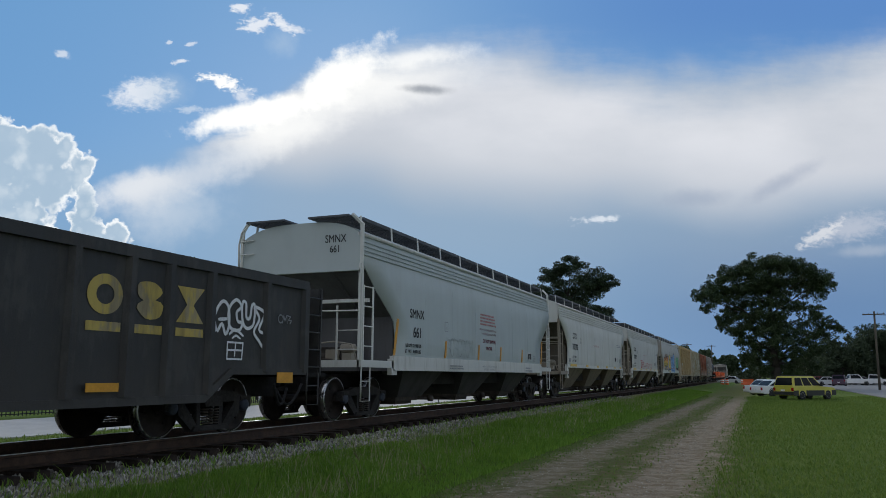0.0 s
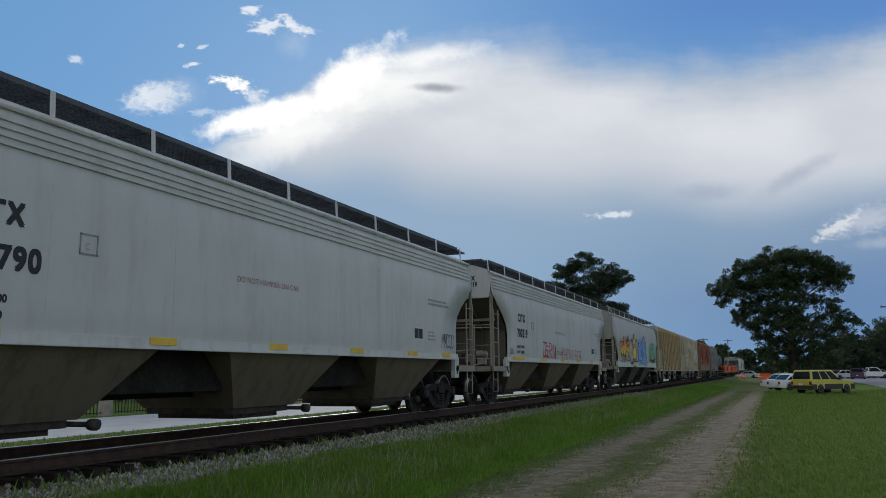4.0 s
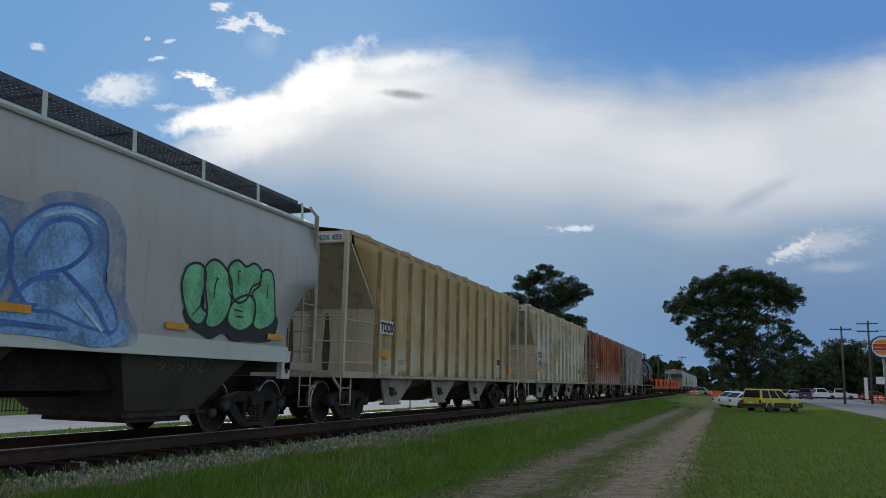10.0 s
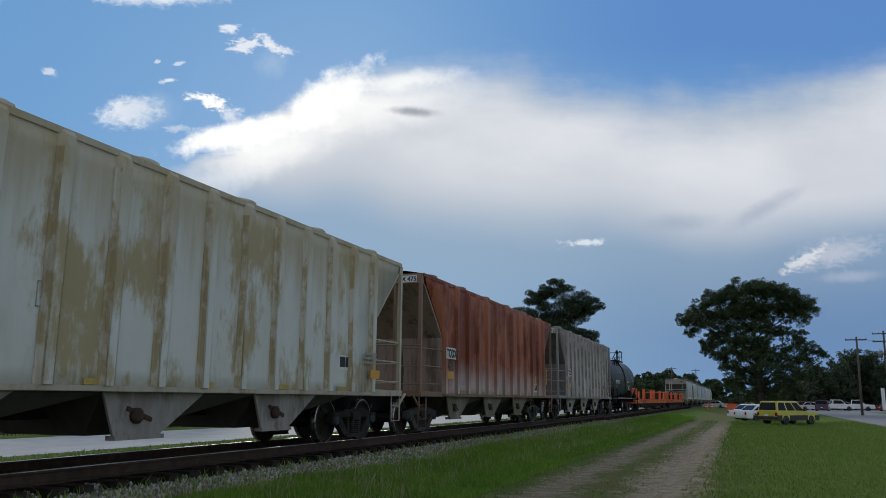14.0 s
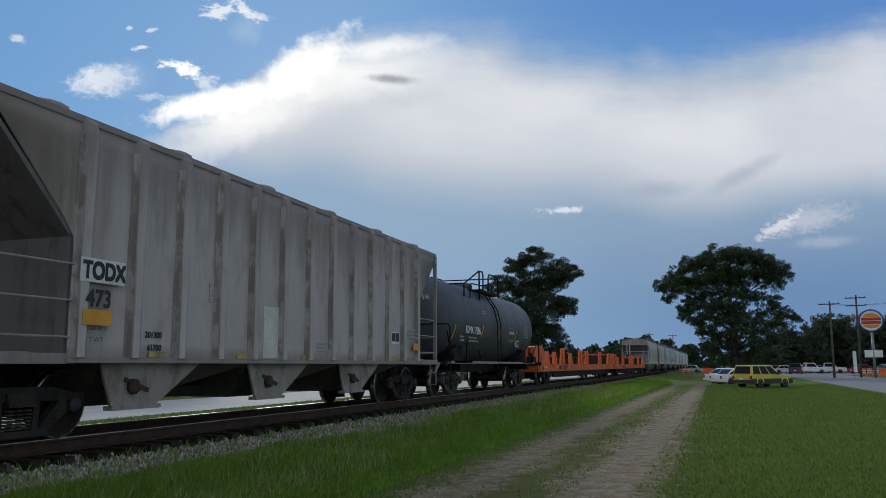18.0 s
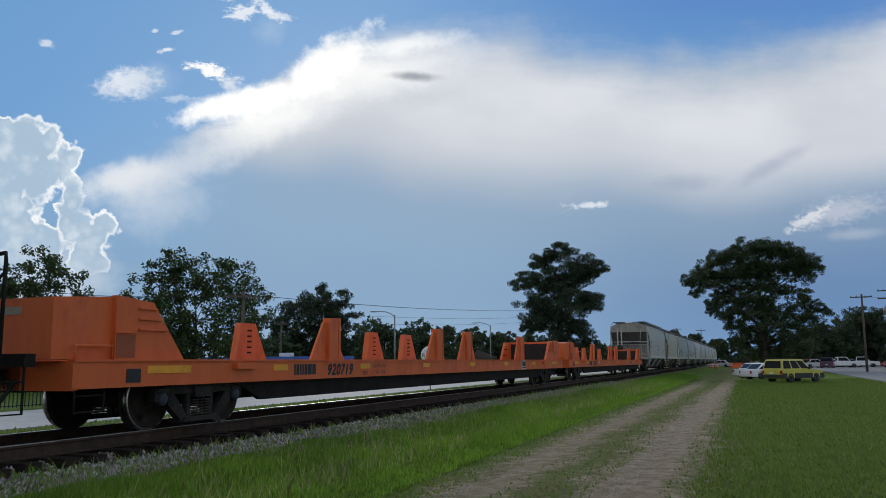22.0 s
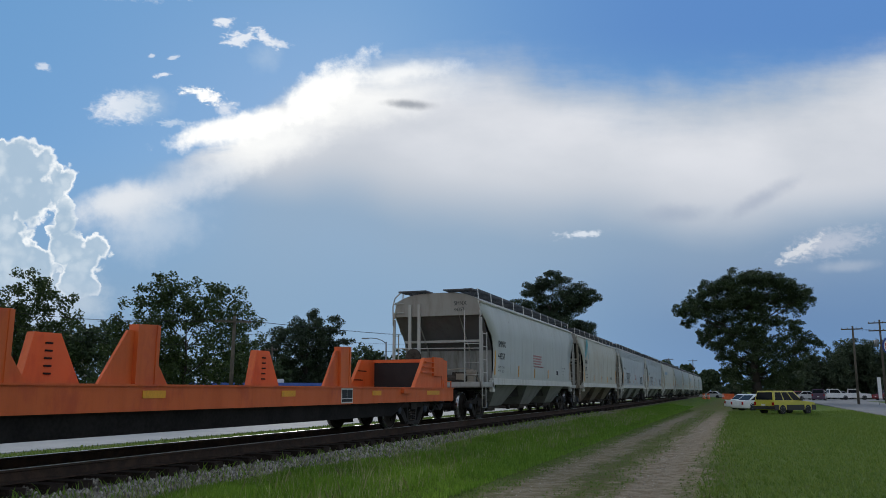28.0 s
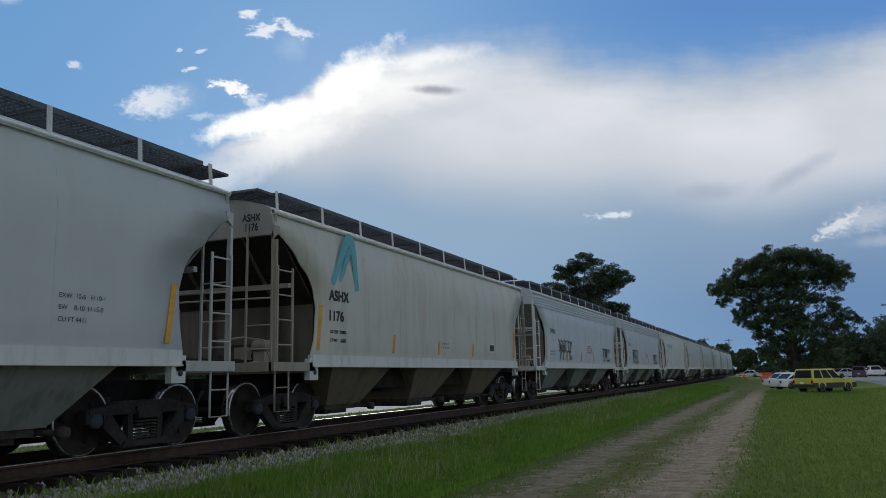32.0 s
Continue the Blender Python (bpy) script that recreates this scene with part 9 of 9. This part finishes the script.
        part("rear_window" if d < 0 else "windscreen", bm, CAR_GLASS, car)
    for y in (bk + L * 0.20, f - L * 0.19):
        for s in (1, -1):
            wheel = part("tyre", made(lathe, [(s * (h - 0.20), r * 0.6), (s * (h - 0.20), r), (s * (h - 0.02), r), (s * (h + 0.005), r * 0.9), (s * (h + 0.005), r * 0.6)], 20, "x", (0, y, r)), RUBBER, car)
            part("rim", made(lathe, [(s * (h - 0.04), r * 0.56), (s * (h + 0.008), r * 0.56), (s * (h - 0.01), r * 0.42), (s * (h + 0.004), 0.05), (s * (h + 0.004), 0.0)], 14, "x", (0, y, r)), RIM, wheel)
            if not two_tone:
                part("wheel_arch", made(lathe, [(s * (h - 0.1), r * 1.14), (s * (h + 0.004), r * 1.14), (s * (h + 0.004), r * 0.98), (s * (h - 0.1), r * 0.98)], 18, "x", (0, y, r + 0.02)), CLADDING, car)
    for s in (1, -1):
        x0, x1 = sorted((s * (h - 0.20), s * (h - 0.03)))
        part("tail_light", made(box, x0, x1, bk - 0.012, bk + 0.05, belt - 0.30, belt - 0.08), TAIL, car)
        part("headlight", made(box, x0 - 0.05, x1, f - 0.06, f + 0.012, belt - 0.36, belt - 0.22), HEAD, car)
        part("mirror", made(box, min(s * h, s * (h + 0.18)), max(s * h, s * (h + 0.18)), y3 - 0.35, y3 - 0.2, belt + 0.02, belt + 0.17), mat if two_tone is None else CLADDING, car)
        if two_tone:
            y_a, y_b = bk + L * 0.20, f - L * 0.19
            for ya, yb in ((bk + 0.02, y_a - r * 1.12), (y_a + r * 1.12, y_b - r * 1.12), (y_b + r * 1.12, f - 0.02)):
                part("cladding", made(box, min(s * (h - 0.02), s * (h + 0.012)), max(s * (h - 0.02), s * (h + 0.012)), ya, yb, low, low + 0.36), two_tone, car)
        if rack:
            part("roof_rail", made(beam, (s * (h - 0.26), y1 + 0.2, H + 0.05), (s * (h - 0.26), y2 - 0.1, H + 0.05), 0.04, 0.035), CLADDING, car)
    for y, nm in ((bk - 0.06, "rear_bumper"), (f - 0.03, "front_bumper")):
        part(nm, made(box, -h + 0.03, h - 0.03, y, y + 0.10, low + 0.06, low + 0.28), two_tone or mat, car)
    part("plate", made(box, -0.16, 0.16, bk - 0.075, bk - 0.062, low + 0.30, low + 0.42), WHITE_INK, car)
    if kind == "pickup":
        part("bed_opening", made(box, -h + 0.1, h - 0.1, bk + 0.1, bk + 1.85, belt - 0.02, belt + 0.012), RUBBER, car)
    return car


def build_vehicles():
    vehicle("sport_utility_car", "bright yellow sport utility car with grey lower cladding parked on grass", "suv", YELLOW_CAR, (3.08, 61.5), -42, (4.25, 1.72, 1.62), CLADDING, True)
    vehicle("sedan", "white sedan parked on the grass beyond the yellow car", "sedan", WHITE_CAR, polar(-1.50, 71), -58, (4.7, 1.8, 1.34))
    vehicle("sedan", "white sedan parked on the grass in a row", "sedan", WHITE_CAR, polar(-0.95, 77), -58, (4.7, 1.8, 1.34))
    for name, label, kind, mat, az, dist, rz, size in (
            ("sedan", "dark red car parked in the lot", "sedan", RED_CAR, -3.75, 150, -60, (4.6, 1.8, 1.45)),
            ("sedan", "silver sedan parked in the lot", "sedan", SILVER_CAR, -4.3, 150, -75, (4.6, 1.8, 1.42)),
            ("minivan", "plum coloured minivan on the road", "van", PURPLE_CAR, -4.95, 140, -8, (4.8, 1.9, 1.72)),
            ("pickup_truck", "white pickup truck parked in the lot", "pickup", WHITE_CAR, -5.75, 150, -80, (5.5, 1.95, 1.8)),
            ("pickup_truck", "white pickup truck parked at the lot's edge", "pickup", WHITE_CAR, -6.9, 152, -95, (5.5, 1.95, 1.8)),
            ("sedan", "white sedan parked in the lot", "sedan", WHITE_CAR, -5.2, 162, -70, (4.6, 1.8, 1.45)),
            ("sedan", "grey sedan parked in the lot", "sedan", GREY_CAR, -6.3, 162, -85, (4.6, 1.8, 1.45)),
            ("sedan", "silver sedan waiting by the crossing", "sedan", SILVER_CAR, 1.7, 175, 80, (4.6, 1.8, 1.45)),
            ("sedan", "dark red car parked by the sign", "sedan", RED_CAR, -8.9, 148, -60, (4.6, 1.8, 1.5)),
            ("sedan", "grey car parked by the sign", "sedan", GREY_CAR, -10.4, 145, -70, (4.6, 1.8, 1.5))):
        vehicle(name, label, kind, mat, polar(az, dist), rz, size)


# ---- poles, signs, fence, buildings ----
POLE_WOOD = plain("weathered_pole_wood", (0.10, 0.085, 0.065), 0.9, 0, 0.3, 3.0, 0.005)
GALV = plain("galvanised_steel", (0.22, 0.23, 0.24), 0.5, 0.5, 0.2)
SIGN_WHITE = plain("white_sign_face", (0.72, 0.72, 0.72), 0.5, 0, 0.08)
SIGN_RED = plain("red_sign_face", (0.50, 0.035, 0.02), 0.45, 0, 0.1)
SIGN_ORANGE = plain("orange_sign_face", (0.72, 0.28, 0.03), 0.45, 0, 0.1)
SIGN_BLUE = plain("blue_sign_rim", (0.03, 0.07, 0.30), 0.45, 0, 0.1)
BLUE_ROOF = plain("blue_metal_roof", (0.05, 0.10, 0.33), 0.5, 0.1, 0.2)
BARREL = plain("orange_barrier_plastic", (0.68, 0.12, 0.03), 0.5, 0, 0.15)
FENCE_IRON = plain("black_fence_iron", (0.02, 0.02, 0.021), 0.6, 0.2, 0.3)
BRICK = plain("pale_stucco", (0.38, 0.33, 0.27), 0.85, 0, 0.2, 4.0, 0.01)
WIRE = plain("black_cable", (0.02, 0.02, 0.02), 0.7, 0, 0.1)


def pole_with_arm(az, dist, height, base=0.0, arms=1, width=2.2):
    x, y = polar(az, dist)
    p = thing("utility_pole", "weathered wooden utility pole with a crossarm", "utility pole", "utility poles", at=pose(x, y, base, 0, 0, az))
    part("shaft", made(tube, (0, 0, -0.3), (0.08, 0, height), 0.15, 10, 0.10), POLE_WOOD, p)
    for k in range(arms):
        z = height - 0.35 - 0.9 * k
        part("crossarm", made(box, -width / 2, width / 2, -0.16, -0.05, z - 0.06, z + 0.06), POLE_WOOD, p)
        for i in (-0.46, -0.2, 0.2, 0.46):
            part("insulator", made(lathe, [(z + 0.06, 0.03), (z + 0.12, 0.05), (z + 0.2, 0.03)], 8, "z", (i * width, -0.1, 0)), GALV, p)
    return p


def street_lamp(az, dist, height):
    x, y = polar(az, dist)
    p = thing("street_lamp", "grey steel street lamp with a curved arm", "street lamp", "street lamps", at=pose(x, y, -0.25, 0, 0, az))
    part("post", made(tube, (0, 0, 0), (0, 0, height), 0.09, 10, 0.06), GALV, p)
    part("arm", made(pipe, [(0, 0, height - 0.15), (-0.35, 0, height + 0.12), (-0.8, 0, height + 0.28), (-1.3, 0, height + 0.33), (-1.6, 0, height + 0.32)], 0.035), GALV, p)
    bm = bmesh.new()
    prism(bm, [(-0.11, 0), (0.11, 0), (0.08, 0.10), (-0.08, 0.10)], -2.1, -1.5)
    bmesh.ops.translate(bm, verts=bm.verts, vec=(0, 0, height + 0.24))
    part("lamp_head", bm, GALV, p)
    return p


def build_street():
    pole_with_arm(-7.2, 100, 8.7)
    p = pole_with_arm(-8.75, 104, 9.6, 0, 2)
    for px in (-0.42, 0.42):
        can = part("transformer", made(lathe, [(6.5, 0.0), (6.5, 0.24), (7.25, 0.24), (7.32, 0.16), (7.34, 0.0)], 14, "z", (px, -0.1, 0)), GALV, p, "grey transformer can")
        part("bushing", made(lathe, [(7.34, 0.03), (7.5, 0.05), (7.56, 0.02)], 8, "z", (px, -0.1, 0)), GALV, can)
    pole_with_arm(-12.6, 98, 9.2)
    pole_with_arm(35.3, 50, 6.3, -0.25)
    pole_with_arm(32.6, 86, 6.4, -0.25, 1, 1.4)
    pole_with_arm(13.0, 105, 9.0, -0.25)
    pole_with_arm(52.5, 62, 8.0, -0.25)
    pole_with_arm(4.4, 190, 9.0)
    pole_with_arm(2.8, 215, 9.5)
    street_lamp(24.45, 68, 5.9)
    street_lamp(17.5, 93, 6.1)
    # cables between the poles behind the road
    spans = []
    a, b, c = (polar(52.5, 62), polar(35.3, 50), polar(13.0, 105))
    for k in range(4):
        z = (7.35, 7.35, 6.5, 5.9)[k]
        off = (-0.45, 0.45, 0, 0)[k]
        for (p, q, zp, zq) in ((a, b, z, z - 1.5), (b, c, z - 1.5, z + 1.1)):
            spans.append(((p[0], p[1] + off, zp), (q[0], q[1] + off, zq)))
    e, d, h = polar(-7.2, 100), polar(-8.75, 104), polar(-12.6, 98)
    for o in (-0.5, 0.5):
        spans += [((e[0] + o, e[1], 8.4), (h[0] + o, h[1], 8.9))]
    for p, q in spans:
        pts = []
        for i in range(13):
            f = i / 12
            v = Vector(p).lerp(Vector(q), f)
            v.z -= 0.55 * 4 * f * (1 - f)
            pts.append(v)
        w = new("cable", mesh_of("cable", made(pipe, pts, 0.013, 4), WIRE))
        tagged(w, "black overhead cable between utility poles", "cable", "overhead cables")
    # round sign by the restaurant: a disc in plain colours on a mast
    x, y = polar(-9.55, 101)
    s = thing("roadside_sign", "round red and white sign with a blue rim on a mast", "sign", at=pose(x, y, 0, 0, 0, -9.4))
    part("mast", made(tube, (0, 0, 0), (0, 0, 5.2), 0.14, 10), GALV, s)
    part("disc", made(lathe, [(-0.15, 1.25), (0.15, 1.25)], 28, "y", (0, 0, 6.4)), SIGN_WHITE, s)
    part("rim", made(lathe, [(-0.17, 1.12), (-0.17, 1.28), (0.17, 1.28), (0.17, 1.12)], 28, "y", (0, 0, 6.4), False), SIGN_BLUE, s)
    for z, w in ((6.58, 0.98), (6.18, 0.98)):
        part("band", made(box, -w, w, -0.19, -0.155, z - 0.16, z + 0.16), SIGN_RED, s)
    for d in (1, -1):
        bm = bmesh.new()
        arc = [(0.82 * math.cos(math.pi * i / 12), 6.38 + d * (0.42 + 0.42 * math.sin(math.pi * i / 12))) for i in range(13)]
        bm.faces.new([bm.verts.new((px, -0.16, pz)) for px, pz in arc])
        part("band", bm, SIGN_ORANGE, s, "orange half-round band")
    part("reader_board", made(box, -0.9, 0.9, -0.12, 0.12, 2.3, 3.1), SIGN_WHITE, s)
    # feather flag
    x, y = polar(-8.35, 95)
    f = thing("feather_flag", "white feather flag on a thin pole", "flag", at=pose(x, y, 0, 0, 0, -10))
    part("pole", made(tube, (0, 0, 0), (0, 0, 3.0), 0.02, 6), GALV, f)
    part("cloth", made(prism, [(-0.01, 0.7), (0.01, 0.7), (0.01, 2.9), (-0.01, 2.9)], 0.0, 0.34), SIGN_WHITE, f)
    # railway warning disc
    x, y = polar(21.9, 40)
    w = thing("warning_sign", "round white railway warning sign on a post", "sign", at=pose(x, y, -0.25, 0, 0, 21.9))
    part("post", made(tube, (0, 0, 0), (0, 0, 2.3), 0.03, 8), GALV, w)
    part("disc", made(lathe, [(-0.02, 0.0), (-0.02, 0.46), (0.0, 0.46), (0.0, 0.0)], 26, "y", (0, -0.05, 2.15)), SIGN_WHITE, w)
    for d in (1, -1):
        part("cross_bar", made(beam, (-0.32, -0.08 - 0.004 * d, 2.15 - d * 0.32), (0.32, -0.08 - 0.004 * d, 2.15 + d * 0.32), 0.006, 0.08), BLACK, w)
    words("R", 0.26, BLACK, w, on_face(-0.40, -0.09, 2.06))
    words("R", 0.26, BLACK, w, on_face(0.23, -0.09, 2.06))
    # barrels and barriers near the crossing
    for az, dist, kind in ((2.2, 150, 0), (1.9, 152, 0), (0.55, 150, 1), (0.9, 155, 0), (-2.0, 110, 0), (-8.9, 118, 0), (-9.25, 118, 0), (-9.6, 118, 0), (-10.2, 116, 1), (-11.4, 116, 1)):
        x, y = polar(az, dist)
        if kind:
            t = thing("traffic_barrier", "orange plastic traffic barrier", "barrier", "traffic barriers", at=pose(x, y, 0, 0, 0, az))
            part("shell", made(lambda bm: prism(bm, [(-0.30, 0), (0.30, 0), (0.10, 0.55), (0.08, 1.0), (-0.08, 1.0), (-0.10, 0.55)], -0.85, 0.85)), BARREL, t)
            part("foot", made(box, -0.9, 0.9, -0.33, 0.33, 0, 0.10), BARREL, t)
        else:
            t = thing("traffic_barrel", "orange traffic barrel with white bands", "barrel", "traffic barrels", at=pose(x, y, 0))
            part("drum", made(lathe, [(0, 0.33), (0.1, 0.30), (0.95, 0.24), (1.0, 0.2)], 14, "z"), BARREL, t)
            for z in (0.35, 0.65):
                part("band", made(lathe, [(z, 0.295), (z + 0.14, 0.285)], 14, "z"), SIGN_WHITE, t)
    # iron fence behind the road: posts of masonry, rails and pickets
    fence = thing("iron_fence", "black iron picket fence with pale masonry piers", "fence", at=pose(-28.6, 0, -0.25))
    y = 8.0
    k = 0
    picket = mesh_of("picket", made(box, -0.015, 0.015, -0.015, 0.015, 0.08, 1.0), FENCE_IRON)
    pier = mesh_of("pier", made(lambda bm: (box(bm, -0.22, 0.22, -0.22, 0.22, 0, 1.1), box(bm, -0.27, 0.27, -0.27, 0.27, 1.1, 1.2))), BRICK)
    rail = mesh_of("rail", made(box, -0.02, 0.02, 0.22, 4.78, -0.02, 0.02), FENCE_IRON)
    while y < 100:
        o = new("pier", pier)
        o.parent, o.location = fence, (0, y, 0)
        for z in (0.16, 0.88):
            o = new("rail", rail)
            o.parent, o.location = fence, (0, y, z)
        n = 22 if y < 68 else 0
        for i in range(n):
            o = new("picket", picket)
            o.parent, o.location = fence, (0, y + 0.4 + i * 0.195, 0)
        if not n:
            bm = bmesh.new()
            for i in range(22):
                box(bm, -0.015, 0.015, 0.4 + i * 0.195, 0.43 + i * 0.195, 0.08, 1.0)
            part("pickets", bm, FENCE_IRON, fence).location = (0, y, 0)
        y += 5.0
    # blue-roofed building behind the trees
    x, y = polar(35.5, 84)
    b = thing("low_building", "low pale building with a blue metal roof", "building", at=pose(x, y, -0.2, 0, 0, 35.5))
    part("wall", made(box, -11, 11, -3, 3, 0, 1.9), BRICK, b)
    part("roof", made(prism, [(-3.6, 1.85), (3.6, 1.85), (3.4, 2.5), (-3.4, 2.5)], -11.5, 11.5), BLUE_ROOF, b)
    for i in range(6):
        w = part("window", made(box, -9.2 + 3.6 * i, -7.6 + 3.6 * i, -3.06, -2.98, 0.7, 1.5), CAR_GLASS, b)
        part("window_frame", made(box, -9.3 + 3.6 * i, -7.5 + 3.6 * i, -3.04, -2.99, 0.62, 0.70), SIGN_WHITE, w)
    part("vent", made(box, 4.2, 5.6, -1, 1, 2.5, 2.9), SIGN_WHITE, b)
    x, y = polar(20.0, 125)
    b = thing("low_building", "low house with a tan hipped roof behind the trees", "building", at=pose(x, y, -0.2, 0, 0, 20))
    part("wall", made(box, -6, 6, -3, 3, 0, 2.4), BRICK, b)
    part("roof", made(lambda bm: bay(bm, -0.4, 0.4, -3.6, 3.6, 2.35, 3.9, 6.6, 3.0)), RUST, b)


build_ground()
build_track()
build_roads()
build_train()
build_vehicles()
build_street()
build_trees()
build_grass()


# ---- what moves ----
def motions():
    steps = [k / 15 for k in range(481)]
    turn = [math.degrees(rolled(t) / WR) for t in steps]
    marks = [0.5 * k for k in range(65)]
    for car, y in TRAIN:
        walk(car, [(t, pose(TRACK, y - rolled(t), RAIL)) for t in marks])
        for part_ in car.children:
            if part_.name.startswith("truck"):
                for w in part_.children:
                    if w.name.startswith("wheelset"):
                        x, yy, z = w.location
                        k = round(y * 37) % 90
                        walk(w, [(t, pose(x, yy, z, a + k, 0, 0)) for t, a in zip(steps, turn)])


motions()
